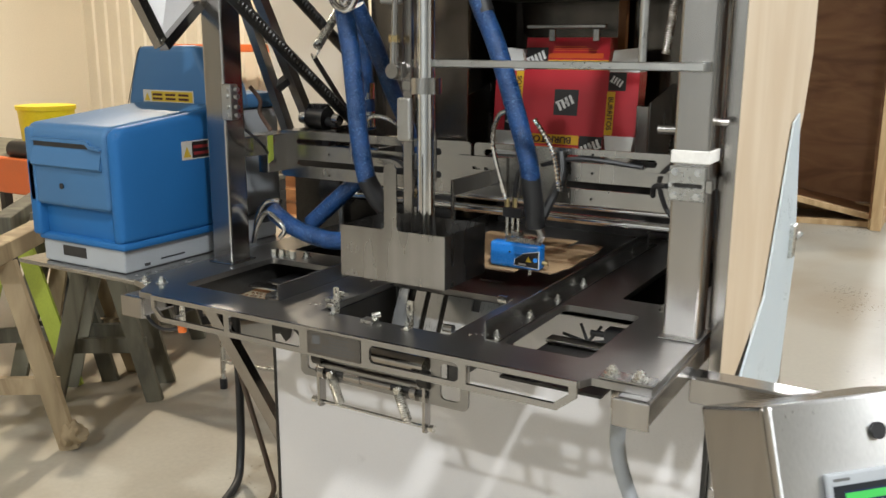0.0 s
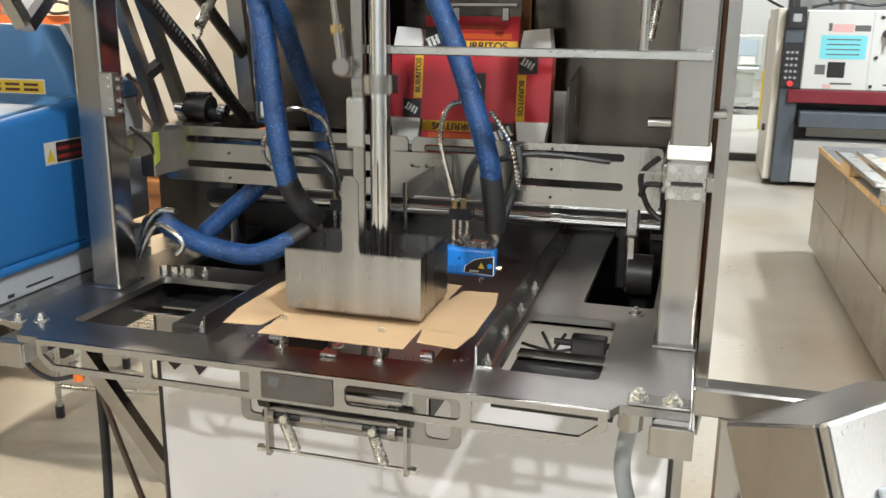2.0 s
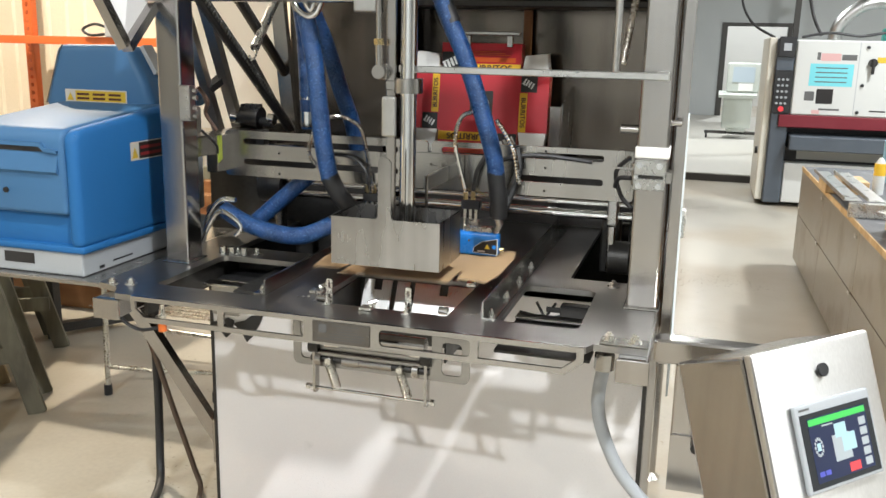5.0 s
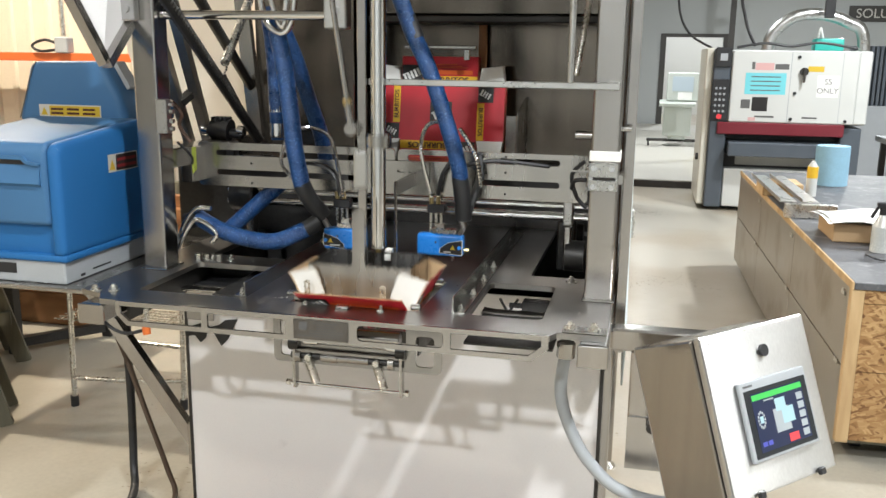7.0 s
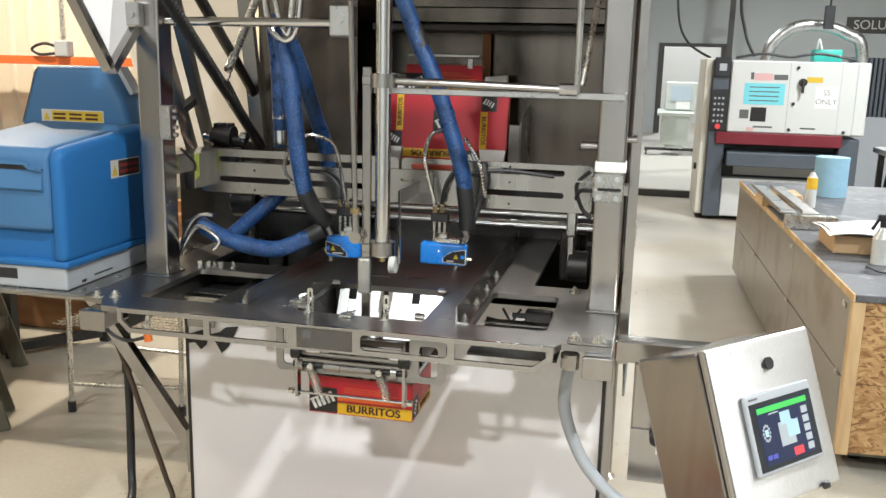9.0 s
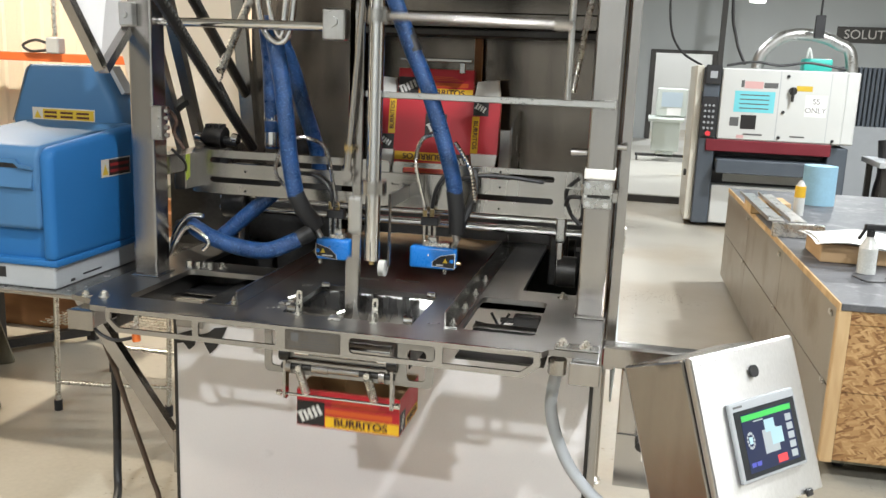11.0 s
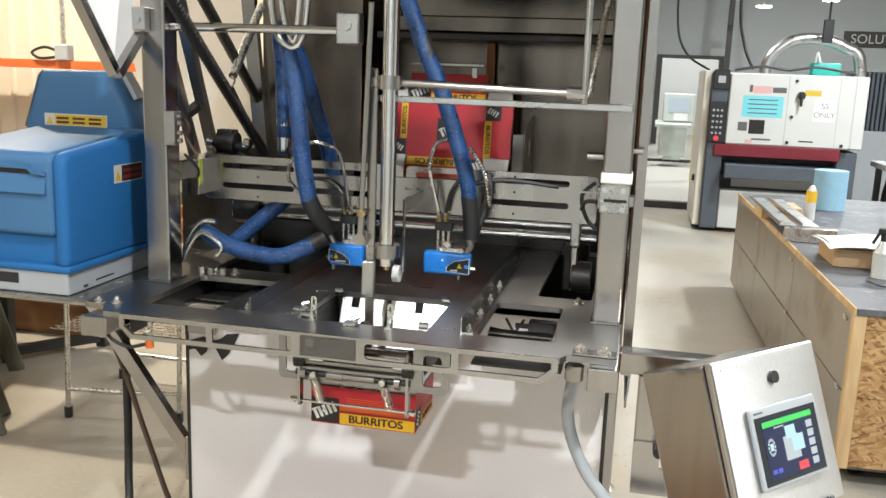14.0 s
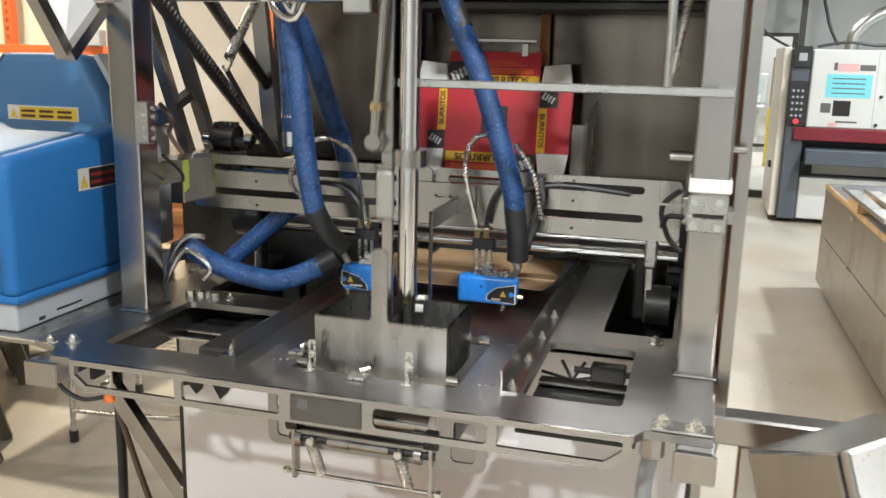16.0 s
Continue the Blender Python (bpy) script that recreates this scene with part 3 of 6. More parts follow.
box(bm, -0.56, -0.48, 2.02, 2.06, 0.90, 0.94, 0.004)
box(bm, -0.535, -0.505, 2.025, 2.055, 0.85, 0.90, 0.003)
box(bm, -0.47, -0.42, 2.02, 2.06, 0.86, 0.91, 0.004)
rod(bm, (-0.60, 2.04, 0.92), (-0.41, 2.04, 0.92), 0.008, 10)
mp("valve_block", bm, BLACK, "black air valve with fittings")

# front rail with windows
RO = [(-1.578, 1.0), (-1.578, 0.965), (-1.548, 0.934), (-0.468, 0.934), (-0.428, 0.966), (-0.428, 1.0)]
wins = [[(-1.566, 0.988), (-1.330, 0.988), (-1.330, 0.947), (-1.541, 0.947), (-1.566, 0.968)],
        round_rect(-1.313, -1.098, 0.947, 0.988, 0.006), round_rect(-0.905, -0.684, 0.947, 0.988, 0.012),
        [(-0.666, 0.988), (-0.444, 0.988), (-0.444, 0.972), (-0.475, 0.947), (-0.666, 0.947)]]
mp("front_rail", made_sheet(RO, [w[::-1] for w in wins], (0, 1.5245, 0), (1, 0, 0), (0, 0, 1), 0.008), STEEL_LONG, "cut steel front rail with long windows")
bm = bmesh.new()
box(bm, -1.073, -0.927, 1.5135, 1.5162, 0.941, 0.993, 0.0008, mi=0)
for i, (a, b) in enumerate(((-1.022, -0.955), (-1.01, -0.965), (-1.01, -0.958), (-1.03, -0.94), (-1.03, -0.94), (-1.06, -0.945))):
    quad(bm, (0, 1.5131, 0), (1, 0, 0), (0, 0, 1), a, b, 0.984 - 0.0068 * i, 0.9862 - 0.0068 * i, 1)
quad(bm, (0, 1.5131, 0), (1, 0, 0.0), (0, 0, 1), -1.057, -1.036, 0.966, 0.987, 1)
for x in (-1.068, -0.932):
    rod(bm, (x, 1.5135, 0.967), (x, 1.512, 0.967), 0.003, 10)
mp("name_plate", bm, [material("etched_plate", (0.15, 0.14, 0.13), 0.4, 0.9, 0.1, 30), INK_GREY], "etched metal name plate with worn writing")

# slotted stops on the deck
for x, y in ((-1.083, 1.640), (-0.872, 1.632)):
    bm = bmesh.new()
    sheet(bm, round_rect(-0.008, 0.008, 0, 0.062, 0.006), [round_rect(-0.003, 0.003, 0.012, 0.028, 0.0028)[::-1], round_rect(-0.003, 0.003, 0.038, 0.054, 0.0028)[::-1]],
          (x, y, 1.001), (1, 0, 0), (0, 0, 1), 0.003)
    box(bm, x - 0.009, x + 0.009, y - 0.026, y - 0.003, 1.001, 1.004)
    bolt(bm, x, y - 0.016, 1.004, 0.0045)
    rod(bm, (x, y - 0.006, 1.03), (x, y + 0.006, 1.03), 0.005, 10)
    mp("slotted_stop", bm, ZINC, "upright slotted steel stop bracket")
for x, y in ((-0.975, 1.625), (-1.15, 1.72)):
    bm = bmesh.new()
    box(bm, x - 0.017, x + 0.017, y - 0.022, y + 0.008, 1.001, 1.008, 0.001)
    rod(bm, (x, y + 0.004, 1.012), (x + 0.016, y + 0.016, 1.016), 0.007, 10)
    mp("side_clip", bm, ZINC)
for x0 in (-1.18, -0.735):
    for i in range(3):
        for y in (1.66, 1.92):
            mp("screw", made_rod((x0 + 0.012 * i, y + 0.006 * i, 1.0), (x0 + 0.012 * i, y + 0.006 * i, 1.002), 0.0035, 8), ZINC)

# folding plates in the cavity
for x0, x1 in ((-1.108, -1.025), (-1.010, -0.972), (-0.957, -0.788)):
    bm = bmesh.new()
    notch = [((x0 + x1) / 2 - 0.012, 0), ((x0 + x1) / 2 - 0.012, 0.03), ((x0 + x1) / 2 + 0.012, 0.03), ((x0 + x1) / 2 + 0.012, 0)] if x1 - x0 > 0.06 else []
    sheet(bm, [(x0, 0)] + notch + [(x1, 0), (x1, 0.14), (x0, 0.14)], [], (0, 1.948, 0.985), (1, 0, 0), (0, -0.42, -0.9), 0.004)
    mp("folding_plate", bm, SATIN, "polished folding plate")
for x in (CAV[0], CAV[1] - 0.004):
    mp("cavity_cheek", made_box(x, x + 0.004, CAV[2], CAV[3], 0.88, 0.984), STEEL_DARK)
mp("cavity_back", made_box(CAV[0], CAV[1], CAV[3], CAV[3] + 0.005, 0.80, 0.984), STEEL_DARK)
for x in (-1.112, -0.79):
    for y in (1.66, 1.93):
        bm = bmesh.new()
        rod(bm, (x - 0.012, y, 1.004), (x + 0.012, y, 1.004), 0.010, 14)
        mp("corner_roller", bm, CHROME, smooth=True)

# flange and kicker under the rail
FO = round_rect(-1.165, -0.705, 0.845, 0.975, 0.016)
mp("flange_plate", made_sheet(FO, [round_rect(-1.145, -1.10, 0.862, 0.905, 0.01)[::-1], round_rect(-1.145, -1.10, 0.918, 0.962, 0.01)[::-1], round_rect(-0.775, -0.725, 0.862, 0.945, 0.012)[::-1],
                                  rect(-1.07, -0.80, 0.90, 0.965)[::-1]], (0, 1.605, 0), (1, 0, 0), (0, 0, 1), 0.006), STEEL_FLAT, "cut steel flange with windows")
mp("kicker_shaft", made_rod((-1.115, 1.60, 0.866), (-0.805, 1.60, 0.866), 0.009, 14), STEEL_DARK, smooth=True)
mp("kicker_roller", made_rod((-1.07, 1.615, 0.925), (-0.82, 1.615, 0.925), 0.020, 18), STEEL, smooth=True)
mp("kicker_body", made_box(-1.10, -0.82, 1.588, 1.595, 0.876, 0.889, 0.003), STEEL_FLAT)
for x0, x1, rr in ((-1.10, -1.085, 0.020), (-1.03, -0.985, 0.0135), (-0.985, -0.90, 0.011), (-0.845, -0.83, 0.020)):
    mp("shaft_collar", made_rod((x0, 1.60, 0.866), (x1, 1.60, 0.866), rr, 18), STEEL, smooth=True)
for x in (-1.075, -0.85):
    mp("hinge_roller", made_rod((x, 1.592, 0.908), (x + 0.038, 1.592, 0.908), 0.008, 12), CHROME, smooth=True)
for x in (-1.108, -0.815):
    mp("kicker_arm", made_sheet(round_rect(1.588, 1.612, 0.775, 0.905, 0.008), [], (x, 0, 0), (0, 1, 0), (0, 0, 1), 0.007), STEEL)
    mp("pivot_boss", made_rod((x - 0.01, 1.60, 0.90), (x + 0.016, 1.60, 0.90), 0.020, 18), STEEL_DARK, smooth=True)
mp("kicker_rod", made_rod((-1.125, 1.60, 0.787), (-0.795, 1.60, 0.787), 0.004, 12), CHROME, smooth=True)
for x in (-1.124, -0.797):
    mp("rod_nut", made_rod((x - 0.006, 1.60, 0.787), (x + 0.006, 1.60, 0.787), 0.009, 6), ZINC)
for x in (-1.062, -0.875):
    bm = coil(bmesh.new(), (x, 1.585, 0.860), (x + 0.018, 1.592, 0.796), 0.0075, 0.0016, 13)
    mp("return_spring", bm, ZINC, "small coil spring", smooth=True)
    mp("spring_post", made_rod((x, 1.575, 0.868), (x, 1.60, 0.868), 0.009, 6), ZINC)
for shape in ([(-1.725, 0.728), (-1.715, 0.700), (-1.69, 0.706), (-1.668, 0.682), (-1.648, 0.70), (-1.636, 0.745), (-1.66, 0.752)],
              [(-1.645, 0.735), (-1.615, 0.715), (-1.592, 0.676), (-1.568, 0.70), (-1.545, 0.742), (-1.53, 0.775), (-1.575, 0.768), (-1.60, 0.748)]):
    bm = bmesh.new()
    sheet(bm, shape, [], (0, 2.1265, 0), (1, 0, 0), (0, 0, 1), 0.003)
    mp("torn_tape", bm, RUBBER, "torn black tape flap")
mp("corner_stiffener", made_box(-1.713, -1.615, 2.118, 2.126, 0.762, 0.93, 0.002), STEEL_FLAT)

# lower panel, braces
mp("lower_panel", made_sheet(rect(-1.715, -0.325, 0.045, 0.925), [], (0, 2.137, 0), (1, 0, 0), (0, 0, 1), 0.008), WHITE_SHEET, "white plastic sheet closing the lower front")
for x in (-1.726, -0.325):
    mp("panel_edge", made_box(x, x + 0.011, 2.126, 2.142, 0.04, 0.928), STEEL_DARK)
mp("brace", made_bar((-2.190, 2.145, 0.978), (-1.752, 2.212, 0.268), 0.042, 0.042), STEEL, "diagonal stainless brace tube")
mp("brace_shoe", made_box(-1.760, -1.724, 2.165, 2.235, 0.20, 0.36, 0.003), STEEL)

# slotted mounting plates
def slot_plate(x0, x1, slots, label):
    hs = [round_rect(a, b, z - 0.009, z + 0.009, 0.008)[::-1] for a, b, z in slots]
    mp("slotted_plate", made_sheet(round_rect(x0, x1, 1.232, 1.37, 0.012), hs, (0, 2.09, 0), (1, 0, 0), (0, 0, 1), 0.008), STEEL_SHEET, label)


slot_plate(-1.622, -0.970, [(-1.56, -1.32, 1.338), (-1.56, -1.32, 1.276), (-1.30, -1.06, 1.338), (-1.30, -1.06, 1.276)], "steel mounting plate with long slots")
slot_plate(-0.960, -0.388, [(-0.93, -0.80, 1.345), (-0.70, -0.47, 1.345), (-0.70, -0.47, 1.280)], "steel mounting plate with long slots")
for x, z in ((-1.44, 1.307), (-1.44, 1.245), (-1.20, 1.307), (-0.63, 1.358), (-0.63, 1.312), (-0.63, 1.248)):
    mp("screw", made_rod((x, 2.080, z), (x, 2.0815, z), 0.0035, 8), STEEL_DARK)
mp("hole_plate", made_sheet(rect(-1.005, -0.86, 1.235, 1.335), [round_rect(-0.96 + 0.035 * i, -0.935 + 0.035 * i, 1.30, 1.308, 0.003)[::-1] for i in range(2)], (0, 2.078, 0), (1, 0, 0), (0, 0, 1), 0.006), STEEL_SHEET)
mp("side_bracket", made_box(-1.64, -1.60, 2.0, 2.09, 1.25, 1.36, 0.003), STEEL)
for z in (1.155, 1.19):
    mp("cross_shaft", made_rod((-1.62, 2.28, z), (-0.39, 2.28, z), 0.013 if z < 1.17 else 0.009, 16), CHROME, "polished cross shaft", smooth=True)
for x in (-0.47, -1.55):
    mp("shaft_clamp", made_box(x, x + 0.03, 2.25, 2.31, 1.13, 1.215, 0.004), ALU)
    mp("shaft_arm", made_box(x + 0.004, x + 0.026, 2.255, 2.30, 0.985, 1.129, 0.004), STEEL)
mp("dark_gear", made_rod((-1.52, 2.28, 1.17), (-1.60, 2.28, 1.17), 0.05, 22), STEEL_DARK, smooth=True)

# Dark sheets added where the machine's inside lies in shade.
mp("inner_back", made_box(-1.96, -1.28, 2.545, 2.55, 0.60, 1.305), STEEL_DARK, "dark plate standing in for the shaded inside")
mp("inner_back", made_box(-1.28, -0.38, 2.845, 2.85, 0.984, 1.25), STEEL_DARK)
# Two unseen sheets, added to block the lamps and darken the interior.
mp("top_cover", made_box(-1.70, -0.29, 2.05, 2.96, 2.351, 2.356), STEEL_DARK, "unseen cover added to shade the rear of the machine")
mp("front_upper_panel", made_box(-1.25, -0.372, 1.940, 1.945, 1.97, 2.35), STEEL_DARK, "unseen panel added to block light at the upper front")
# Dark bottom plate, added to keep the inside as dark as shade.
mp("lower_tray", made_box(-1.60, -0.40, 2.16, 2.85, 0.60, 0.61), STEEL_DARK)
bm = made_rod((-0.46, 2.28, 1.03), (-0.40, 2.28, 1.03), 0.05, 20)
rod(bm, (-0.48, 2.5, 1.06), (-0.42, 2.5, 1.06), 0.035, 18)
box(bm, -0.50, -0.44, 2.40, 2.46, 0.95, 1.12, 0.006)
mp("crank_drive", bm, STEEL_DARK, "dark crank and drive blocks beside the feed way", smooth=True)

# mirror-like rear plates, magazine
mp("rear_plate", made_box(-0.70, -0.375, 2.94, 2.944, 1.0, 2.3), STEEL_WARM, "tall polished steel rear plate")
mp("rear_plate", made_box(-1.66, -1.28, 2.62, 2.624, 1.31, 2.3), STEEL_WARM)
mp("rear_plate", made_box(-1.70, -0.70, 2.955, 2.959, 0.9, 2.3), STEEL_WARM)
mp("inner_baffle", made_box(-1.47, -1.464, 2.63, 2.935, 1.0, 1.84), STEEL_DARK)
mp("magazine_shelf", made_box(-1.22, -0.74, 2.66, 2.93, 1.250, 1.268, 0.003), STEEL)
mp("magazine_side", made_sheet([(2.70, 1.27), (2.93, 1.27), (2.93, 1.50), (2.70, 1.45)], [], (-0.690, 0, 0), (0, 1, 0), (0, 0, 1), 0.004), STEEL_SHEET)
mp("magazine_tab", made_box(-0.730, -0.690, 2.695, 2.70, 1.27, 1.440, 0.002), STEEL)
mp("magazine_side", made_sheet([(2.70, 1.27), (2.93, 1.27), (2.93, 1.50), (2.70, 1.45)], [], (-1.33, 0, 0), (0, 1, 0), (0, 0, 1), 0.004), STEEL_SHEET)
for x in (-1.05, -0.90):
    mp("holding_finger", made_box(x, x + 0.022, 2.745, 2.756, 1.632, 1.671, 0.002), STEEL_SHEET)
mp("magazine_bridge", made_box(-1.12, -0.85, 2.725, 2.74, 1.672, 1.684, 0.002), STEEL_SHEET)
mp("orange_guide", made_box(-0.875, -0.845, 2.905, 2.925, 1.60, 1.764, 0.002), material("copper_brown_strip", (0.30, 0.11, 0.025), 0.5), "copper-brown guide strip")
mp("rear_hood", made_box(-1.25, -0.38, 2.70, 2.93, 1.765, 1.79, 0.004), STEEL_DARK)

# right pillar bracket, tape, hooks
bm = bmesh.new()
box(bm, -0.372, -0.298, 1.846, 1.857, 1.304, 1.332, 0.0015)
box(bm, -0.372, -0.298, 1.846, 1.857, 1.340, 1.376, 0.0015)
box(bm, -0.372, -0.362, 1.8462, 1.857, 1.331, 1.341)
box(bm, -0.303, -0.298, 1.8462, 1.857, 1.331, 1.341)
mp("pillar_bracket", bm, ALU, "slotted aluminium plate bolted on the pillar")
for x in (-0.360, -0.313):
    for z in (1.315, 1.364):
        bm = made_rod((x, 1.846, z), (x, 1.8445, z), 0.0075, 16)
        rod(bm, (x, 1.8445, z), (x, 1.840, z), 0.0056, 12)
        rod(bm, (x, 1.840, z), (x, 1.8397, z), 0.0028, 6)
        mp("bracket_screw", bm, CHROME, smooth=True)
mp("bracket_slot", made_box(-0.362, -0.303, 1.8525, 1.857, 1.332, 1.340), STEEL_DARK)
mp("slot_pin", made_rod((-0.366, 1.850, 1.337), (-0.366, 1.836, 1.337), 0.004, 10), CHROME, smooth=True)
mp("bracket_blade", made_box(-0.425, -0.373, 1.850, 1.853, 1.352, 1.357), STEEL_SHEET, "thin steel blade through the bracket")
mp("bracket_tongue", made_box(-0.298, -0.284, 1.850, 1.855, 1.322, 1.350, 0.002), STEEL_SHEET)
bm = bmesh.new()
box(bm, -0.945, -0.925, 1.826, 1.834, 1.30, 1.42, 0.001)
mp("sensor_strip", bm, STEEL)
mp("tape_wrap", made_box(-0.3735, -0.2925, 1.8545, 1.9375, 1.381, 1.408, 0.002), TAPE, "white tape round the pillar")
bm = made_hose([(-0.42, 1.90, 1.30), (-0.41, 1.88, 1.325), (-0.38, 1.86, 1.33)], 0.006, 8)
hose(bm, [(-0.39, 1.95, 1.37), (-0.425, 1.96, 1.33), (-0.41, 1.96, 1.27), (-0.38, 1.95, 1.24)], 0.006, 8)
mp("cable_loop", bm, BLACK, "small black cable loop", smooth=True)
mp("pillar_knob", made_rod((-0.372, 1.90, 1.445), (-0.415, 1.90, 1.445), 0.011, 16), STEEL, smooth=True)
mp("strike_peg", made_rod((-0.295, 1.90, 1.465), (-0.270, 1.90, 1.465), 0.008, 14), STEEL, smooth=True)
bm = bmesh.new()
box(bm, -1.627, -1.593, 1.850, 1.880, 1.414, 1.512, 0.002)
for z in (1.428, 1.450, 1.478, 1.498):
    rod(bm, (-1.606, 1.850, z), (-1.606, 1.846, z), 0.006, 10)
    rod(bm, (-1.590, 1.865, z), (-1.578, 1.865, z), 0.007, 6)
mp("hinge_block", bm, ALU, "aluminium hinge block with screws")
mp("cable", made_hose([(-1.59, 1.90, 1.385), (-1.575, 1.95, 1.34), (-1.60, 2.0, 1.31)], 0.004, 8), BLACK, smooth=True)
bm = made_box(-1.71, -1.665, 1.83, 1.857, 1.735, 1.80, 0.003)
rod(bm, (-1.688, 1.83, 1.765), (-1.688, 1.822, 1.765), 0.011, 6)
mp("bearing_block", bm, ALU)

# horizontal bars between the pillars
mp("tie_bar", made_box(-0.965, -0.305, 1.806, 1.820, 1.568, 1.585, 0.002), ALU, "flat aluminium tie bar")
mp("tie_bar_foot", made_box(-0.335, -0.305, 1.820, 1.857, 1.566, 1.587, 0.002), ALU)
mp("upright_rod", made_rod((-0.427, 1.800, 1.585), (-0.427, 1.800, 2.28), 0.0085, 12), ALU, smooth=True)
mp("extension_spring", coil(bmesh.new(), (-0.425, 1.95, 1.60), (-0.385, 1.93, 1.88), 0.0055, 0.0016, 60), ZINC, smooth=True)
mp("rock_shaft", made_rod((-1.62, 1.90, 1.752), (-1.06, 1.90, 1.752), 0.013, 16), CHROME, "polished rocker shaft", smooth=True)
bm = made_box(-1.115, -1.05, 1.875, 1.925, 1.715, 1.80, 0.004)
rod(bm, (-1.083, 1.875, 1.765), (-1.083, 1.868, 1.765), 0.014, 6)
mp("shaft_bearing", bm, ALU, "bolted bearing block")
mp("guide_shaft", made_rod((-0.935, 1.80, 1.125), (-0.935, 1.80, 2.28), 0.021, 24), CHROME, "thick polished guide shaft", smooth=True)
mp("shaft_screw", made_rod((-0.935, 1.80, 1.112), (-0.935, 1.80, 1.125), 0.008, 10), BRASS)
mp("roller_arm", made_box(-0.912, -0.905, 1.876, 1.884, 1.09, 1.30, 0.001), STEEL)
mp("press_roller", made_rod((-0.935, 1.880, 1.085), (-0.917, 1.880, 1.085), 0.024, 24), WHITE_NYLON, "white nylon press roller", smooth=True)
bm = made_box(-0.915, -0.905, 1.88, 2.08, 1.26, 1.30, 0.002)
mp("roller_bracket", bm, STEEL_FLAT)

# left rear triangular frame and chains
mp("strut", made_bar((-1.768, 2.035, 1.90), (-1.763, 2.305, 1.30), 0.030, 0.030, (1, 0, 0)), STEEL_FLAT)
mp("strut", made_bar((-1.648, 1.960, 1.90), (-1.760, 2.430, 1.302), 0.032, 0.032, (1, 0, 0)), STEEL_FLAT)
mp("strut_link", made_bar((-1.765, 2.225, 1.478), (-1.722, 2.262, 1.522), 0.026, 0.026, (1, 0, 0)), STEEL_DARK)
mp("rear_post", made_bar((-1.725, 2.60, 2.1), (-1.652, 2.60, 1.302), 0.05, 0.03, (0, 1, 0)), STEEL_SHEET)
mp("rear_ledge", made_box(-1.86, -1.46, 2.36, 2.46, 1.262, 1.30, 0.003), STEEL)
mp("bright_side_sheet", made_sheet([(-2.22, 1.29), (-1.765, 1.29), (-1.86, 2.2), (-2.46, 2.2)], [], (0, 2.82, 0), (1, 0, 0), (0, 0, 1), 0.003), MILKY, "translucent white side sheet behind the struts")


def link_chain(p, q, r=0.0205):
    """Overlapping rounded links set askew along a line, so that the edge is knobbly."""
    p, q = Vector(p), Vector(q)
    d = q - p
    n = int(d.length / 0.0165)
    along = d.normalized()
    side = along.cross(Vector((0, 1, 0))).normalized()
    bm = bmesh.new()
    for i in range(n):
        c = p + d * (i + 0.5) / n
        slant = (along * 0.62 + side * 0.78).normalized()
        rod(bm, c - slant * r, c + slant * r, r * 0.55, 8, r * 0.42)
        rod(bm, c - along * 0.009, c + along * 0.009, r * 0.86, 10)
    return bm


mp("drive_chain", link_chain((-1.460, 1.494, 1.90), (-1.563, 2.404, 1.354)), STEEL_DARK, "dark oiled drive chain")
mp("drive_chain", link_chain((-1.550, 1.873, 1.90), (-1.702, 2.765, 1.439)), STEEL_DARK, "dark oiled drive chain")
bm = coil(bmesh.new(), (-1.602, 2.245, 1.612), (-1.613, 2.50, 1.855), 0.0105, 0.0026, 66)
hose(bm, [(-1.602, 2.245, 1.612), (-1.590, 2.235, 1.597), (-1.598, 2.222, 1.578), (-1.612, 2.228, 1.590)], 0.0035, 8)
mp("hooked_spring", bm, ZINC, "bright extension spring with a hook", smooth=True)
mp("spring_strap", made_bar((-1.598, 2.225, 1.580), (-1.568, 2.355, 1.405), 0.016, 0.006, (1, 0, 0)), STEEL_DARK)
bm = made_rod((-1.718, 2.31, 1.390), (-1.578, 2.31, 1.374), 0.015, 14)
rod(bm, (-1.685, 2.31, 1.395), (-1.620, 2.31, 1.388), 0.037, 18)
for k in range(4):
    box(bm, -1.682 + 0.016 * k, -1.673 + 0.016 * k, 2.285, 2.335, 1.418, 1.434, 0.003)
box(bm, -1.73, -1.60, 2.29, 2.33, 1.301, 1.352, 0.004)
mp("small_motor", bm, BLACK, "small black motor on the ledge", smooth=True)
for x in (-1.724, -1.592):
    mp("motor_cap", made_rod((x, 2.31, 1.388), (x + 0.022, 2.31, 1.385), 0.019, 14), CHROME, smooth=True)
mp("side_guard_frame", made_bar((-1.682, 1.702, 1.612), (-1.858, 1.582, 2.10), 0.026, 0.030, (0, 1, 0)), STEEL, "slanted guard frame tube")
mp("side_guard_frame", made_bar((-1.680, 1.702, 1.612), (-1.697, 1.850, 1.722), 0.026, 0.030, (1, 0, 0)), STEEL)
bm = bmesh.new()
corners = [Vector(p) for p in ((-1.690, 1.708, 1.630), (-1.706, 1.845, 1.730), (-1.716, 1.850, 2.10), (-1.858, 1.592, 2.10))]
for off in (Vector((0, 0, 0)), Vector((-0.003, 0.001, 0))):
    bm.faces.new([bm.verts.new(p + off) for p in corners])
mp("side_guard_sheet", bm, WHITE_SHEET, "white sheet filling the side guard frame")
bm = bmesh.new()
sheet(bm, [(2.0, 1.36), (2.02, 1.36), (2.02, 1.29), (2.0, 1.28)], [], (-1.60, 0, 0), (0, 1, 0), (0, 0, 1), 0.004)
mp("wiring_tab", bm, LIME_PAINT)
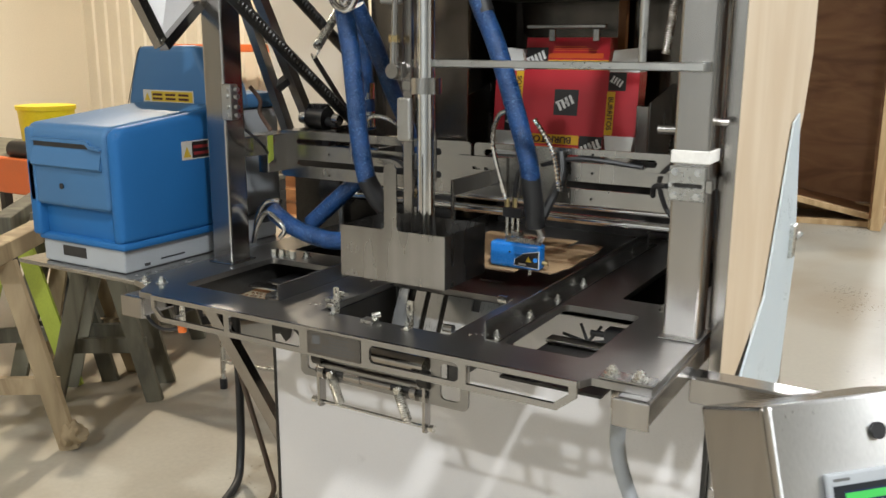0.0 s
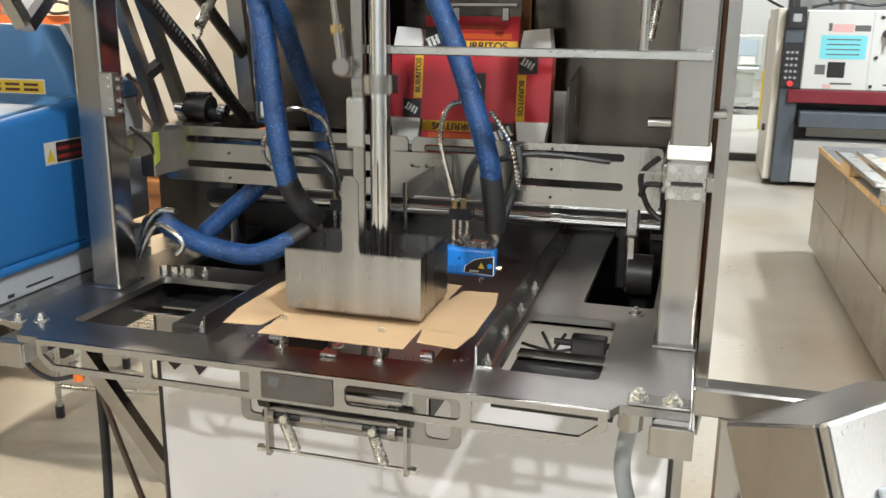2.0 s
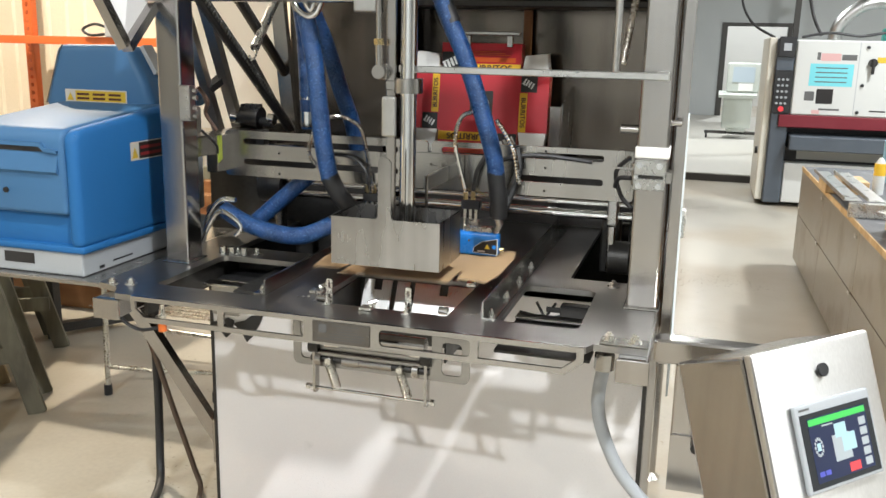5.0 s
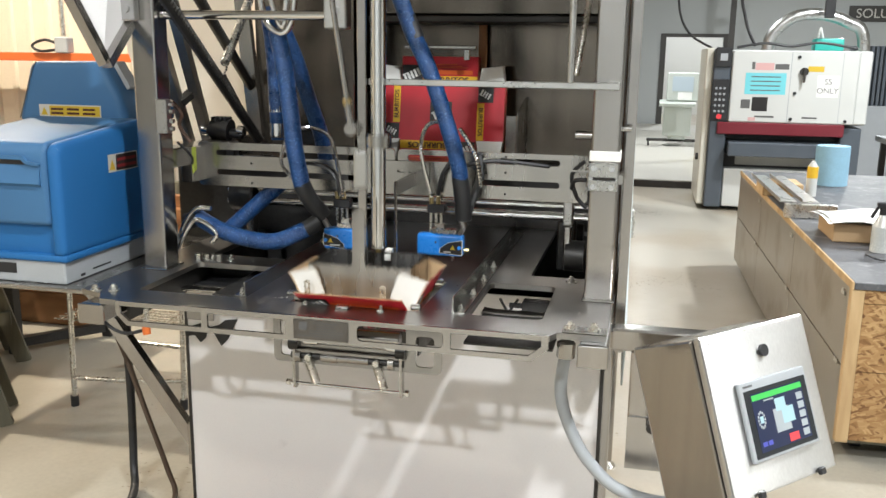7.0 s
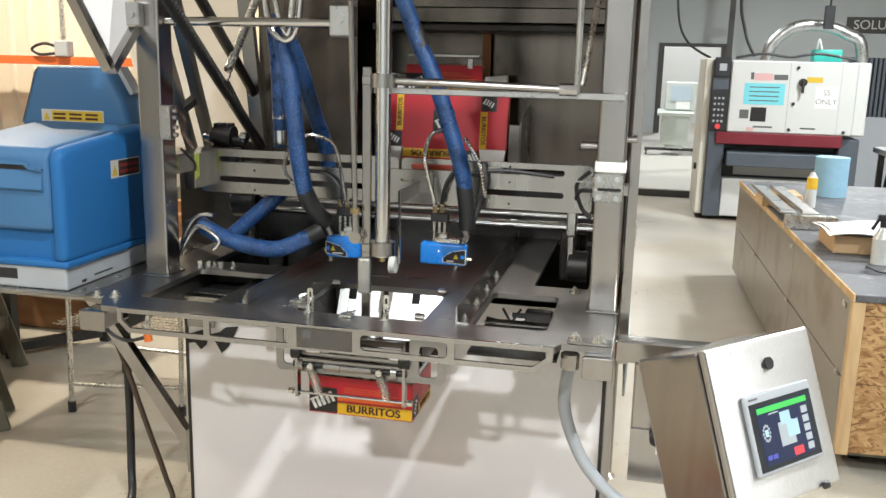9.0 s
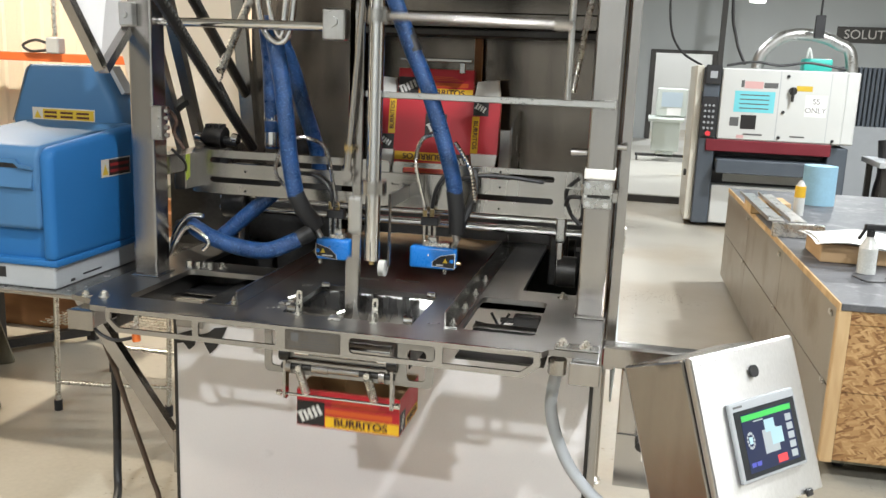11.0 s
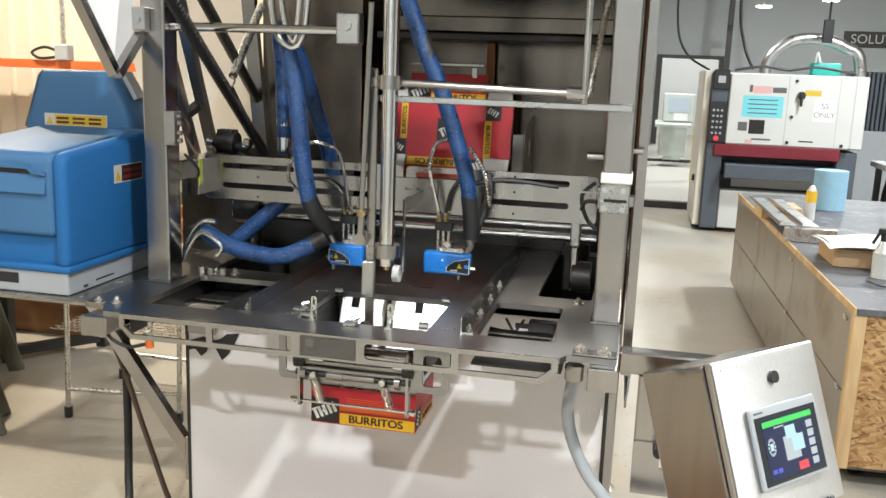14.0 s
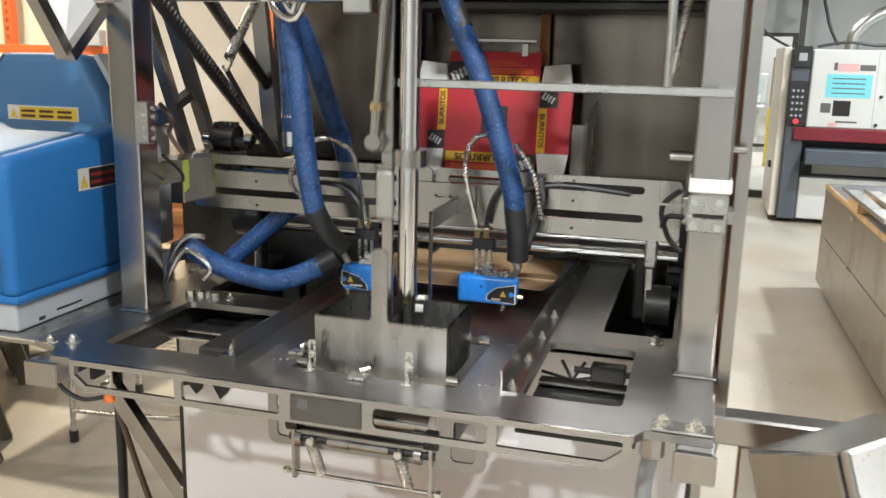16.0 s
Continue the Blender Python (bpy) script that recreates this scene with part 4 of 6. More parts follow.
mp("copper_wire", made_hose([(-1.66, 2.0, 1.50), (-1.64, 2.02, 1.46), (-1.66, 2.04, 1.42), (-1.63, 2.05, 1.37)], 0.006, 8), material("copper_wires", (0.12, 0.07, 0.05), 0.5), smooth=True)

# glue heads with their hoses
def glue_head(x0, x1, front_left):
    g = part("glue_head", made_box(x0, x1, 2.045, 2.085, 1.055, 1.122, 0.009, 3), GUN_BLUE, machine, "bright blue glue applicator head", smooth=True)
    o = 2.0446
    bm = bmesh.new()
    w = x1 - x0
    if front_left:
        pts = [(x0 + 0.002, 1.068), (x0 + 0.068, 1.060), (x0 + 0.066, 1.074), (x0 + 0.045, 1.092), (x0 + 0.002, 1.104)]
    else:
        pts = [(x1 - 0.002, 1.062), (x1 - 0.070, 1.066), (x1 - 0.068, 1.080), (x1 - 0.045, 1.097), (x1 - 0.002, 1.106)]
    for k, (off, mi) in enumerate(((0.0025, 0), (0.0, 1))):
        cx, cz = sum(p[0] for p in pts) / 5, sum(p[1] for p in pts) / 5
        f = bm.faces.new([bm.verts.new((cx + (a - cx) * (1 + off * 22), o - 0.0004 * (k + 1), cz + (b - cz) * (1 + off * 30))) for a, b in pts])
        f.material_index = mi
    cx = x0 + 0.024 if front_left else x1 - 0.030
    f = bm.faces.new([bm.verts.new(p) for p in ((cx - 0.008, o - 0.0014, 1.077), (cx + 0.008, o - 0.0014, 1.077), (cx, o - 0.0014, 1.092))])
    f.material_index = 2
    cx2 = x0 + 0.008 if front_left else x1 - 0.010
    rod(bm, (cx2, o - 0.0012, 1.084), (cx2, o - 0.003, 1.084), 0.006, 14, mi=3)
    quad(bm, (0, o - 0.0014, 0), (1, 0, 0), (0, 0, 1), *((x0 + 0.022, x0 + 0.056) if front_left else (x1 - 0.058, x1 - 0.036)), 1.067, 1.072, 4)
    part("face_label", bm, [INK_WHITE, INK_BLACK, LABEL_YELLOW, GUN_BLUE, LABEL_SILVER], g, "black warning label with white edge")
    part("screw", made_rod((x0 + w * 0.42, 2.0447, 1.098), (x0 + w * 0.42, 2.043, 1.098), 0.003, 10), CHROME, g)
    bm = bmesh.new()
    box(bm, x0 + 0.045, x1 - 0.02, 2.05, 2.08, 1.122, 1.137, 0.002)
    box(bm, x0 + 0.06, x0 + 0.085, 2.045, 2.075, 1.137, 1.152, 0.002)
    for i in range(3):
        rod(bm, (x0 + 0.040 + 0.016 * i, 2.065, 1.122), (x0 + 0.040 + 0.016 * i, 2.065, 1.195), 0.0045, 8)
    part("manifold", bm, ZINC, g, "steel manifold with rods")
    bm = bmesh.new()
    box(bm, x0 + 0.030, x0 + 0.085, 2.055, 2.085, 1.185, 1.212, 0.003)
    part("solenoid", bm, BLACK, g)
    for i in range(2):
        part("fitting", made_rod((x0 + 0.042 + 0.022 * i, 2.06, 1.212), (x0 + 0.042 + 0.022 * i, 2.06, 1.235), 0.007, 6), BRASS, g, smooth=True)
    s = x0 - 0.006 if front_left else x1 + 0.006
    part("fitting", made_rod((s - 0.006, 2.065, 1.075), (s + 0.008, 2.065, 1.075), 0.006, 8), BRASS, g, smooth=True)
    bm = bmesh.new()
    a = x0 + 0.012 if front_left else x1 - 0.012
    rod(bm, (a, 2.06, 1.122), (a + (-0.014 if front_left else 0.014), 2.055, 1.150), 0.009, 6)
    rod(bm, (a + (-0.014 if front_left else 0.014), 2.055, 1.148), (a + (-0.022 if front_left else 0.005), 2.05, 1.172), 0.011, 10)
    part("swivel", bm, ALU, g, smooth=True)
    rx = x0 + 0.02 if front_left else x1 - 0.02
    part("nozzle", made_rod((rx - 0.1 * w, 2.065, 1.055), (rx - 0.1 * w, 2.065, 1.038), 0.006, 8), ZINC, g)
    return g


glue_head(-1.190, -1.080, True)
glue_head(-0.891, -0.748, False)


def feed_hose(pts, r, cuff0=None, cuff1=None, label="blue sleeved glue hose"):
    mp("glue_hose", made_hose(pts, r, 14, 9), HOSE_BLUE, label, smooth=True)
    for c in (cuff0, cuff1):
        if c:
            mp("hose_cuff", made_hose(c, r * 1.04, 14, 5), RUBBER, "black rubber hose cuff", smooth=True)


feed_hose([(-1.296, 1.975, 1.71), (-1.272, 1.97, 1.60), (-1.256, 1.965, 1.483), (-1.244, 1.965, 1.366), (-1.226, 1.97, 1.262)], 0.0255,
          [(-1.228, 1.97, 1.268), (-1.205, 1.985, 1.215), (-1.172, 2.01, 1.165)])
feed_hose([(-1.405, 2.16, 1.78), (-1.419, 2.224, 1.655), (-1.420, 2.24, 1.52), (-1.420, 2.252, 1.37)], 0.0245)
feed_hose([(-1.310, 2.05, 1.72), (-1.288, 2.101, 1.622), (-1.272, 2.16, 1.50), (-1.257, 2.21, 1.40), (-1.25, 2.24, 1.30)], 0.0245)
feed_hose([(-1.576, 1.985, 1.142), (-1.496, 1.965, 1.112), (-1.401, 1.955, 1.092), (-1.307, 1.955, 1.090), (-1.218, 1.98, 1.128)], 0.0255,
          [(-1.222, 1.98, 1.126), (-1.185, 2.0, 1.15)], [(-1.62, 1.99, 1.128), (-1.572, 1.985, 1.143)])
feed_hose([(-1.530, 2.10, 1.09), (-1.449, 2.12, 1.165), (-1.365, 2.14, 1.24)], 0.025)
feed_hose([(-0.95, 1.985, 1.86), (-0.89, 1.975, 1.715), (-0.843, 1.97, 1.62), (-0.795, 1.965, 1.494), (-0.752, 1.965, 1.36), (-0.742, 1.97, 1.30)], 0.0235,
          [(-0.744, 1.97, 1.31), (-0.735, 1.975, 1.24), (-0.735, 1.985, 1.185)], [(-0.905, 1.98, 1.75), (-0.875, 1.975, 1.69)])
for z in (1.376, 1.460):
    mp("hose_band", made_rod((-1.420, 2.247, z), (-1.420, 2.247, z + 0.047), 0.0265, 18), CHROME, "silver hose band", smooth=True)
mp("hanger_ring", made_hose([(-1.345, 1.96, 1.90), (-1.335, 1.955, 1.80), (-1.312, 1.95, 1.728), (-1.267, 1.95, 1.705), (-1.238, 1.955, 1.755), (-1.225, 1.96, 1.90)], 0.0095, 12), CHROME, "bright hose hanger ring", smooth=True)
mp("hanger_ring", made_hose([(-1.31, 1.94, 1.90), (-1.29, 1.935, 1.78), (-1.262, 1.935, 1.72), (-1.250, 1.94, 1.79), (-1.245, 1.95, 1.90)], 0.008, 12), CHROME, smooth=True)
for pts in ([(-1.275, 2.02, 1.275), (-1.312, 2.02, 1.321), (-1.292, 2.02, 1.392), (-1.232, 2.02, 1.431), (-1.159, 2.02, 1.41), (-1.137, 2.02, 1.351), (-1.12, 2.03, 1.225)],
            [(-0.843, 2.04, 1.235), (-0.872, 2.02, 1.37), (-0.853, 2.01, 1.446), (-0.806, 2.0, 1.465)], [(-0.756, 2.01, 1.444), (-0.708, 2.02, 1.365), (-0.692, 2.03, 1.27)]):
    mp("flexible_conduit", made_hose(pts, 0.0062, 8, 22, 0.16), CHROME, "ribbed metal conduit", smooth=True)
mp("cable", made_hose([(-0.828, 2.06, 1.24), (-0.815, 2.05, 1.30), (-0.79, 2.06, 1.345)], 0.006, 8), BLACK, smooth=True)
mp("cable", made_hose([(-1.30, 2.07, 1.315), (-1.20, 2.07, 1.31), (-1.15, 2.06, 1.27), (-1.145, 2.06, 1.22)], 0.005, 8), BLACK, smooth=True)
mp("cable", made_hose([(-0.76, 2.07, 1.325), (-0.66, 2.07, 1.347), (-0.50, 2.075, 1.336)], 0.006, 8), BLACK, smooth=True)
mp("cable", made_hose([(-0.725, 2.0, 1.20), (-0.70, 2.05, 1.30), (-0.71, 2.07, 1.36)], 0.012, 8), RUBBER, smooth=True)
for dz in (0.0, -0.022):
    mp("braided_conduit", made_hose([(-1.645, 1.97, 1.045), (-1.62, 1.955, 1.105 + dz), (-1.57, 1.945, 1.165 + dz), (-1.52, 1.94, 1.172 + 2 * dz), (-1.495, 1.94, 1.15 + 2.2 * dz), (-1.515, 1.94, 1.125 + 2.2 * dz)] if dz else
                                    [(-1.65, 1.98, 1.05), (-1.62, 1.965, 1.12), (-1.57, 1.955, 1.175), (-1.52, 1.955, 1.180)], 0.0075, 10, 10), CHROME, "silver braided conduit", smooth=True)
bm = bmesh.new()
for x in (-1.60, -1.57, -1.53):
    rod(bm, (x, 2.01, 1.0), (x, 2.01, 1.022), 0.012, 6)
mp("gland_nuts", bm, ZINC)

# platform arm and small fitting at the front corner
bm = bmesh.new()
box(bm, -2.24, -1.704, 1.60, 2.36, 0.984, 0.996, 0.003)
mp("melter_platform", bm, STEEL_SHEET, "thin steel platform for the glue melter")
bm = made_rod((-1.515, 1.56, 0.972), (-1.515, 1.56, 0.925), 0.007, 10)
rod(bm, (-1.515, 1.56, 0.945), (-1.515, 1.535, 0.945), 0.005, 8)
mp("air_fitting", bm, ZINC, smooth=True)
mp("push_fitting", made_rod((-1.515, 1.555, 0.925), (-1.513, 1.555, 0.902), 0.011, 10), ORANGE_PLASTIC, "orange push-in air fitting", smooth=True)
mp("air_line", made_hose([(-1.52, 1.555, 0.912), (-1.58, 1.55, 0.90), (-1.635, 1.55, 0.93), (-1.64, 1.58, 0.985)], 0.005, 8), BLACK, smooth=True)

# plunger carriage
PEAK, CYCLE = 0.11, 1.622
plunger = new("plunger")
plunger.parent = machine
plunger.location = Vector((-0.95, 1.767, 1.092)) - Vector(B)
plunger["label"] = "moving plunger carriage with open steel mandrel"


def pp(name, bm, mats, label="", smooth=False):
    return part(name, bm, mats, plunger, label, smooth)


MX0, MX1, MY0, MY1, MZ0, MZ1 = -1.092, -0.808, 1.672, 1.862, 1.092, 1.213
t = 0.004
pp("mandrel_back", made_box(MX0, MX1, MY1 - t, MY1, MZ0, MZ1), MANDREL_STEEL)
pp("mandrel_side", made_box(MX0, MX0 + t, MY0 + t, MY1 - t, MZ0, MZ1), MANDREL_STEEL)
pp("mandrel_side", made_box(MX1 - t, MX1, MY0 + t, MY1 - t, MZ0, MZ1), MANDREL_STEEL)
pp("mandrel_floor", made_box(MX0 + t, MX1 - t, MY0 + t, MY1 - t, MZ0, MZ0 + t), MANDREL_STEEL)
bm = bmesh.new()
sheet(bm, [(MX0, MZ0), (MX1, MZ0), (MX1, MZ1), (-0.928, MZ1), (-0.934, MZ1 + 0.006), (-0.934, MZ1 + 0.140), (-0.940, MZ1 + 0.149), (-0.951, MZ1 + 0.152), (-0.962, MZ1 + 0.149), (-0.968, MZ1 + 0.140), (-0.968, MZ1 + 0.006), (-0.974, MZ1), (MX0, MZ1)], [],
      (0, MY0 + t, 0), (1, 0, 0), (0, 0, 1), t)
pp("mandrel_front", bm, MANDREL_STEEL, "steel mandrel front with a tall rounded tab")
pp("mandrel_rib", made_box(-0.972, -0.968, MY0 + t, MY1 - t, MZ0 + t, MZ1 - 0.03), MANDREL_STEEL)
pp("carriage_bar", made_box(-0.990, -0.966, 1.786, 1.800, MZ0 + 0.006, 2.02, 0.002), STEEL, "long steel carriage bar")
pp("carriage_block", made_box(-0.997, -0.960, 1.770, 1.786, 1.405, 1.505, 0.005, 2), ALU, "carriage bearing block")
for z in (1.532, 1.985):
    bm = made_rod((-0.935, 1.80, z - 0.018), (-0.935, 1.80, z + 0.018), 0.0365, 26)
    box(bm, -0.99, -0.955, 1.782, 1.812, z - 0.012, z + 0.012, 0.002)
    pp("bearing_collar", bm, STEEL_SHEET, "round bearing collar on the shaft", smooth=True)
bm = made_rod((-0.90, 1.80, 1.985), (-0.45, 1.80, 1.975), 0.011, 12)
rod(bm, (-0.47, 1.80, 1.9755), (-0.425, 1.80, 1.9745), 0.016, 8)
pp("follower_rod", bm, STEEL, "horizontal follower rod", smooth=True)
pp("pivot_bolt", made_rod((-1.0, 1.760, 1.565), (-1.0, 1.80, 1.565), 0.016, 6), ZINC)
pp("pivot_lug", made_box(-1.012, -0.985, 1.775, 1.80, 1.545, 1.585, 0.003), STEEL)
conrod = new("connecting_rod")
conrod.parent = machine
conrod.location = Vector((-1.0, 1.765, 1.565)) - Vector(B)
CR = (-1.0, 1.765, 1.565)
bm = made_rod((CR[0], CR[1], CR[2] + 0.06), (CR[0], CR[1], CR[2] + 0.62), 0.0075, 12)
part("rod", bm, STEEL, conrod, "slim connecting rod", smooth=True)
bm = made_rod((CR[0], CR[1], CR[2] + 0.014), (CR[0], CR[1], CR[2] + 0.065), 0.010, 12)
rod(bm, (CR[0], CR[1] - 0.010, CR[2]), (CR[0], CR[1] + 0.006, CR[2]), 0.017, 18)
part("rod_end", bm, STEEL, conrod, smooth=True)
part("rod_nut", made_rod((CR[0], CR[1], CR[2] + 0.065), (CR[0], CR[1], CR[2] + 0.08), 0.013, 6), BRASS, conrod)

# side guard of plywood in a steel strip, with the filmed sheet behind
LEAN = (-0.025, 1, 0)
mp("guard_panel", made_sheet([(1.940, 0.84), (1.940, 2.3), (3.01, 2.3), (3.02, 1.60), (2.92, 1.41), (2.64, 1.13), (2.42, 0.955), (2.11, 0.845)], [], (-0.2215, 0, 0), LEAN, (0, 0, 1), 0.012), [PLY], "plywood side guard panel with a slanted lower edge")
mp("guard_strip", made_box(-0.284, -0.258, 1.936, 1.939, 0.835, 2.3, 0.001), STEEL)
edge = [(2.11, 0.845), (2.42, 0.955), (2.64, 1.13), (2.92, 1.41), (3.022, 1.60), (3.013, 2.3)]
bm = bmesh.new()
for (a, b), (c, d) in zip(edge, edge[1:]):
    bar(bm, (-0.2195 - 0.025 * a, a, b), (-0.2195 - 0.025 * c, c, d), 0.020, 0.014, (1, 0, 0))
mp("guard_edge", bm, STEEL, "steel strip along the edge of the side guard")
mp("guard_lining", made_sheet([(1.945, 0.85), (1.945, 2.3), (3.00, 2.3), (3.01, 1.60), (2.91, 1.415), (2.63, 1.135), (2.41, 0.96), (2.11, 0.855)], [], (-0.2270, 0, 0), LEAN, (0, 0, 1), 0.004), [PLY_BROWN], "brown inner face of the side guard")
mp("guard_rod", made_rod((-0.296, 1.985, 0.985), (-0.296, 1.985, 2.3), 0.006, 10), STEEL, smooth=True)
mp("guard_clip", made_box(-0.296, -0.268, 1.945, 1.985, 1.315, 1.345, 0.002), STEEL)
mp("rear_guard_sheet", made_sheet([(2.10, 0.81), (2.36, 0.58), (2.84, 0.60), (2.95, 0.98), (2.78, 1.43), (2.68, 1.41), (2.42, 0.97)], [], (-0.2055, 0, 0), LEAN, (0, 0, 1), 0.006), FOAM, "film-covered lower guard sheet")
bm = made_box(-0.272, -0.255, 2.78, 2.83, 1.0, 1.10, 0.003)
rod(bm, (-0.263, 2.83, 1.05), (-0.263, 2.94, 1.045), 0.010, 10)
mp("guard_latch", bm, ZINC, "steel guard latch")


# ---- control enclosure on its arm ----
def local_box(m, *a, **k):
    return made_box(*a, m=m, **k)


EC = (-0.088, 1.526, 1.023)
EM = pose(*EC, 0, 0, 0) @ pose(0, 0, 0, 0, 0, 46.7) @ pose(0, 0, 0, -21.3, 0, 0)
EW, EH, ED = 0.391, 0.386, 0.219
encl = thing("control_enclosure", (0.0, 1.75, 0.75), "brushed stainless control enclosure with touch screen, tilted back", "control box")
part("body", local_box(EM, 0.004, EW - 0.004, 0.026, ED, -EH + 0.004, -0.004, 0.006, 2), STEEL, encl)
part("gasket", local_box(EM, 0.008, EW - 0.008, 0.019, 0.026, -EH + 0.008, -0.008), RUBBER, encl)
door = part("door", local_box(EM, 0, EW, 0, 0.019, -EH, 0, 0.006, 2), POLISHED, encl, "polished front door")
bm = bmesh.new()
rod(bm, (0.210, 0.001, -0.064), (0.210, -0.007, -0.064), 0.0150, 22)
bmesh.ops.transform(bm, matrix=EM, verts=bm.verts)
part("door_lock", bm, BLACK, door, "round black quarter-turn lock", smooth=True)
for a in (0.08, 0.31):
    part("door_clamp", local_box(EM, a, a + 0.022, -0.012, 0.0, -EH - 0.004, -EH + 0.014, 0.003), BLACK, door)
part("screen_bezel", local_box(EM, 0.086, 0.333, -0.012, 0.0, -0.311, -0.124, 0.004, 2), GREY_PLASTIC, door, "grey bezel")
scr = part("touch_screen", local_box(EM, 0.095, 0.324, -0.0135, -0.012, -0.302, -0.145), GLASS_DARK, door, "dark touch screen showing a machine page")
bm = bmesh.new()
SU, SV = EM.to_3x3() @ Vector((1, 0, 0)), EM.to_3x3() @ Vector((0, 0, 1))


def sq(a0, a1, b0, b1, mi, lift=0.0139):
    across, up = [0.086 + (a - 0.105) * 0.823 for a in (a0, a1)], [-0.124 + (b + 0.122) * 1.033 for b in (b0, b1)]
    quad(bm, EM @ Vector((0, -lift, 0)), SU, SV, *across, *up, mi)


sq(0.140, 0.372, -0.284, -0.152, 0)
sq(0.142, 0.370, -0.168, -0.155, 1, 0.0143)
sq(0.222, 0.290, -0.252, -0.198, 3, 0.0143)
sq(0.236, 0.282, -0.205, -0.176, 4, 0.0146)
sq(0.258, 0.312, -0.236, -0.200, 4, 0.0148)
sq(0.270, 0.314, -0.280, -0.262, 2, 0.0143)
for i in range(5):
    sq(0.336, 0.364, -0.193 - 0.021 * i, -0.177 - 0.021 * i, 3, 0.0143)
for i in range(2):
    sq(0.150 + 0.024 * i, 0.170 + 0.024 * i, -0.272, -0.262, 5, 0.0143)
for k in range(12):
    a = 2 * math.pi * k / 12
    sq(0.167 + 0.014 * math.cos(a) - 0.003, 0.167 + 0.014 * math.cos(a) + 0.003, -0.213 + 0.017 * math.sin(a) - 0.003, -0.213 + 0.017 * math.sin(a) + 0.003, 3, 0.0143)
sq(0.160, 0.175, -0.221, -0.205, 4, 0.0143)
sq(0.190, 0.235, -0.1745, -0.1715, 3, 0.0143)
part("screen_page", bm, [SCREEN_BLUE, SCREEN_GREEN, SCREEN_RED, SCREEN_GREY, SCREEN_PALE, SCREEN_INDIGO], door)
bm = bmesh.new()
quad(bm, EM @ Vector((0, -0.0124, 0)), SU, SV, 0.097, 0.131, -0.138, -0.133, 0)
part("bezel_print", bm, INK_GREY, door)
back = EM @ Vector((0.20, ED, -0.20))
part("arm_tube", made_box(-0.290, 0.0, 1.80, 1.86, 0.885, 0.945, 0.005), STEEL, encl, "square stainless support arm")
part("arm_drop", made_box(-0.235, -0.165, 1.812, 1.85, 0.55, 0.884, 0.005), STEEL, encl)
part("arm_foot", made_sheet([(-0.235, 0.55), (-0.12, 0.55), (-0.12, 0.62), (-0.165, 0.63), (-0.165, 0.70), (-0.235, 0.70)], [], (0, 1.811, 0), (1, 0, 0), (0, 0, 1), 0.006), STEEL, encl)
bm = made_rod((-0.17, 1.79, 0.69), (-0.13, 1.77, 0.69), 0.022, 6)
rod(bm, (-0.17, 1.80, 0.69), (-0.17, 1.76, 0.69), 0.015, 8)
part("clamp_knob", bm, STEEL_DARK, encl)
bm = bmesh.new()
bar(bm, (-0.13, 1.80, 0.70), tuple(back), 0.05, 0.05)
part("tilt_bracket", bm, STEEL, encl)
part("conduit", made_hose([(-0.40, 1.70, 0.90), (-0.41, 1.72, 0.79), (-0.385, 1.73, 0.69), (-0.33, 1.72, 0.60), (-0.24, 1.70, 0.535), (-0.10, 1.68, 0.53), (0.02, 1.68, 0.62)], 0.0165, 12, 9), GREY_PLASTIC, encl, "grey flexible cable conduit", smooth=True)
part("conduit_gland", made_rod((-0.40, 1.70, 0.89), (-0.399, 1.70, 0.93), 0.024, 8), STEEL_SHEET, encl)


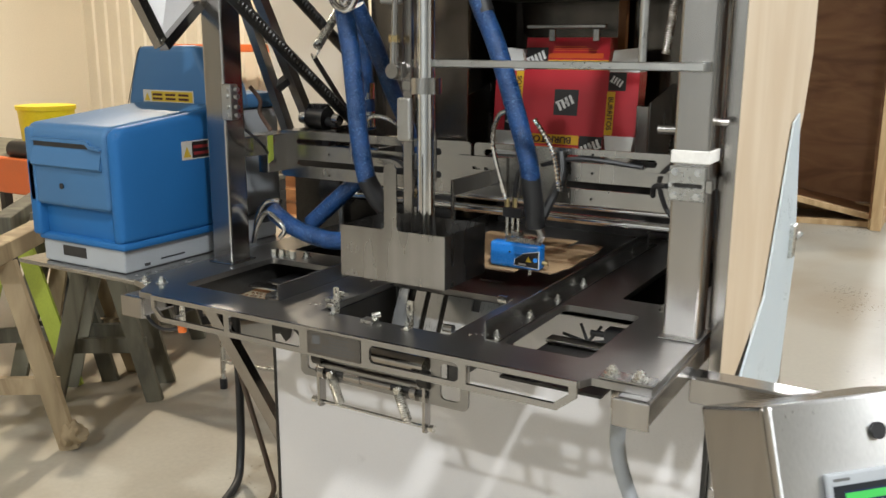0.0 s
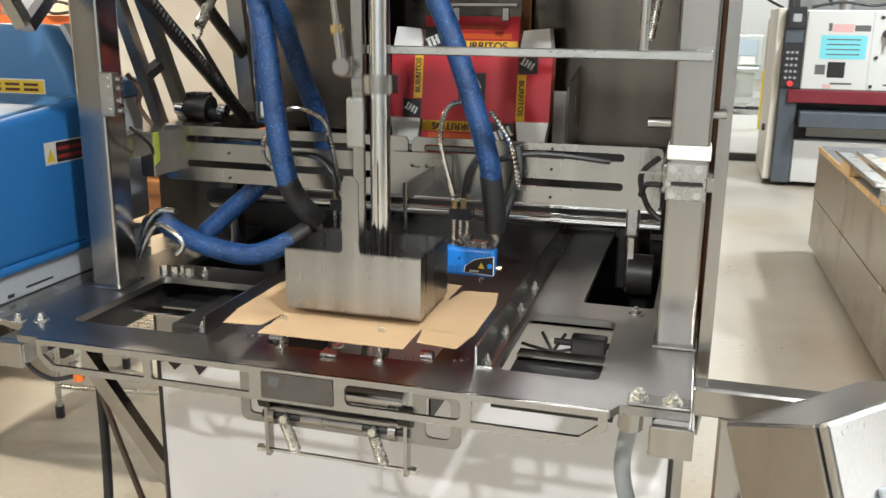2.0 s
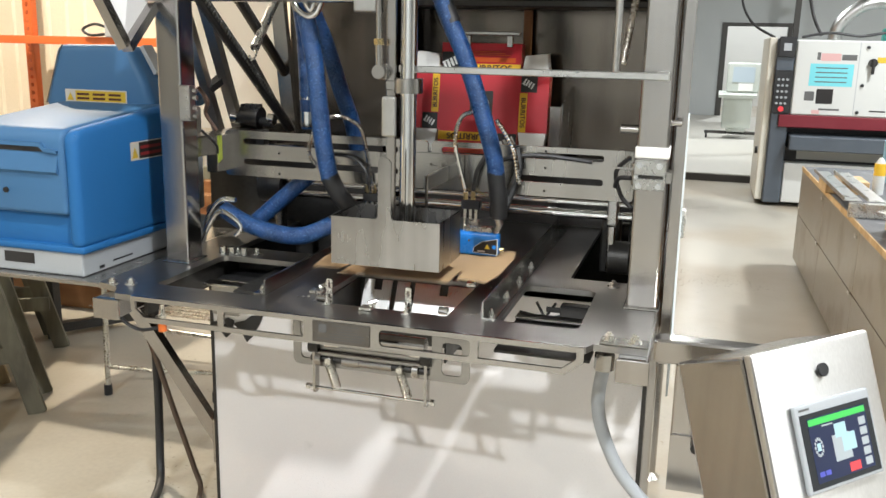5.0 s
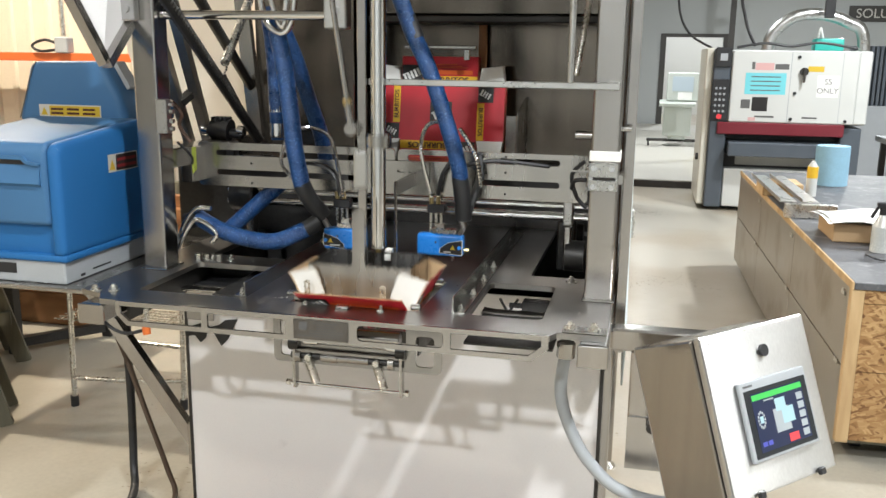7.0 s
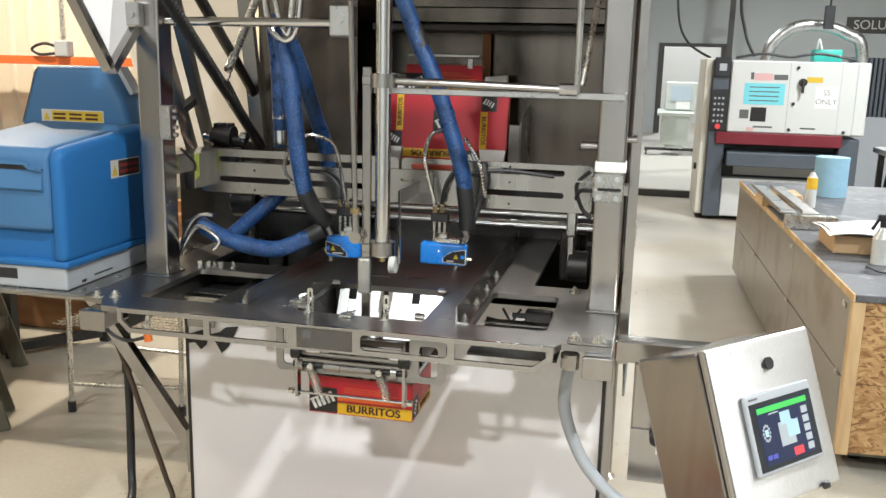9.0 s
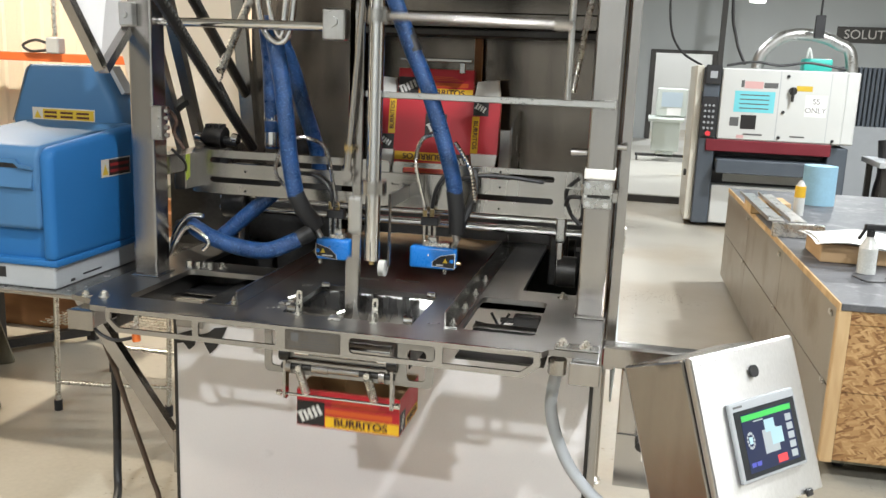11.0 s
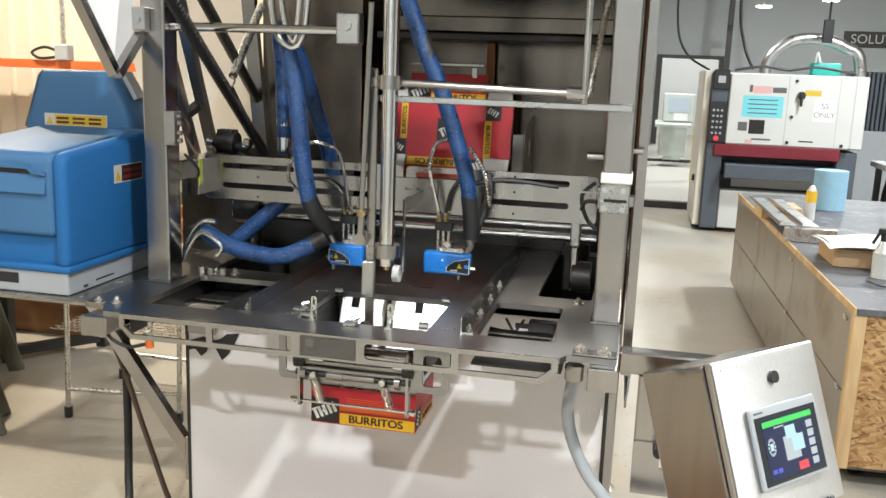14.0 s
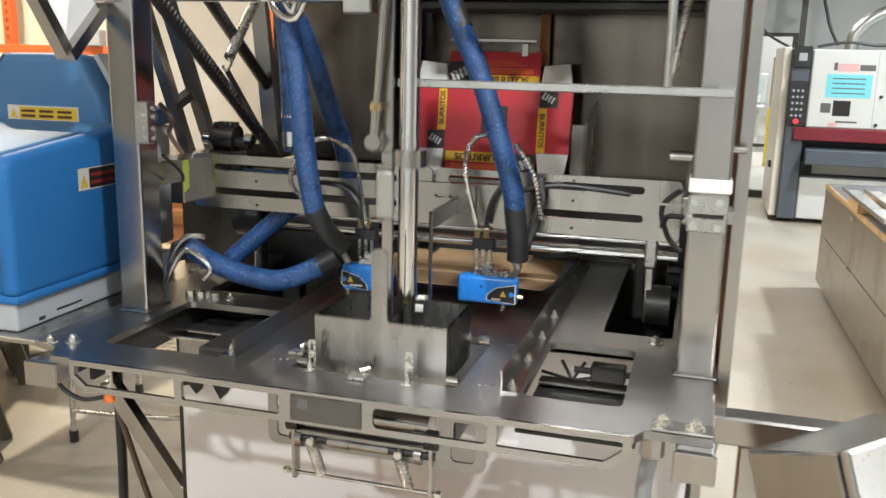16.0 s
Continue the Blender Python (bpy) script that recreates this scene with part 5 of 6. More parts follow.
# ---- glue melter ----
def melter():
    x0, x1, y0, y1 = -2.165, -1.797, 1.62, 2.06
    e = thing("glue_melter", (-1.97, 1.85, 0.996), "blue hot-melt glue unit with grey base and yellow warning label", "glue melter")
    part("base", made_box(x0 + 0.012, x1 - 0.010, y0 + 0.012, y1 + 0.20, 0.997, 1.062, 0.006, 2), GREY_PLASTIC, e, "light grey base tray")
    part("base_window", made_box(x0 + 0.10, x0 + 0.20, y0 + 0.0108, y0 + 0.0118, 1.022, 1.052), BLACK, e)
    for i in range(4):
        part("vent_slot", made_box(x1 - 0.0098, x1 - 0.0088, y1 - 0.03 + 0.0, y1 + 0.03, 1.022 + 0.010 * i, 1.026 + 0.010 * i), BLACK, e)
    part("base_slot", made_box(x1 - 0.0098, x1 - 0.0088, 1.76, 1.85, 1.014, 1.019), BLACK, e)
    part("base_slot", made_box(x1 - 0.0098, x1 - 0.0088, 1.70, 1.72, 1.006, 1.014), BLACK, e)
    part("lower_cover", made_box(x0 + 0.014, x1 - 0.030, y0 + 0.022, y1 + 0.01, 1.062, 1.205, 0.014, 3), BLUE, e, smooth=True)
    part("lower_lip", made_box(x0 + 0.004, x1 + 0.004, y0 + 0.004, y1 + 0.012, 1.062, 1.083, 0.007, 2), BLUE, e, smooth=True)
    bm = bmesh.new()
    vs = []
    prof = [(y0, 1.165), (y0, 1.375), (y0 + 0.018, 1.398), (2.02, 1.436), (2.10, 1.436), (2.10, 1.165)]
    tall = [(a, 1.078 if b < 1.2 else b) for a, b in prof]
    for x in (x1 - 0.040, x1 + 0.002):
        vs.append([bm.verts.new((x, a, b)) for a, b in tall])
    n = len(prof)
    bm.faces.new(vs[0][::-1])
    bm.faces.new(vs[1])
    for i in range(n):
        bm.faces.new((vs[0][i], vs[0][(i + 1) % n], vs[1][(i + 1) % n], vs[1][i]))
    bmesh.ops.recalc_face_normals(bm, faces=bm.faces)
    bmesh.ops.bevel(bm, geom=[ed for ed in bm.edges], offset=0.018, segments=4, profile=0.5, affect="EDGES")
    part("side_cover", bm, BLUE, e, "deep blue side cover", smooth=True)
    bm = bmesh.new()
    vs = []
    for x in (x0 - 0.006, x1 - 0.0370):
        vs.append([bm.verts.new((x, a - 0.003, b + 0.002)) for a, b in prof])
    bm.faces.new(vs[0][::-1])
    bm.faces.new(vs[1])
    for i in range(n):
        bm.faces.new((vs[0][i], vs[0][(i + 1) % n], vs[1][(i + 1) % n], vs[1][i]))
    bmesh.ops.recalc_face_normals(bm, faces=bm.faces)
    bmesh.ops.bevel(bm, geom=[ed for ed in bm.edges], offset=0.014, segments=3, profile=0.5, affect="EDGES")
    part("lid", bm, BLUE_LIT, e, "blue hinged lid, painted paler where light falls", smooth=True)
    bm = bmesh.new()
    sheet(bm, [(x0 + 0.030, 1.352), (x1 - 0.105, 1.352), (x1 - 0.092, 1.340), (x1 - 0.050, 1.336), (x1 - 0.050, 1.343), (x1 - 0.088, 1.349), (x1 - 0.100, 1.362), (x0 + 0.034, 1.362)], [], (0, y0 - 0.0025, 0), (1, 0, 0), (0, 0, 1), 0.010)
    part("lid_lip", bm, BLUE_LIT, e, "overhanging lip of the lid", smooth=True)
    # Black strip paints the shade under the lid lip.
    part("grip_shadow_gap", made_box(x0 + 0.032, x1 - 0.096, y0 - 0.0045, y0 - 0.0026, 1.338, 1.3515), BLACK, e)
    # Outward wedge replaces the hollow grip, tilted so its face catches light.
    bm = bmesh.new()
    lo = [bm.verts.new(v) for v in ((x0 + 0.022, y0 - 0.0145, 1.286), (x1 - 0.052, y0 - 0.0145, 1.286), (x1 - 0.054, y0 - 0.003, 1.334), (x0 + 0.026, y0 - 0.003, 1.334), (x0 + 0.024, y0 - 0.002, 1.276), (x1 - 0.054, y0 - 0.002, 1.276))]
    for f in ((0, 1, 2, 3), (4, 5, 1, 0), (0, 3, 4), (1, 5, 2), (2, 5, 4, 3)):
        bm.faces.new([lo[i] for i in f])
    part("grip_scoop", bm, BLUE_LIT, e, "sloped grip below the lid lip")
    part("door_latch", made_rod((-2.025, y0 - 0.0025, 1.228), (-2.025, y0 - 0.007, 1.228), 0.008, 14), BLACK, e, smooth=True)
    bm = bmesh.new()
    hp = [(-2.258, 1.415), (-2.192, 1.616), (-1.928, 1.620), (-1.868, 1.50), (-1.846, 1.415)]
    a = [bm.verts.new((x, 2.05, z)) for x, z in hp]
    b = [bm.verts.new((x * 0.97 - 0.06, 2.22, 1.415 + (z - 1.415) * 0.9)) for x, z in hp]
    bm.faces.new(a[::-1])
    bm.faces.new(b)
    for i in range(5):
        bm.faces.new((a[i], a[(i + 1) % 5], b[(i + 1) % 5], b[i]))
    bmesh.ops.recalc_face_normals(bm, faces=bm.faces)
    bmesh.ops.bevel(bm, geom=[ed for ed in bm.edges], offset=0.026, segments=4, profile=0.5, affect="EDGES")
    part("hood", bm, BLUE_LIT, e, "rounded rear hood", smooth=True)
    part("hood_seam", made_hose([(-2.238, 2.0475, 1.43), (-2.212, 2.0475, 1.50), (-2.180, 2.0475, 1.585), (-2.168, 2.055, 1.612)], 0.0016, 6), INK_GREY, e, smooth=True)
    part("rear_body", made_box(-2.16, -1.87, 2.11, 2.36, 1.062, 1.415, 0.010, 2), GREY_PLASTIC, e, "grey rear body", smooth=True)
    part("rear_cap", made_box(-2.14, -1.860, 2.20, 2.37, 1.416, 1.466, 0.012, 2), BLUE_LIT, e, smooth=True)
    bm = bmesh.new()
    quad(bm, (0, 2.0492, 0), (1, 0, 0), (0, 0, 1), -2.166, -1.940, 1.436, 1.476, 0)
    quad(bm, (0, 2.0488, 0), (1, 0, 0), (0, 0, 1), -2.128, -1.944, 1.440, 1.472, 1)
    for i in range(2):
        for j in range(3):
            quad(bm, (0, 2.0484, 0), (1, 0, 0), (0, 0, 1), -2.122 + 0.058 * j, -2.077 + 0.058 * j, 1.445 + 0.013 * i, 1.452 + 0.013 * i, 2)
    f = bm.faces.new([bm.verts.new(p) for p in ((-2.160, 2.0484, 1.442), (-2.134, 2.0484, 1.442), (-2.147, 2.0484, 1.467))])
    f.material_index = 1
    part("warning_label", bm, [LABEL_SILVER, LABEL_YELLOW, INK_BROWN], e, "yellow warning label with small bars of writing")
    bm = bmesh.new()
    o = (x1 + 0.0026, 0, 0)
    quad(bm, o, (0, 1, 0), (0, 0, 1), 1.851, 2.006, 1.290, 1.344, 0)
    quad(bm, (x1 + 0.003, 0, 0), (0, 1, 0), (0, 0, 1), 1.891, 2.003, 1.293, 1.341, 1)
    for i in range(2):
        quad(bm, (x1 + 0.0034, 0, 0), (0, 1, 0), (0, 0, 1), 1.896, 1.996, 1.302 + 0.019 * i, 1.311 + 0.019 * i, 3)
    f = bm.faces.new([bm.verts.new((x1 + 0.0034, a, b)) for a, b in ((1.856, 1.297), (1.886, 1.297), (1.871, 1.330))])
    f.material_index = 2
    part("danger_label", bm, [LABEL_SILVER, INK_BLACK, LABEL_YELLOW, LABEL_RED], e, "danger label with warning triangle")
    part("hood_stay", made_bar((-1.915, 2.125, 1.612), (-1.868, 2.125, 1.530), 0.05, 0.014, (1, 0, 0.5)), GREY_PLASTIC, e, "grey stay beside the hood")
    for x, z in ((x0 + 0.0, 1.075), (x0 + 0.001, 1.17)):
        part("end_cover", made_box(x - 0.010, x + 0.030, y0 - 0.0055, 2.05, z, 1.30 if z < 1.1 else 1.388, 0.010, 3), BLUE_LIT if z > 1.1 else BLUE, e, smooth=True)


melter()

# ---- cables down to the floor ----
solo("power_cable", made_hose([(-2.05, 2.28, 0.975), (-2.075, 2.32, 0.75), (-2.088, 2.335, 0.52), (-2.089, 2.335, 0.30), (-2.085, 2.32, 0.10), (-2.04, 2.24, 0.02), (-1.95, 2.0, 0.016)], 0.0155, 12), RUBBER, "thick black power cable hanging to the floor", "cable", smooth=True)
solo("air_hose", made_hose([(-2.13, 2.26, 0.97), (-2.14, 2.30, 0.72), (-2.065, 2.30, 0.505), (-2.005, 2.30, 0.32), (-1.93, 2.30, 0.10), (-1.88, 2.26, 0.012), (-1.80, 2.0, 0.011)], 0.010, 10), material("brown_air_hose", (0.09, 0.06, 0.04), 0.5), "thin brown air hose hanging to the floor", "hose", smooth=True)


# ---- folding table, racks and trestles on the left ----
def folding_table():
    e = thing("folding_table", (-2.9, 3.3, 0), "light folding table with grey tube legs", "table")
    part("tabletop", made_box(-3.25, -2.15, 2.92, 3.62, 0.70, 0.73, 0.006), SAW_TAN, e)
    for x, y in ((-2.80, 2.96), (-2.28, 3.05), (-2.86, 3.5), (-2.30, 3.5)):
        part("leg", made_rod((x, y, 0.03), (x + 0.02, y, 0.70), 0.0125, 12), ZINC, e, smooth=True)
        part("foot", made_rod((x, y, 0), (x, y, 0.05), 0.019, 12), BLACK, e, smooth=True)
    part("rung", made_hose([(-2.80, 2.96, 0.14), (-2.55, 3.0, 0.135), (-2.28, 3.05, 0.14)], 0.011, 10), ZINC, e, smooth=True)
    part("rung", made_hose([(-2.86, 3.5, 0.14), (-2.6, 3.5, 0.135), (-2.30, 3.5, 0.14)], 0.011, 10), ZINC, e, smooth=True)
    bm = bmesh.new()
    for i in range(24):
        bar(bm, (-2.90 + 0.028 * i, 3.02, 0.40), (-2.90 + 0.028 * i, 3.26, 0.40), 0.008, 0.004)
    for j in range(7):
        bar(bm, (-2.92, 3.02 + 0.04 * j, 0.405), (-2.25, 3.02 + 0.04 * j, 0.405), 0.008, 0.004)
    part("wire_shelf", bm, ZINC, e, "wire mesh shelf")


folding_table()


def steel_stand():
    e = thing("steel_stand", (-4.2, 3.9, 0), "dark square-tube steel stand on the floor", "stand")
    for x, y in ((-3.60, 3.50), (-3.30, 3.92), (-4.6, 3.5), (-4.3, 3.92)):
        part("leg", made_box(x, x + 0.06, y, y + 0.06, 0, 0.80, 0.004), STEEL_DARK, e)
    part("top_rail", made_box(-4.6, -3.24, 3.50, 3.56, 0.80, 0.86, 0.004), STEEL_DARK, e)
    part("top_rail", made_box(-4.3, -3.24, 3.92, 3.98, 0.80, 0.86, 0.004), STEEL_DARK, e)
    part("low_rail", made_bar((-3.56, 3.56, 0.06), (-3.28, 3.92, 0.06), 0.05, 0.05), STEEL_DARK, e)
    part("low_rail", made_bar((-4.54, 3.53, 0.25), (-3.6, 3.53, 0.25), 0.04, 0.04), STEEL_DARK, e)
    part("shelf", made_box(-4.6, -3.24, 3.50, 3.98, 0.861, 0.885, 0.003), OLD_WOOD, e)


steel_stand()
for i, (z, d) in enumerate(((0.20, 0.0), (0.29, 0.05), (0.39, -0.04))):
    solo("timber_beam", made_box(-5.5, -3.42 + d, 4.05, 4.40, 0.001 if i == 0 else z - 0.0885, z, 0.006), PLY_BROWN, "brown timber beam stacked on the floor behind the table", "timber", group="stacked timber beams")


def pallet_rack():
    e = thing("pallet_rack", (-4.5, 6.4, 0), "orange pallet rack with timber on its shelves against the wall", "rack")
    part("beam", made_box(-6.4, -3.3, 5.95, 6.02, 1.563, 1.630, 0.004), RACK_ORANGE, e, "orange rack beam")
    part("beam", made_box(-6.4, -3.3, 6.7, 6.77, 1.563, 1.630, 0.004), RACK_ORANGE, e)
    for x in (-3.35, -6.35):
        for y in (5.94, 6.7):
            hs = [rect(-0.016, 0.016, 0.10 + 0.075 * i, 0.135 + 0.075 * i)[::-1] for i in range(34)]
            bm = bmesh.new()
            sheet(bm, rect(-0.045, 0.045, 0, 2.8), hs, (x, y, 0), (1, 0, 0), (0, 0, 1), 0.004)
            box(bm, x - 0.049, x - 0.045, y, y + 0.07, 0, 2.8)
            box(bm, x + 0.045, x + 0.049, y, y + 0.07, 0, 2.8)
            part("upright", bm, RACK_ORANGE, e, "perforated orange upright")
    part("shelf_board", made_box(-6.3, -3.4, 6.03, 6.69, 1.58, 1.629, 0.003), OLD_WOOD, e)
    part("low_beam", made_box(-6.1, -3.3, 5.95, 6.02, 0.50, 0.60, 0.004), OLD_WOOD, e)
    settle(e, -0.11, 0.12)


pallet_rack()
for i in range(4):
    solo("timber_plank", made_box(-6.0, -3.5 - 0.12 * i, 6.05 + 0.13 * i, 6.17 + 0.13 * i, 0.001, 0.12 + 0.1 * i, 0.004), PLY_BROWN, "brown timber plank stored low by the wall", "plank", group="planks by the wall")
solo("wall_camera", made_box(-5.02, -4.90, 6.03, 6.13, 1.630, 1.76, 0.01), GREY_PLASTIC, "small grey junction box on the rack beam", "junction box")
solo("white_coil_cable", made_hose([(-5.02, 6.1, 1.70), (-5.12, 6.05, 1.735), (-5.24, 6.05, 1.69), (-5.17, 6.05, 1.645), (-5.03, 6.05, 1.655)], 0.012, 8), BLACK, "looped black cable at the junction box", "cable", smooth=True)
solo("conduit_pipe", made_hose([(-4.96, 6.08, 1.76 + 0.06 * k) for k in range(58)], 0.020, 10, 2, 0.15), ZINC, "grey conduit rising up the wall", "pipe", smooth=True)


def trestle(x, y, rz, tan=False, lime=False):
    m1, m2 = (SAW_TAN, SAW_TAN) if tan else (OLD_WOOD, OLD_WOOD)
    e = thing("saw_horse", (0, 0, 0), "scuffed tan wooden saw horse" if tan else "weathered grey wooden saw horse", "saw horse", "saw horses")
    for sx in (-0.4, 0.4):
        for sy in (-1, 1):
            part("leg", made_bar((sx + 0.05 * (1 if sx > 0 else -1), sy * 0.23, 0.0), (sx, sy * 0.03, 0.78), 0.075, 0.032, (1, 0, 0)), LIME_PAINT if lime and sx > 0 else m1, e)
        part("spreader", made_bar((sx, -0.19, 0.26), (sx, 0.19, 0.26), 0.03, 0.07), m2, e)
    part("top_beam", made_box(-0.55, 0.55, -0.045, 0.045, 0.781, 0.86, 0.004), m2, e)
    e.matrix_basis = pose(x - 0.05, y + 0.07, 0, 0, 0, rz)
    return e


trestle(-3.25, 2.33, -57, tan=True)
trestle(-3.345, 2.86, -57)
trestle(-3.50, 3.02, -52)
trestle(-3.72, 2.95, -60)
trestle(-3.86, 2.72, -48, lime=True)
e = thing("paint_rag", (-2.90, 2.12, 0), "stained bundle of rag tied round a saw horse foot", "rag")
bm = bmesh.new()
bmesh.ops.create_icosphere(bm, subdivisions=3, radius=0.055, matrix=Matrix.Translation((-2.90, 2.12, 0.055)))
for v in bm.verts:
    v.co += (v.co - Vector((-2.90, 2.12, 0.055))) * 0.45 * noise.noise(v.co * 28)
zmin = min(v.co.z for v in bm.verts)
for v in bm.verts:
    v.co.z -= zmin
part("cloth", bm, SAW_TAN, e, smooth=True)
settle(e, 0.04, 0.04)
e = thing("orange_cart", (-4.7, 2.9, 0), "orange steel cart with dark underframe", "cart")
part("side", made_box(-5.6, -4.02, 2.95, 3.0, 0.80, 1.0, 0.006), RACK_ORANGE, e)
part("deck", made_box(-5.6, -4.02, 3.0, 3.7, 0.95, 0.99, 0.004), OLD_WOOD, e)
for x, y in ((-5.5, 3.0), (-4.1, 3.0), (-5.5, 3.6), (-4.1, 3.6)):
    part("leg", made_box(x, x + 0.06, y, y + 0.06, 0, 0.949, 0.004), STEEL_DARK, e)
settle(e, -0.07, 0.085)
e = thing("yellow_tub", (-4.55, 3.3, 0.99), "yellow plastic tub with a green and white label on a cart", "tub")
bm = made_rod((-4.55, 3.35, 0.991), (-4.55, 3.35, 1.24), 0.14, 28, 0.16)
rod(bm, (-4.55, 3.35, 1.24), (-4.55, 3.35, 1.265), 0.17, 28)
part("tub", bm, YELLOW_PLASTIC, e, smooth=True)
settle(e, -0.08, 0.09)
solo("label_bucket", made_rod((-4.20, 3.25, 0.991), (-4.20, 3.25, 1.17), 0.09, 24, 0.10), GREEN_PLASTIC, "green and white plastic bucket on the cart", "bucket", smooth=True)
solo("grey_roll", made_rod((-4.5, 3.12, 1.04), (-4.08, 3.12, 1.04), 0.05, 20), STEEL_DARK, "dark grey roll lying on the cart", "roll", smooth=True)


# ---- plywood crate behind the guard ----
def crate():
    e = thing("plywood_crate", (-0.9, 9.6, 0), "brown plywood crate with pale pine battens", "crate")
    part("side_panel", made_box(-2.4, -0.34, 9.55, 9.575, 0.10, 2.6, 0.002), PLY_BROWN, e)
    part("end_panel", made_box(-0.345, -0.32, 8.62, 9.55, 0.10, 2.6, 0.002), PLY_BROWN, e)
    part("corner_batten", made_box(-0.32, -0.23, 8.55, 8.62, 0.0, 2.6, 0.004), PINE, e)
    part("corner_batten", made_box(-0.32, -0.23, 9.56, 9.65, 0.0, 2.6, 0.004), PINE, e)
    part("skid", made_box(-2.4, -0.32, 9.44, 9.549, 0.0, 0.10, 0.004), PINE, e)
    part("skid", made_box(-0.345, -0.23, 8.62, 9.44, 0.0, 0.09, 0.004), PINE, e)

    settle(e, -0.18, 0.22)


crate()
e = thing("pine_ramp", (0.1, 8.4, 0), "pine framed plywood panel lying beside the crate", "panel")
part("board", made_bar((-1.2, 7.6, 0.42), (0.55, 7.9, 0.06), 0.8, 0.02), PLY_BROWN, e)
part("rail", made_bar((-1.2, 7.16, 0.47), (0.6, 7.46, 0.085), 0.09, 0.05), PINE, e)
part("rail", made_bar((-1.25, 7.16, 0.025), (0.6, 7.46, 0.025), 0.09, 0.05), PINE, e)
settle(e, -1.08, 1.52)


# ---- belt sander ----
def sander():
    e = thing("belt_sander", (1.5, 10.3, 0), "large white wide-belt sander with grey frame and maroon stripe", "sander")
    y = 9.8
    part("left_column", made_box(0.647, 0.835, y, y + 1.3, 0.04, 1.86, 0.012), SLATE_PAINT, e)
    part("side_cover", made_box(0.56, 0.646, y + 0.06, y + 1.25, 0.06, 1.87, 0.012), CREAM_PAINT, e)
    part("right_column", made_box(2.08, 2.30, y + 0.05, y + 1.3, 0.04, 1.0, 0.012), SLATE_PAINT, e)
    part("head", made_box(0.845, 2.19, y - 0.02, y + 1.3, 1.04, 1.85, 0.014), WHITE_PAINT, e)
    part("head_side", made_box(2.19, 2.33, y + 0.02, y + 1.3, 1.04, 1.85, 0.014), WHITE_PAINT, e)
    part("stripe", made_box(0.73, 2.10, y - 0.03, y + 0.5, 0.90, 1.038, 0.008), MAROON, e)
    part("table", made_box(0.86, 2.10, y - 0.16, y + 1.0, 0.66, 0.82, 0.01), SLATE_PAINT, e)
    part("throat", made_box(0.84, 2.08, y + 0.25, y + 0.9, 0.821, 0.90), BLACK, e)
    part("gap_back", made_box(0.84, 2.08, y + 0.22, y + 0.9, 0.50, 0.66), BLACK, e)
    part("gap_panel", made_box(0.98, 1.92, y + 0.20, y + 0.219, 0.53, 0.645), WHITE_PAINT, e)
    part("lower_panel", made_box(0.845, 2.075, y + 0.02, y + 0.9, 0.05, 0.50, 0.01), WHITE_PAINT, e)
    for a, b in ((1.478, 1.486), (2.02, 2.026)):
        bm = bmesh.new()
        quad(bm, (0, y - 0.0206, 0), (1, 0, 0), (0, 0, 1), a, b, 1.06, 1.84, 0)
        part("door_gap", bm, GREY_PLASTIC, e)
    part("control_panel", made_box(0.645, 0.835, y - 0.03, y - 0.001, 1.05, 1.52, 0.006), BLACK, e)
    part("display", made_box(0.66, 0.835, y - 0.03, y - 0.001, 1.66, 1.88, 0.006), BLACK, e)
    for i in range(3):
        for j in range(5):
            part("button", made_rod((0.69 + 0.045 * i, y - 0.03, 1.16 + 0.065 * j), (0.69 + 0.045 * i, y - 0.045, 1.16 + 0.065 * j), 0.014, 10), GREY_PLASTIC, e)
    part("stop_button", made_rod((0.74, y - 0.03, 1.10), (0.74, y - 0.06, 1.10), 0.03, 14), SCREEN_RED, e, "red stop button")
    part("display_window", made_box(0.71, 0.79, y - 0.034, y - 0.0305, 1.73, 1.81), GREY_PLASTIC, e)
    faded = plain("faded_red_ink", (0.60, 0.36, 0.35), 0.5)

    def decal(name, a, b, c, d, m, label="", lift=0.0212):
        bq = bmesh.new()
        quad(bq, (0, y - lift, 0), (1, 0, 0), (0, 0, 1), a, b, c, d)
        part(name, bq, m, e, label)

    decal("notice", 1.00, 1.44, 1.36, 1.60, PAPER_CYAN, "cyan paper notice")
    for i in range(4):
        decal("notice_line", 1.06, 1.38, 1.40 + 0.05 * i, 1.412 + 0.05 * i, INK_GREY, lift=0.0218)
    decal("maker_mark", 1.10, 1.30, 1.63, 1.71, faded)
    decal("maker_mark", 1.31, 1.46, 1.64, 1.70, INK_GREY)
    decal("maker_mark", 1.06, 1.095, 1.64, 1.72, INK_GREY)
    decal("decal", 0.97, 1.07, 1.20, 1.30, INK_GREY)
    decal("decal", 1.09, 1.26, 1.17, 1.33, INK_BLACK)
    decal("decal", 1.13, 1.34, 1.10, 1.12, INK_GREY)
    decal("decal", 1.66, 1.83, 1.62, 1.68, LABEL_YELLOW, "yellow label")
    decal("notice", 1.77, 2.0, 1.34, 1.58, PAPER, "white paper notice")
    decal("decal", 1.64, 1.80, 1.10, 1.115, INK_BLACK)
    decal("decal", 1.06, 1.14, 1.06, 1.10, faded)
    for a, b in ((1.56, 1.78), (1.54, 1.38), (1.52, 1.09), (2.10, 1.08)):
        part("latch", made_rod((a, y - 0.02, b), (a, y - 0.035, b), 0.018, 12), BLACK, e)
    bm = made_rod((1.62, y - 0.02, 1.62), (1.62, y - 0.06, 1.62), 0.045, 16)
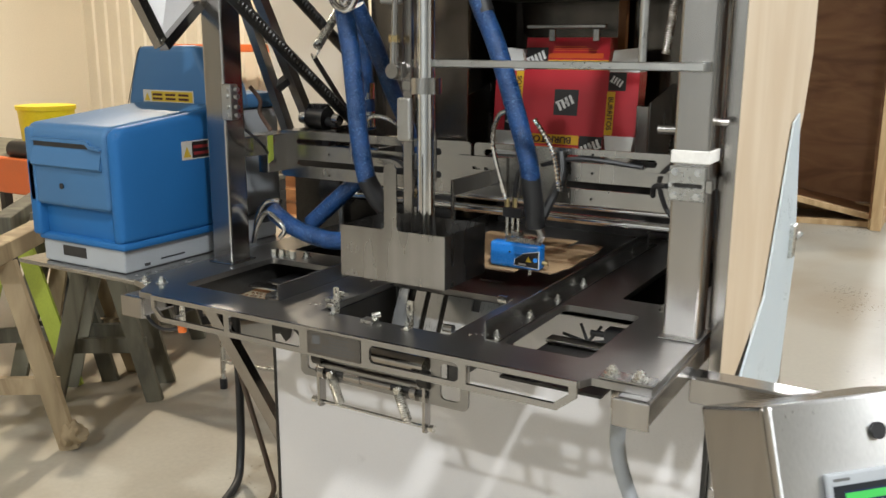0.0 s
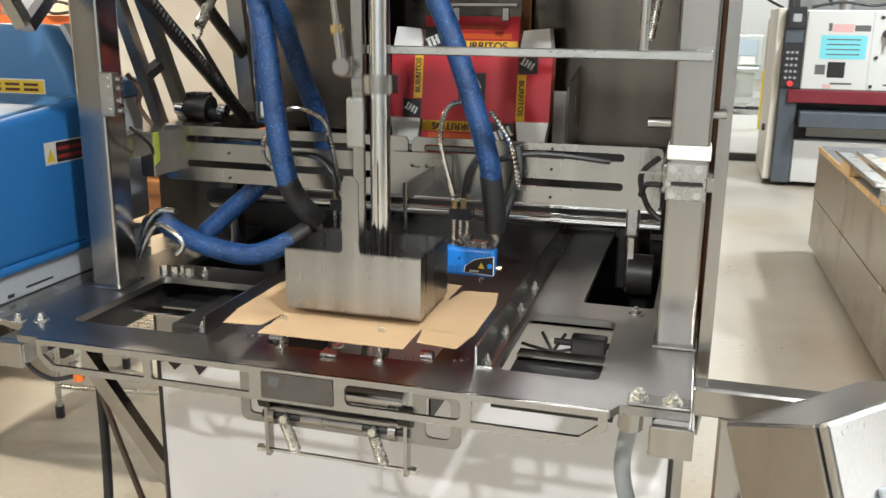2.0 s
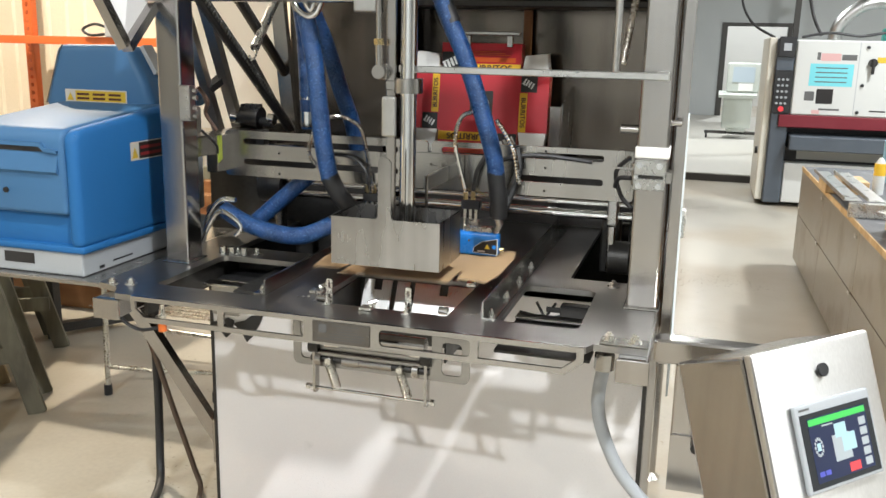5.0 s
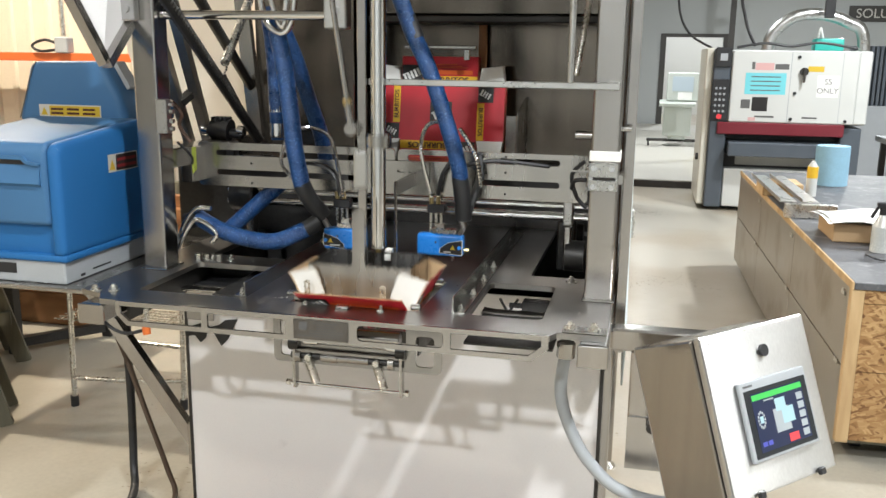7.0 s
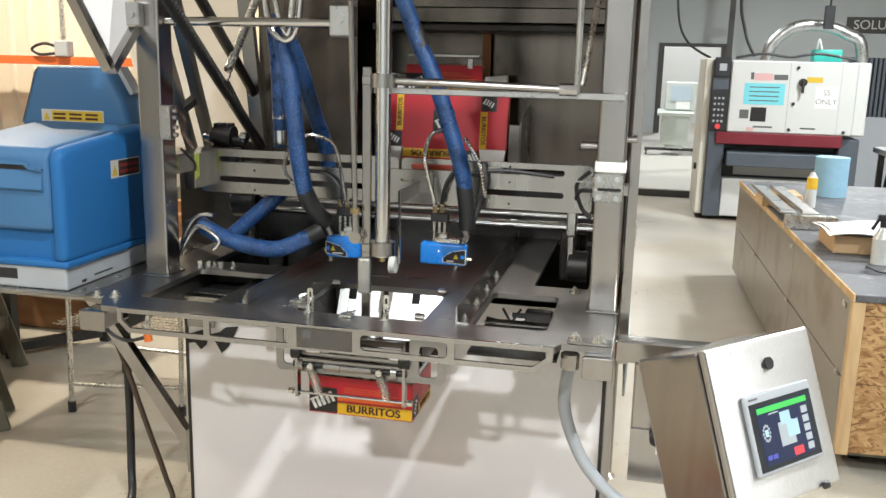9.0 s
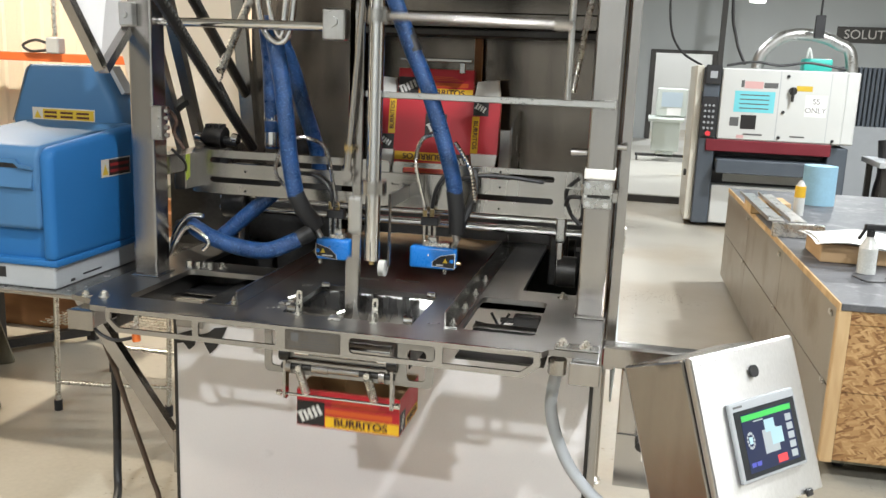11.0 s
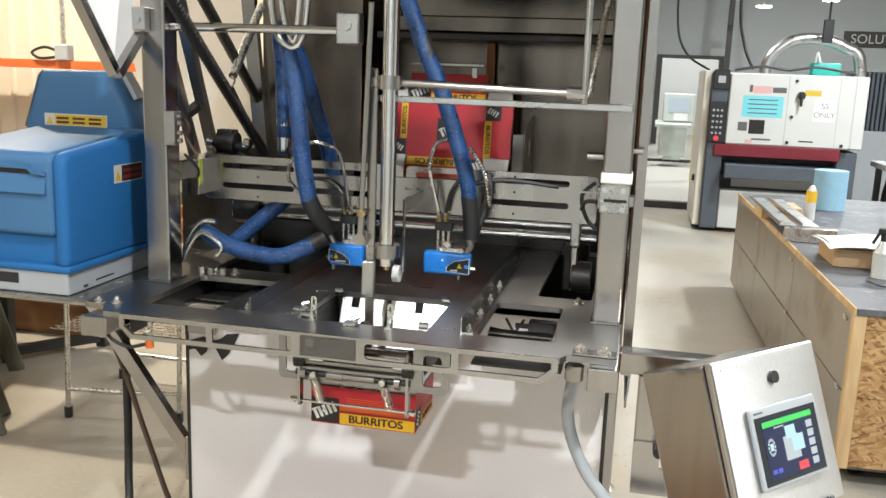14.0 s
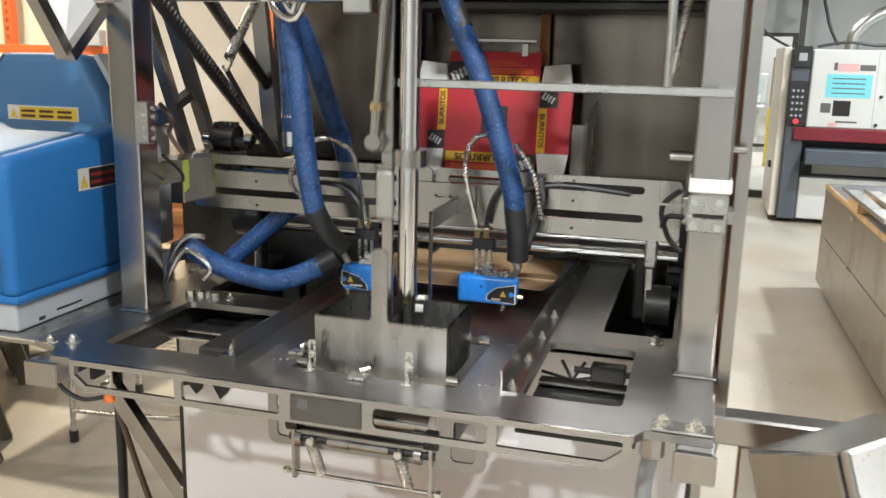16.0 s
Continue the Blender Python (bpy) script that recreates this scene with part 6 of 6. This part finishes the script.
    box(bm, 1.605, 1.635, y - 0.08, y - 0.06, 1.50, 1.66, 0.006)
    part("main_switch", bm, STEEL_DARK, e, "black main switch")
    for word, size, z in (("SS", 0.09, 1.51), ("ONLY", 0.085, 1.41)):
        part("notice_word", lettering(bmesh.new(), word, size, (1.885, y - 0.0218, z), (1, 0, 0), (0, 0, 1)), INK_GREY, e)
    part("dust_duct", made_hose([(1.28, y + 0.6, 1.85), (1.33, y + 0.6, 2.05), (1.55, y + 0.6, 2.24), (1.85, y + 0.6, 2.27), (2.15, y + 0.6, 2.18), (2.33, y + 0.6, 1.98), (2.36, y + 0.6, 1.0)], 0.07, 14, 8, 0.02), ALU, e, "silver flexible dust duct", smooth=True)
    part("top_cable", made_hose([(0.9, y + 0.2, 1.88), (1.2, y + 0.2, 1.93), (1.5, y + 0.2, 1.90), (1.8, y + 0.2, 1.94), (2.2, y + 0.2, 1.88)], 0.015, 8), RUBBER, e, smooth=True)
    part("drop_cable", made_hose([(0.62, y + 0.2, 1.87), (0.35, y + 0.3, 2.05), (0.22, y + 0.4, 2.4), (0.2, y + 0.4, 3.2), (0.2, y + 0.4, TOP)], 0.014, 8), RUBBER, e, smooth=True)
    part("drop_cable", made_hose([(1.1, y + 0.2, 1.90), (0.98, y + 0.3, 2.2), (0.90, y + 0.3, 2.8), (0.90, y + 0.3, TOP)], 0.018, 8), RUBBER, e, smooth=True)
    part("twin_socket", made_box(1.83, 1.94, y + 0.3, y + 0.35, 2.22, 2.48, 0.008), BLACK, e)
    part("socket_drop", made_rod((1.885, y + 0.32, 2.48), (1.885, y + 0.32, TOP), 0.012, 8), RUBBER, e)
    part("red_knob", made_rod((0.53, y + 0.3, 0.60), (0.56, y + 0.3, 0.60), 0.04, 12), STEEL_DARK, e)
    settle(e, -0.253, -0.105, about=(1.5, 10.3), size=0.95)


sander()
e = thing("teal_basket", (1.98, 10.5, 1.86), "small teal plastic basket on top of the sander", "basket")
bm = made_box(1.80, 2.12, 10.35, 10.6, 1.851, 2.0, 0.02, 2)
part("basket", bm, TEAL, e, smooth=True)
part("handle", made_hose([(1.84, 10.45, 2.0), (1.86, 10.45, 2.12), (1.9, 10.45, 2.0)], 0.012, 8), PAPER, e)
settle(e, -0.253, -0.105, about=(1.5, 10.3), size=0.95)


def console():
    pale = material("pale_green_grey_enamel", (0.50, 0.54, 0.50), 0.5, 0.0, 0.05, 4)
    e = thing("operator_console", (0.72, 17.8, 0), "pale grey rolling operator console with a screen", "console")
    part("cabinet", made_box(0.46, 1.02, 17.6, 18.1, 0.22, 0.86, 0.015), pale, e)
    bm = made_bar((0.72, 17.45, 0.86), (0.72, 17.75, 0.93), 0.72, 0.06)
    part("keyboard_shelf", bm, pale, e)
    part("screen_head", made_box(0.50, 1.12, 17.6, 18.05, 0.94, 1.52, 0.02), pale, e)
    part("screen", made_box(0.60, 1.02, 17.585, 17.599, 1.14, 1.44), plain("lit_grey_screen", (0.30, 0.36, 0.40), 0.3, 0, 0.5), e)
    part("note", made_box(0.72, 1.0, 17.575, 17.599, 0.97, 1.12), PAPER, e)
    part("base_bar", made_box(0.14, 1.24, 17.62, 17.70, 0.10, 0.16, 0.01), STEEL_DARK, e)
    part("base_post", made_box(0.56, 0.92, 17.62, 18.0, 0.10, 0.22, 0.01), pale, e)
    for x in (0.18, 1.20):
        part("caster", made_rod((x - 0.02, 17.66, 0.05), (x + 0.02, 17.66, 0.05), 0.05, 14), RUBBER, e)
    settle(e, -0.45, -1.5, 0.10, about=(0.72, 17.8), size=0.87)


console()
e = thing("yellow_drum", (1.15, 12.35, 0), "yellow and grey drum by the wall opening", "drum")
part("drum", made_rod((1.12, 12.55, 0.0), (1.12, 12.55, 0.85), 0.14, 20), YELLOW_PLASTIC, e, smooth=True)
part("hopper", made_box(1.0, 1.24, 12.45, 12.65, 0.851, 1.6, 0.02), SAW_TAN, e)
settle(e, -0.46, 1.5, 0.10)
bm = bmesh.new()
sheet(bm, rect(0, 1.85, 0, 0.36), [], (4.12, WY, 2.55), (1, 0, 0), (0, 0, 1), 0.03)
sg = solo("wall_sign", bm, DARK_TRIM, "dark wall sign with pale letters", "sign")
bm = bmesh.new()
lettering(bm, "SOLUTIONS", 0.29, (5.05, WY - 0.032, 2.73), (1, 0, 0), (0, 0, 1))
part("sign_letters", bm, LABEL_SILVER, sg)
e = thing("radiator_unit", (2.95, 11.6, 0), "dark finned unit behind the sander", "heater")
for i in range(12):
    part("fin", made_box(2.55 + 0.055 * i, 2.585 + 0.055 * i, 11.5, 11.7, 1.0, 1.75, 0.004), SLATE_PAINT, e)

part("stand", made_box(2.55, 3.2, 11.5, 11.75, 0.0, 0.999, 0.01), GREY_PLASTIC, e)
settle(e, -0.27, 0.45, 0.10)
e = thing("grey_side_table", (2.9, 8.6, 0), "grey steel table with drums beside the sander", "table")
part("top", made_box(2.45, 4.2, 9.0, 9.8, 0.80, 0.86, 0.006), GREY_PLASTIC, e)
for x, y in ((2.5, 9.05), (4.1, 9.05), (2.5, 9.7), (4.1, 9.7)):
    part("leg", made_box(x, x + 0.06, y, y + 0.06, 0, 0.80, 0.004), STEEL_DARK, e)
settle(e, -0.22, 0.32)
solo("office_chair", made_hose([(2.42, 9.9, 0.0), (2.42, 9.9, 0.45), (2.46, 9.95, 0.7), (2.44, 10.0, 1.05)], 0.09, 12), BLACK, "black chair back beside the sander", "chair", smooth=True)
e = thing("parts_box", (2.35, 6.4, 0.78), "white plastic jug on the workbench", "jug")
bm = made_box(1.62, 1.85, 6.05, 6.25, 0.783, 1.05, 0.02, 2)
rod(bm, (1.73, 6.15, 1.05), (1.73, 6.15, 1.09), 0.035, 16)
part("jug", bm, WHITE_PAINT, e, smooth=True)
bench_things = [e]


# ---- workbench ----
def workbench():
    e = thing("workbench", (1.5, 4.6, 0), "long workbench with dark top, steel side panels and strand-board end", "workbench")
    x0, x1, y0, y1, zt = 0.625, 2.6, 3.20, 6.9, 0.78
    part("top", made_box(x0 + 0.005, x1, y0, y1, zt - 0.03, zt, 0.003), BENCH_TOP, e, "scuffed dark grey worktop")
    part("end_board", made_box(x0 + 0.05, x1, y0 + 0.012, y0 + 0.03, 0.10, 0.40, 0.001), OSB, e)
    part("end_board", made_box(x0 + 0.05, x1, y0 + 0.012, y0 + 0.03, 0.403, 0.69, 0.001), OSB, e)
    part("end_board", made_box(x0 + 0.05, x1, y0 + 0.012, y0 + 0.03, 0.693, zt - 0.031, 0.001), OSB, e)
    part("corner_post", made_box(x0 - 0.002, x0 + 0.048, y0 + 0.005, y0 + 0.05, 0.09, zt - 0.031, 0.003), PINE, e, "pine corner post")
    n = 3
    for i in range(n):
        a, b = y0 + 0.052 + i * (y1 - y0) / n, y0 + 0.046 + (i + 1) * (y1 - y0) / n
        part("side_panel", made_box(x0, x0 + 0.01, a, min(b, y1), 0.06, 0.41, 0.002), CLAD, e, "dull steel side panel")
        part("side_panel", made_box(x0, x0 + 0.01, a, min(b, y1), 0.415, zt - 0.032, 0.002), CLAD, e, "dull steel side panel")
        for z in (0.41, zt - 0.07):
            part("panel_clip", made_box(x0 - 0.008, x0, a + 0.05, a + 0.10, z - 0.012, z + 0.012, 0.003), ZINC, e)
    part("carcass", made_box(x0 + 0.055, x1 - 0.01, y0 + 0.035, y1, 0.08, zt - 0.032), OLD_WOOD, e)
    part("edge_trim", made_box(x0 - 0.004, x0 + 0.004, y0, y1, zt - 0.031, zt + 0.002, 0.001), PINE, e)
    for x, y in ((0.75, 3.4), (2.4, 3.4), (0.75, 6.6), (2.4, 6.6)):
        part("caster", made_rod((x - 0.02, y, 0.04), (x + 0.02, y, 0.04), 0.04, 16), RUBBER, e, smooth=True)
    return e


bench_things.append(workbench())
e = thing("aluminium_channel", (0.75, 5.2, 0.78), "two bright aluminium channels on wooden blocks", "channel")
part("block", made_box(0.60, 0.85, 5.55, 5.85, 0.781, 0.86, 0.004), PINE, e)
for i in range(2):
    bm = bmesh.new()
    box(bm, 0.575 + 0.12 * i, 0.67 + 0.12 * i, 4.75, 5.95, 0.862, 0.868, 0.001)
    box(bm, 0.575 + 0.12 * i, 0.58 + 0.12 * i, 4.75, 5.95, 0.868, 0.885, 0.001)
    part("channel", bm, ALU, e)
part("front_tray", made_box(0.60, 0.88, 4.70, 4.749, 0.781, 0.86, 0.004), ZINC, e)
bench_things.append(e)
bench_things.append(solo("cardboard_box", made_box(0.72, 1.15, 4.05, 4.4, 0.781, 0.87, 0.004), KRAFT, "flat brown cardboard box on the workbench", "box"))
for dz, dx in ((0.0, 0.0), (0.006, 0.02)):
    bm = bmesh.new()
    pts = []
    for k in range(9):
        for j in range(5):
            pts.append(bm.verts.new((0.68 + dx + 0.065 * k, 3.98 + 0.11 * j, 0.880 + dz + 0.012 * math.sin(k * 0.9 + j))))
    for k in range(8):
        for j in range(4):
            bm.faces.new((pts[k * 5 + j], pts[(k + 1) * 5 + j], pts[(k + 1) * 5 + j + 1], pts[k * 5 + j + 1]))
    bench_things.append(solo("paper_sheet", bm, PAPER, "loose white paper sheet lying on a box", "paper", group="papers", smooth=True))


def spray_bottle():
    e = thing("spray_bottle", (0.885, 3.88, 0.78), "clear plastic spray bottle with black trigger", "spray bottle")
    bm = made_rod((0.885, 3.86, 0.781), (0.885, 3.86, 0.90), 0.042, 20)
    rod(bm, (0.885, 3.86, 0.90), (0.885, 3.86, 0.955), 0.042, 20, 0.016)
    part("bottle", bm, material("cloudy_plastic", (0.55, 0.56, 0.54), 0.25), e, smooth=True)
    bm = made_rod((0.885, 3.86, 0.955), (0.885, 3.86, 0.985), 0.018, 14)
    box(bm, 0.855, 0.955, 3.845, 3.875, 0.985, 1.015, 0.006)
    bar(bm, (0.86, 3.86, 0.99), (0.835, 3.86, 0.94), 0.012, 0.012)
    part("trigger", bm, BLACK, e)
    return e


bench_things.append(spray_bottle())
e = thing("safety_glasses", (0.86, 3.66, 0.78), "clear safety glasses with black frame on the workbench", "glasses")
bm = made_hose([(0.80, 3.60, 0.80), (0.84, 3.62, 0.79), (0.90, 3.63, 0.79), (0.94, 3.60, 0.80)], 0.004, 8)
hose(bm, [(0.80, 3.60, 0.80), (0.79, 3.70, 0.795), (0.80, 3.74, 0.785)], 0.003, 8)
hose(bm, [(0.94, 3.60, 0.80), (0.95, 3.70, 0.795), (0.94, 3.74, 0.785)], 0.003, 8)
part("frame", bm, BLACK, e, smooth=True)
bench_things.append(e)


def can():
    e = thing("spray_can", (0.905, 5.62, 0.78), "yellow and white aerosol can", "aerosol can")
    x, y = 0.91, 5.62
    part("body", made_rod((x, y, 0.781), (x, y, 0.90), 0.034, 20), WHITE_PAINT, e, smooth=True)
    part("band", made_rod((x, y, 0.9005), (x, y, 0.975), 0.0343, 20), CAN_YELLOW, e, smooth=True)
    part("cap", made_rod((x, y, 0.9755), (x, y, 1.01), 0.03, 20, 0.012), WHITE_PAINT, e, smooth=True)
    return e


bench_things.append(can())
bench_things.append(solo("paper_towel_roll", made_rod((1.16, 6.25, 0.781), (1.16, 6.25, 1.06), 0.115, 30), TOWEL_BLUE, "large blue paper towel roll standing on the bench", "towel roll", smooth=True))
for ob in bench_things:
    settle(ob, -0.008, 0.03, turn=1.4, about=(0.625, 3.2))


# ---- board blanks and formed trays ----
BW, BD, WH, TH = 0.292, 0.206, 0.106, 0.0018


def make_blank():
    e = thing("board_blank", (0, 0, 0), "red printed kraft board blank folded into a tray", "board tray", "tray blanks")

    def panel(name, a0, a1, b0, b1, parent, at, under=PRINT_RED, shape=None):
        b = bmesh.new()
        sheet(b, shape or rect(a0, a1, b0, b1), [], (0, 0, 0), (1, 0, 0), (0, 1, 0), TH, 0)
        b.faces.ensure_lookup_table()
        for f in b.faces:
            if all(v.co.z < TH / 2 for v in f.verts):
                f.material_index = 1
        me = bpy.data.meshes.new(name)
        bmesh.ops.recalc_face_normals(b, faces=b.faces)
        b.to_mesh(me)
        b.free()
        me.materials.append(KRAFT)
        me.materials.append(under)
        ob = new(name, me)
        ob.parent = parent
        ob.location = at
        return ob

    def ink(name, parent, build):
        b = bmesh.new()
        build(b)
        me = bpy.data.meshes.new(name)
        b.to_mesh(me)
        b.free()
        for m in (INK_YELLOW, INK_BLACK, INK_WHITE, INK_ORANGE, INK_BROWN):
            me.materials.append(m)
        ob = new(name, me)
        ob.parent = parent
        return ob

    def badge(b, x, y, s, turn, flip=1, lift=0.0006):
        u = Vector((math.cos(turn), math.sin(turn), 0))
        v = Vector((-math.sin(turn), math.cos(turn), 0)) * flip
        o = Vector((x, y, -lift))
        quad(b, o, u, v, -s, s, -s, s, 1)
        tilt = u * math.cos(0.5) + v * math.sin(0.5)
        up = v * math.cos(0.5) - u * math.sin(0.5)
        for i in range(4):
            quad(b, o - Vector((0, 0, 0.0004)), tilt, up, -0.72 * s + 0.37 * s * i, -0.50 * s + 0.37 * s * i, -0.38 * s, 0.38 * s, 2)
        quad(b, o - Vector((0, 0, 0.0004)), tilt, up, -0.80 * s, -0.38 * s, 0.28 * s, 0.42 * s, 2)
        quad(b, o - Vector((0, 0, 0.0004)), tilt, up, -0.08 * s, 0.22 * s, -0.10 * s, 0.08 * s, 2)

    panel("base_panel", -BW / 2, BW / 2, -BD / 2, BD / 2, e, (0, 0, 0))
    base_ink = ink("base_print", e, lambda b: badge(b, 0.01, 0.0, 0.042, 0, -1))
    walls = {}
    for key, s in (("front", -1), ("back", 1)):
        w = panel(key + "_wall", -BW / 2, BW / 2, min(0, s * WH), max(0, s * WH), e, (0, s * BD / 2, 0))

        def band(b, s=s):
            u, v = Vector((-s, 0, 0)), Vector((0, s, 0))
            o = Vector((0, 0, -0.0006))
            quad(b, o, u, v, -BW / 2 + 0.082, BW / 2 - 0.001, 0.003, 0.034, 0)
            quad(b, o, u, v, -BW / 2 + 0.082, BW / 2 - 0.02, 0.040, 0.056, 3)
            lettering(b, "BURRITOS", 0.030, Vector((0.037 * -s, 0.0185 * s, -0.0012)), u * 1.10, v, 4, bold=0.035)
            quad(b, o, u, v, -BW / 2 + 0.001, -BW / 2 + 0.080, 0.003, 0.074, 1)
            c = u * (-BW / 2 + 0.040) + v * 0.038
            tilt = u * math.cos(0.45) + v * math.sin(0.45)
            up = v * math.cos(0.45) - u * math.sin(0.45)
            oo = o + c - Vector((0, 0, 0.0004))
            for i in range(5):
                quad(b, oo, tilt, up, -0.033 + 0.014 * i, -0.024 + 0.014 * i, -0.015, 0.015, 2)
            quad(b, oo, tilt, up, -0.036, -0.018, 0.011, 0.016, 2)
            quad(b, oo, tilt, up, -0.008, 0.004, -0.004, 0.003, 2)
            for i in range(3):
                quad(b, o, u, v, -BW / 2 + 0.10, BW / 2 - 0.04 - 0.02 * i, 0.064 + 0.006 * i, 0.0665 + 0.006 * i, 3)
        ink("wall_print", w, band)
        walls[key] = w
    for key, s in (("left", -1), ("right", 1)):
        w = panel(key + "_wall", min(0, s * WH), max(0, s * WH), -BD / 2 + 0.002, BD / 2 - 0.002, e, (s * BW / 2, 0, 0))

        def side(b, s=s):
            u, v = Vector((0, s, 0)), Vector((s, 0, 0))
            o = Vector((0, 0, -0.0006))
            quad(b, o, u, v, -BD / 2 + 0.064, BD / 2 - 0.004, 0.003, 0.030, 0)
            lettering(b, "BURRITOS", 0.023, Vector((0.0165 * s, 0.030 * s, -0.0012)), u, v, 4, bold=0.03)
            badge(b, 0.034 * s, -(BD / 2 - 0.032) * s, 0.029, 0.0, 1)
        ink("wall_print", w, side)
        walls[key] = w
        for t in (-1, 1):
            shape = [(s * 0.004, 0), (s * 0.014, t * 0.070), (s * (WH - 0.014), t * 0.078), (s * (WH - 0.002), 0)]
            panel("corner_flap", 0, 0, 0, 0, w, (0, t * (BD / 2 - 0.0045), 0), PRINT_WHITE, shape[::-1] if s * t > 0 else shape)
    return e


SLOTS = {}
blanks = [make_blank()]
for k in range(1, 11):
    blanks.append(copy_thing(blanks[0], Matrix.Identity(4)))
for k in range(11, 17):
    copy_thing(blanks[0], pose(-1.003, 2.765 + 0.0044 * k, 1.437, -97, 0, 0))


# ---- what moves ----
LIFT = [(0.0, 0.003), (0.06, 0.004), (0.146, 0.0), (0.22, -0.012), (0.29, -0.042), (0.35, -0.075), (0.402, -0.112), (0.45, -0.147), (0.50, -0.186), (0.536, -0.216), (0.59, -0.266), (0.646, -0.318), (0.71, -0.358), (0.768, -0.383), (0.83, -0.386),
        (0.92, -0.366), (1.036, -0.309), (1.158, -0.205), (1.268, -0.125), (1.39, -0.041), (1.512, -0.006), (1.622, 0.003)]


def lift(t):
    s = (t - PEAK) % CYCLE
    for (a, u), (b, v) in zip(LIFT, LIFT[1:]):
        if a <= s <= b:
            return u + (v - u) * (s - a) / (b - a)
    return LIFT[-1][1]


def key_times():
    """The clip's start and end, and every bend of the plunger's motion between."""
    ts = {0.0, 16.0}
    for k in range(-1, 11):
        for s, _ in LIFT[:-1]:
            t = round(PEAK + CYCLE * k + s, 3)
            if 0.02 < t < 15.98:
                ts.add(t)
    return sorted(ts)


def spread(rows):
    """Rows on whole frames, one a frame, from the clip's start to its end."""
    out = {}
    for t, m in rows:
        out.setdefault(max(1, min(frame(16.0), frame(t))), m)
    return [((f - 1) / FPS, out[f]) for f in sorted(out)]


SIDE = [(-1e3, 0), (0.285, 0), (0.33, 22), (0.36, 42), (0.402, 64), (0.44, 80), (0.48, 88), (0.52, 90), (1e3, 90)]
END = [(-1e3, 0), (0.30, 0), (0.34, 14), (0.37, 22), (0.402, 37), (0.44, 66), (0.48, 85), (0.52, 90), (1e3, 90)]
FOLDS = {"left": SIDE, "right": SIDE, "front": END, "back": END,
         "corner": [(-1e3, 0), (0.285, 0), (0.33, 35), (0.36, 62), (0.402, 84), (0.44, 88), (1e3, 88)]}


def motions():
    home, rod_home = plunger.location.copy(), conrod.location.copy()
    walk(plunger, spread([(t, pose(home.x, home.y, home.z + lift(t))) for t in key_times()]))
    rows = []
    for t in key_times():
        s = ((t - PEAK) / CYCLE) % 1.0
        rows.append((t, pose(rod_home.x, rod_home.y, rod_home.z + lift(t), 0, -(8.5 if s < 0.5 else 4.5) * math.sin(2 * math.pi * s), 0)))
    walk(conrod, spread(rows))
    cx, cy, deck = -0.952, 1.767, 1.052
    for k, root in enumerate(blanks):
        p = PEAK + CYCLE * k
        mag = pose(-1.003, 2.765 + 0.0044 * k, 1.437, -97, 0, 0)
        end_x, end_y, end_r = -1.55 + 0.335 * (k % 4), 1.70 - 0.42 * (k // 4), 6.0 * math.sin(k * 2.3)
        rows = [(-0.5, mag), (p - 0.68, mag), (p - 0.60, pose(cx, 2.72, 1.40, -84, 0, 0)), (p - 0.52, pose(cx, 2.66, 1.22, -45, 0, 0)), (p - 0.45, pose(cx, 2.47, 1.06, -8, 0, 0)),
                (p - 0.40, pose(cx, 2.43, deck)), (p - 0.354, pose(cx, 2.41, deck)), (p - 0.232, pose(cx, 2.35, deck)), (p - 0.11, pose(cx, 2.235, deck)), (p - 0.02, pose(cx, 2.03, deck)),
                (p + 0.05, pose(cx, 1.86, deck)), (p + 0.10, pose(cx, cy, deck)), (p + 0.27, pose(cx, cy, deck))]
        for s, d in LIFT:
            if 0.29 <= s <= 0.83:
                z = min(deck, 1.092 + d - 0.0022)
                rows.append((p + s, pose(cx, cy, max(z, 0.702))))
        rows.append((p + 1.085, pose(cx, cy, 0.702)))
        for s in (1.12, 1.158, 1.21, 1.258, 1.31, 1.358, 1.41):
            rows.append((p + s, pose(cx, cy - 0.02 * (s - 1.085), 0.70 - 4.9 * (s - 1.085) ** 2)))
        rows.append((p + 1.462, pose(cx, cy, 0.004)))
        rows.append((p + 1.52, pose(cx, cy, 0.003)))
        rows.append((p + 1.95, pose(end_x, end_y, 0.003, 0, 0, end_r)))
        rows.append((17.0, pose(end_x, end_y, 0.003, 0, 0, end_r)))
        walk(root, clip_rows(rows))
        for ob in root.children_recursive:
            base = ob.name.split(".")[0]
            if base in ("front_wall", "back_wall", "left_wall", "right_wall", "corner_flap"):
                at = ob.location.copy()
                rs = []
                for s, a in FOLDS[base.split("_")[0]]:
                    if base == "corner_flap":
                        rs.append((p + s, pose(at.x, at.y, at.z, a if at.y > 0 else -a, 0, 0)))
                    elif base in ("front_wall", "back_wall"):
                        rs.append((p + s, pose(at.x, at.y, at.z, a if base == "back_wall" else -a, 0, 0)))
                    else:
                        rs.append((p + s, pose(at.x, at.y, at.z, 0, a if base == "left_wall" else -a, 0)))
                walk(ob, clip_rows(rs))


def clip_rows(rows):
    """Rows cut to the clip, with the pose between two rows at its very ends."""
    def at(t):
        for (a, m), (b, n) in zip(rows, rows[1:]):
            if a <= t <= b:
                return m.lerp(n, (t - a) / max(b - a, 1e-6))
        return rows[0][1] if t < rows[0][0] else rows[-1][1]
    mid = [(t, m) for t, m in rows if 0.02 < t < 15.98]
    return spread([(0.0, at(0.0))] + mid + [(16.0, at(16.0))])


motions()
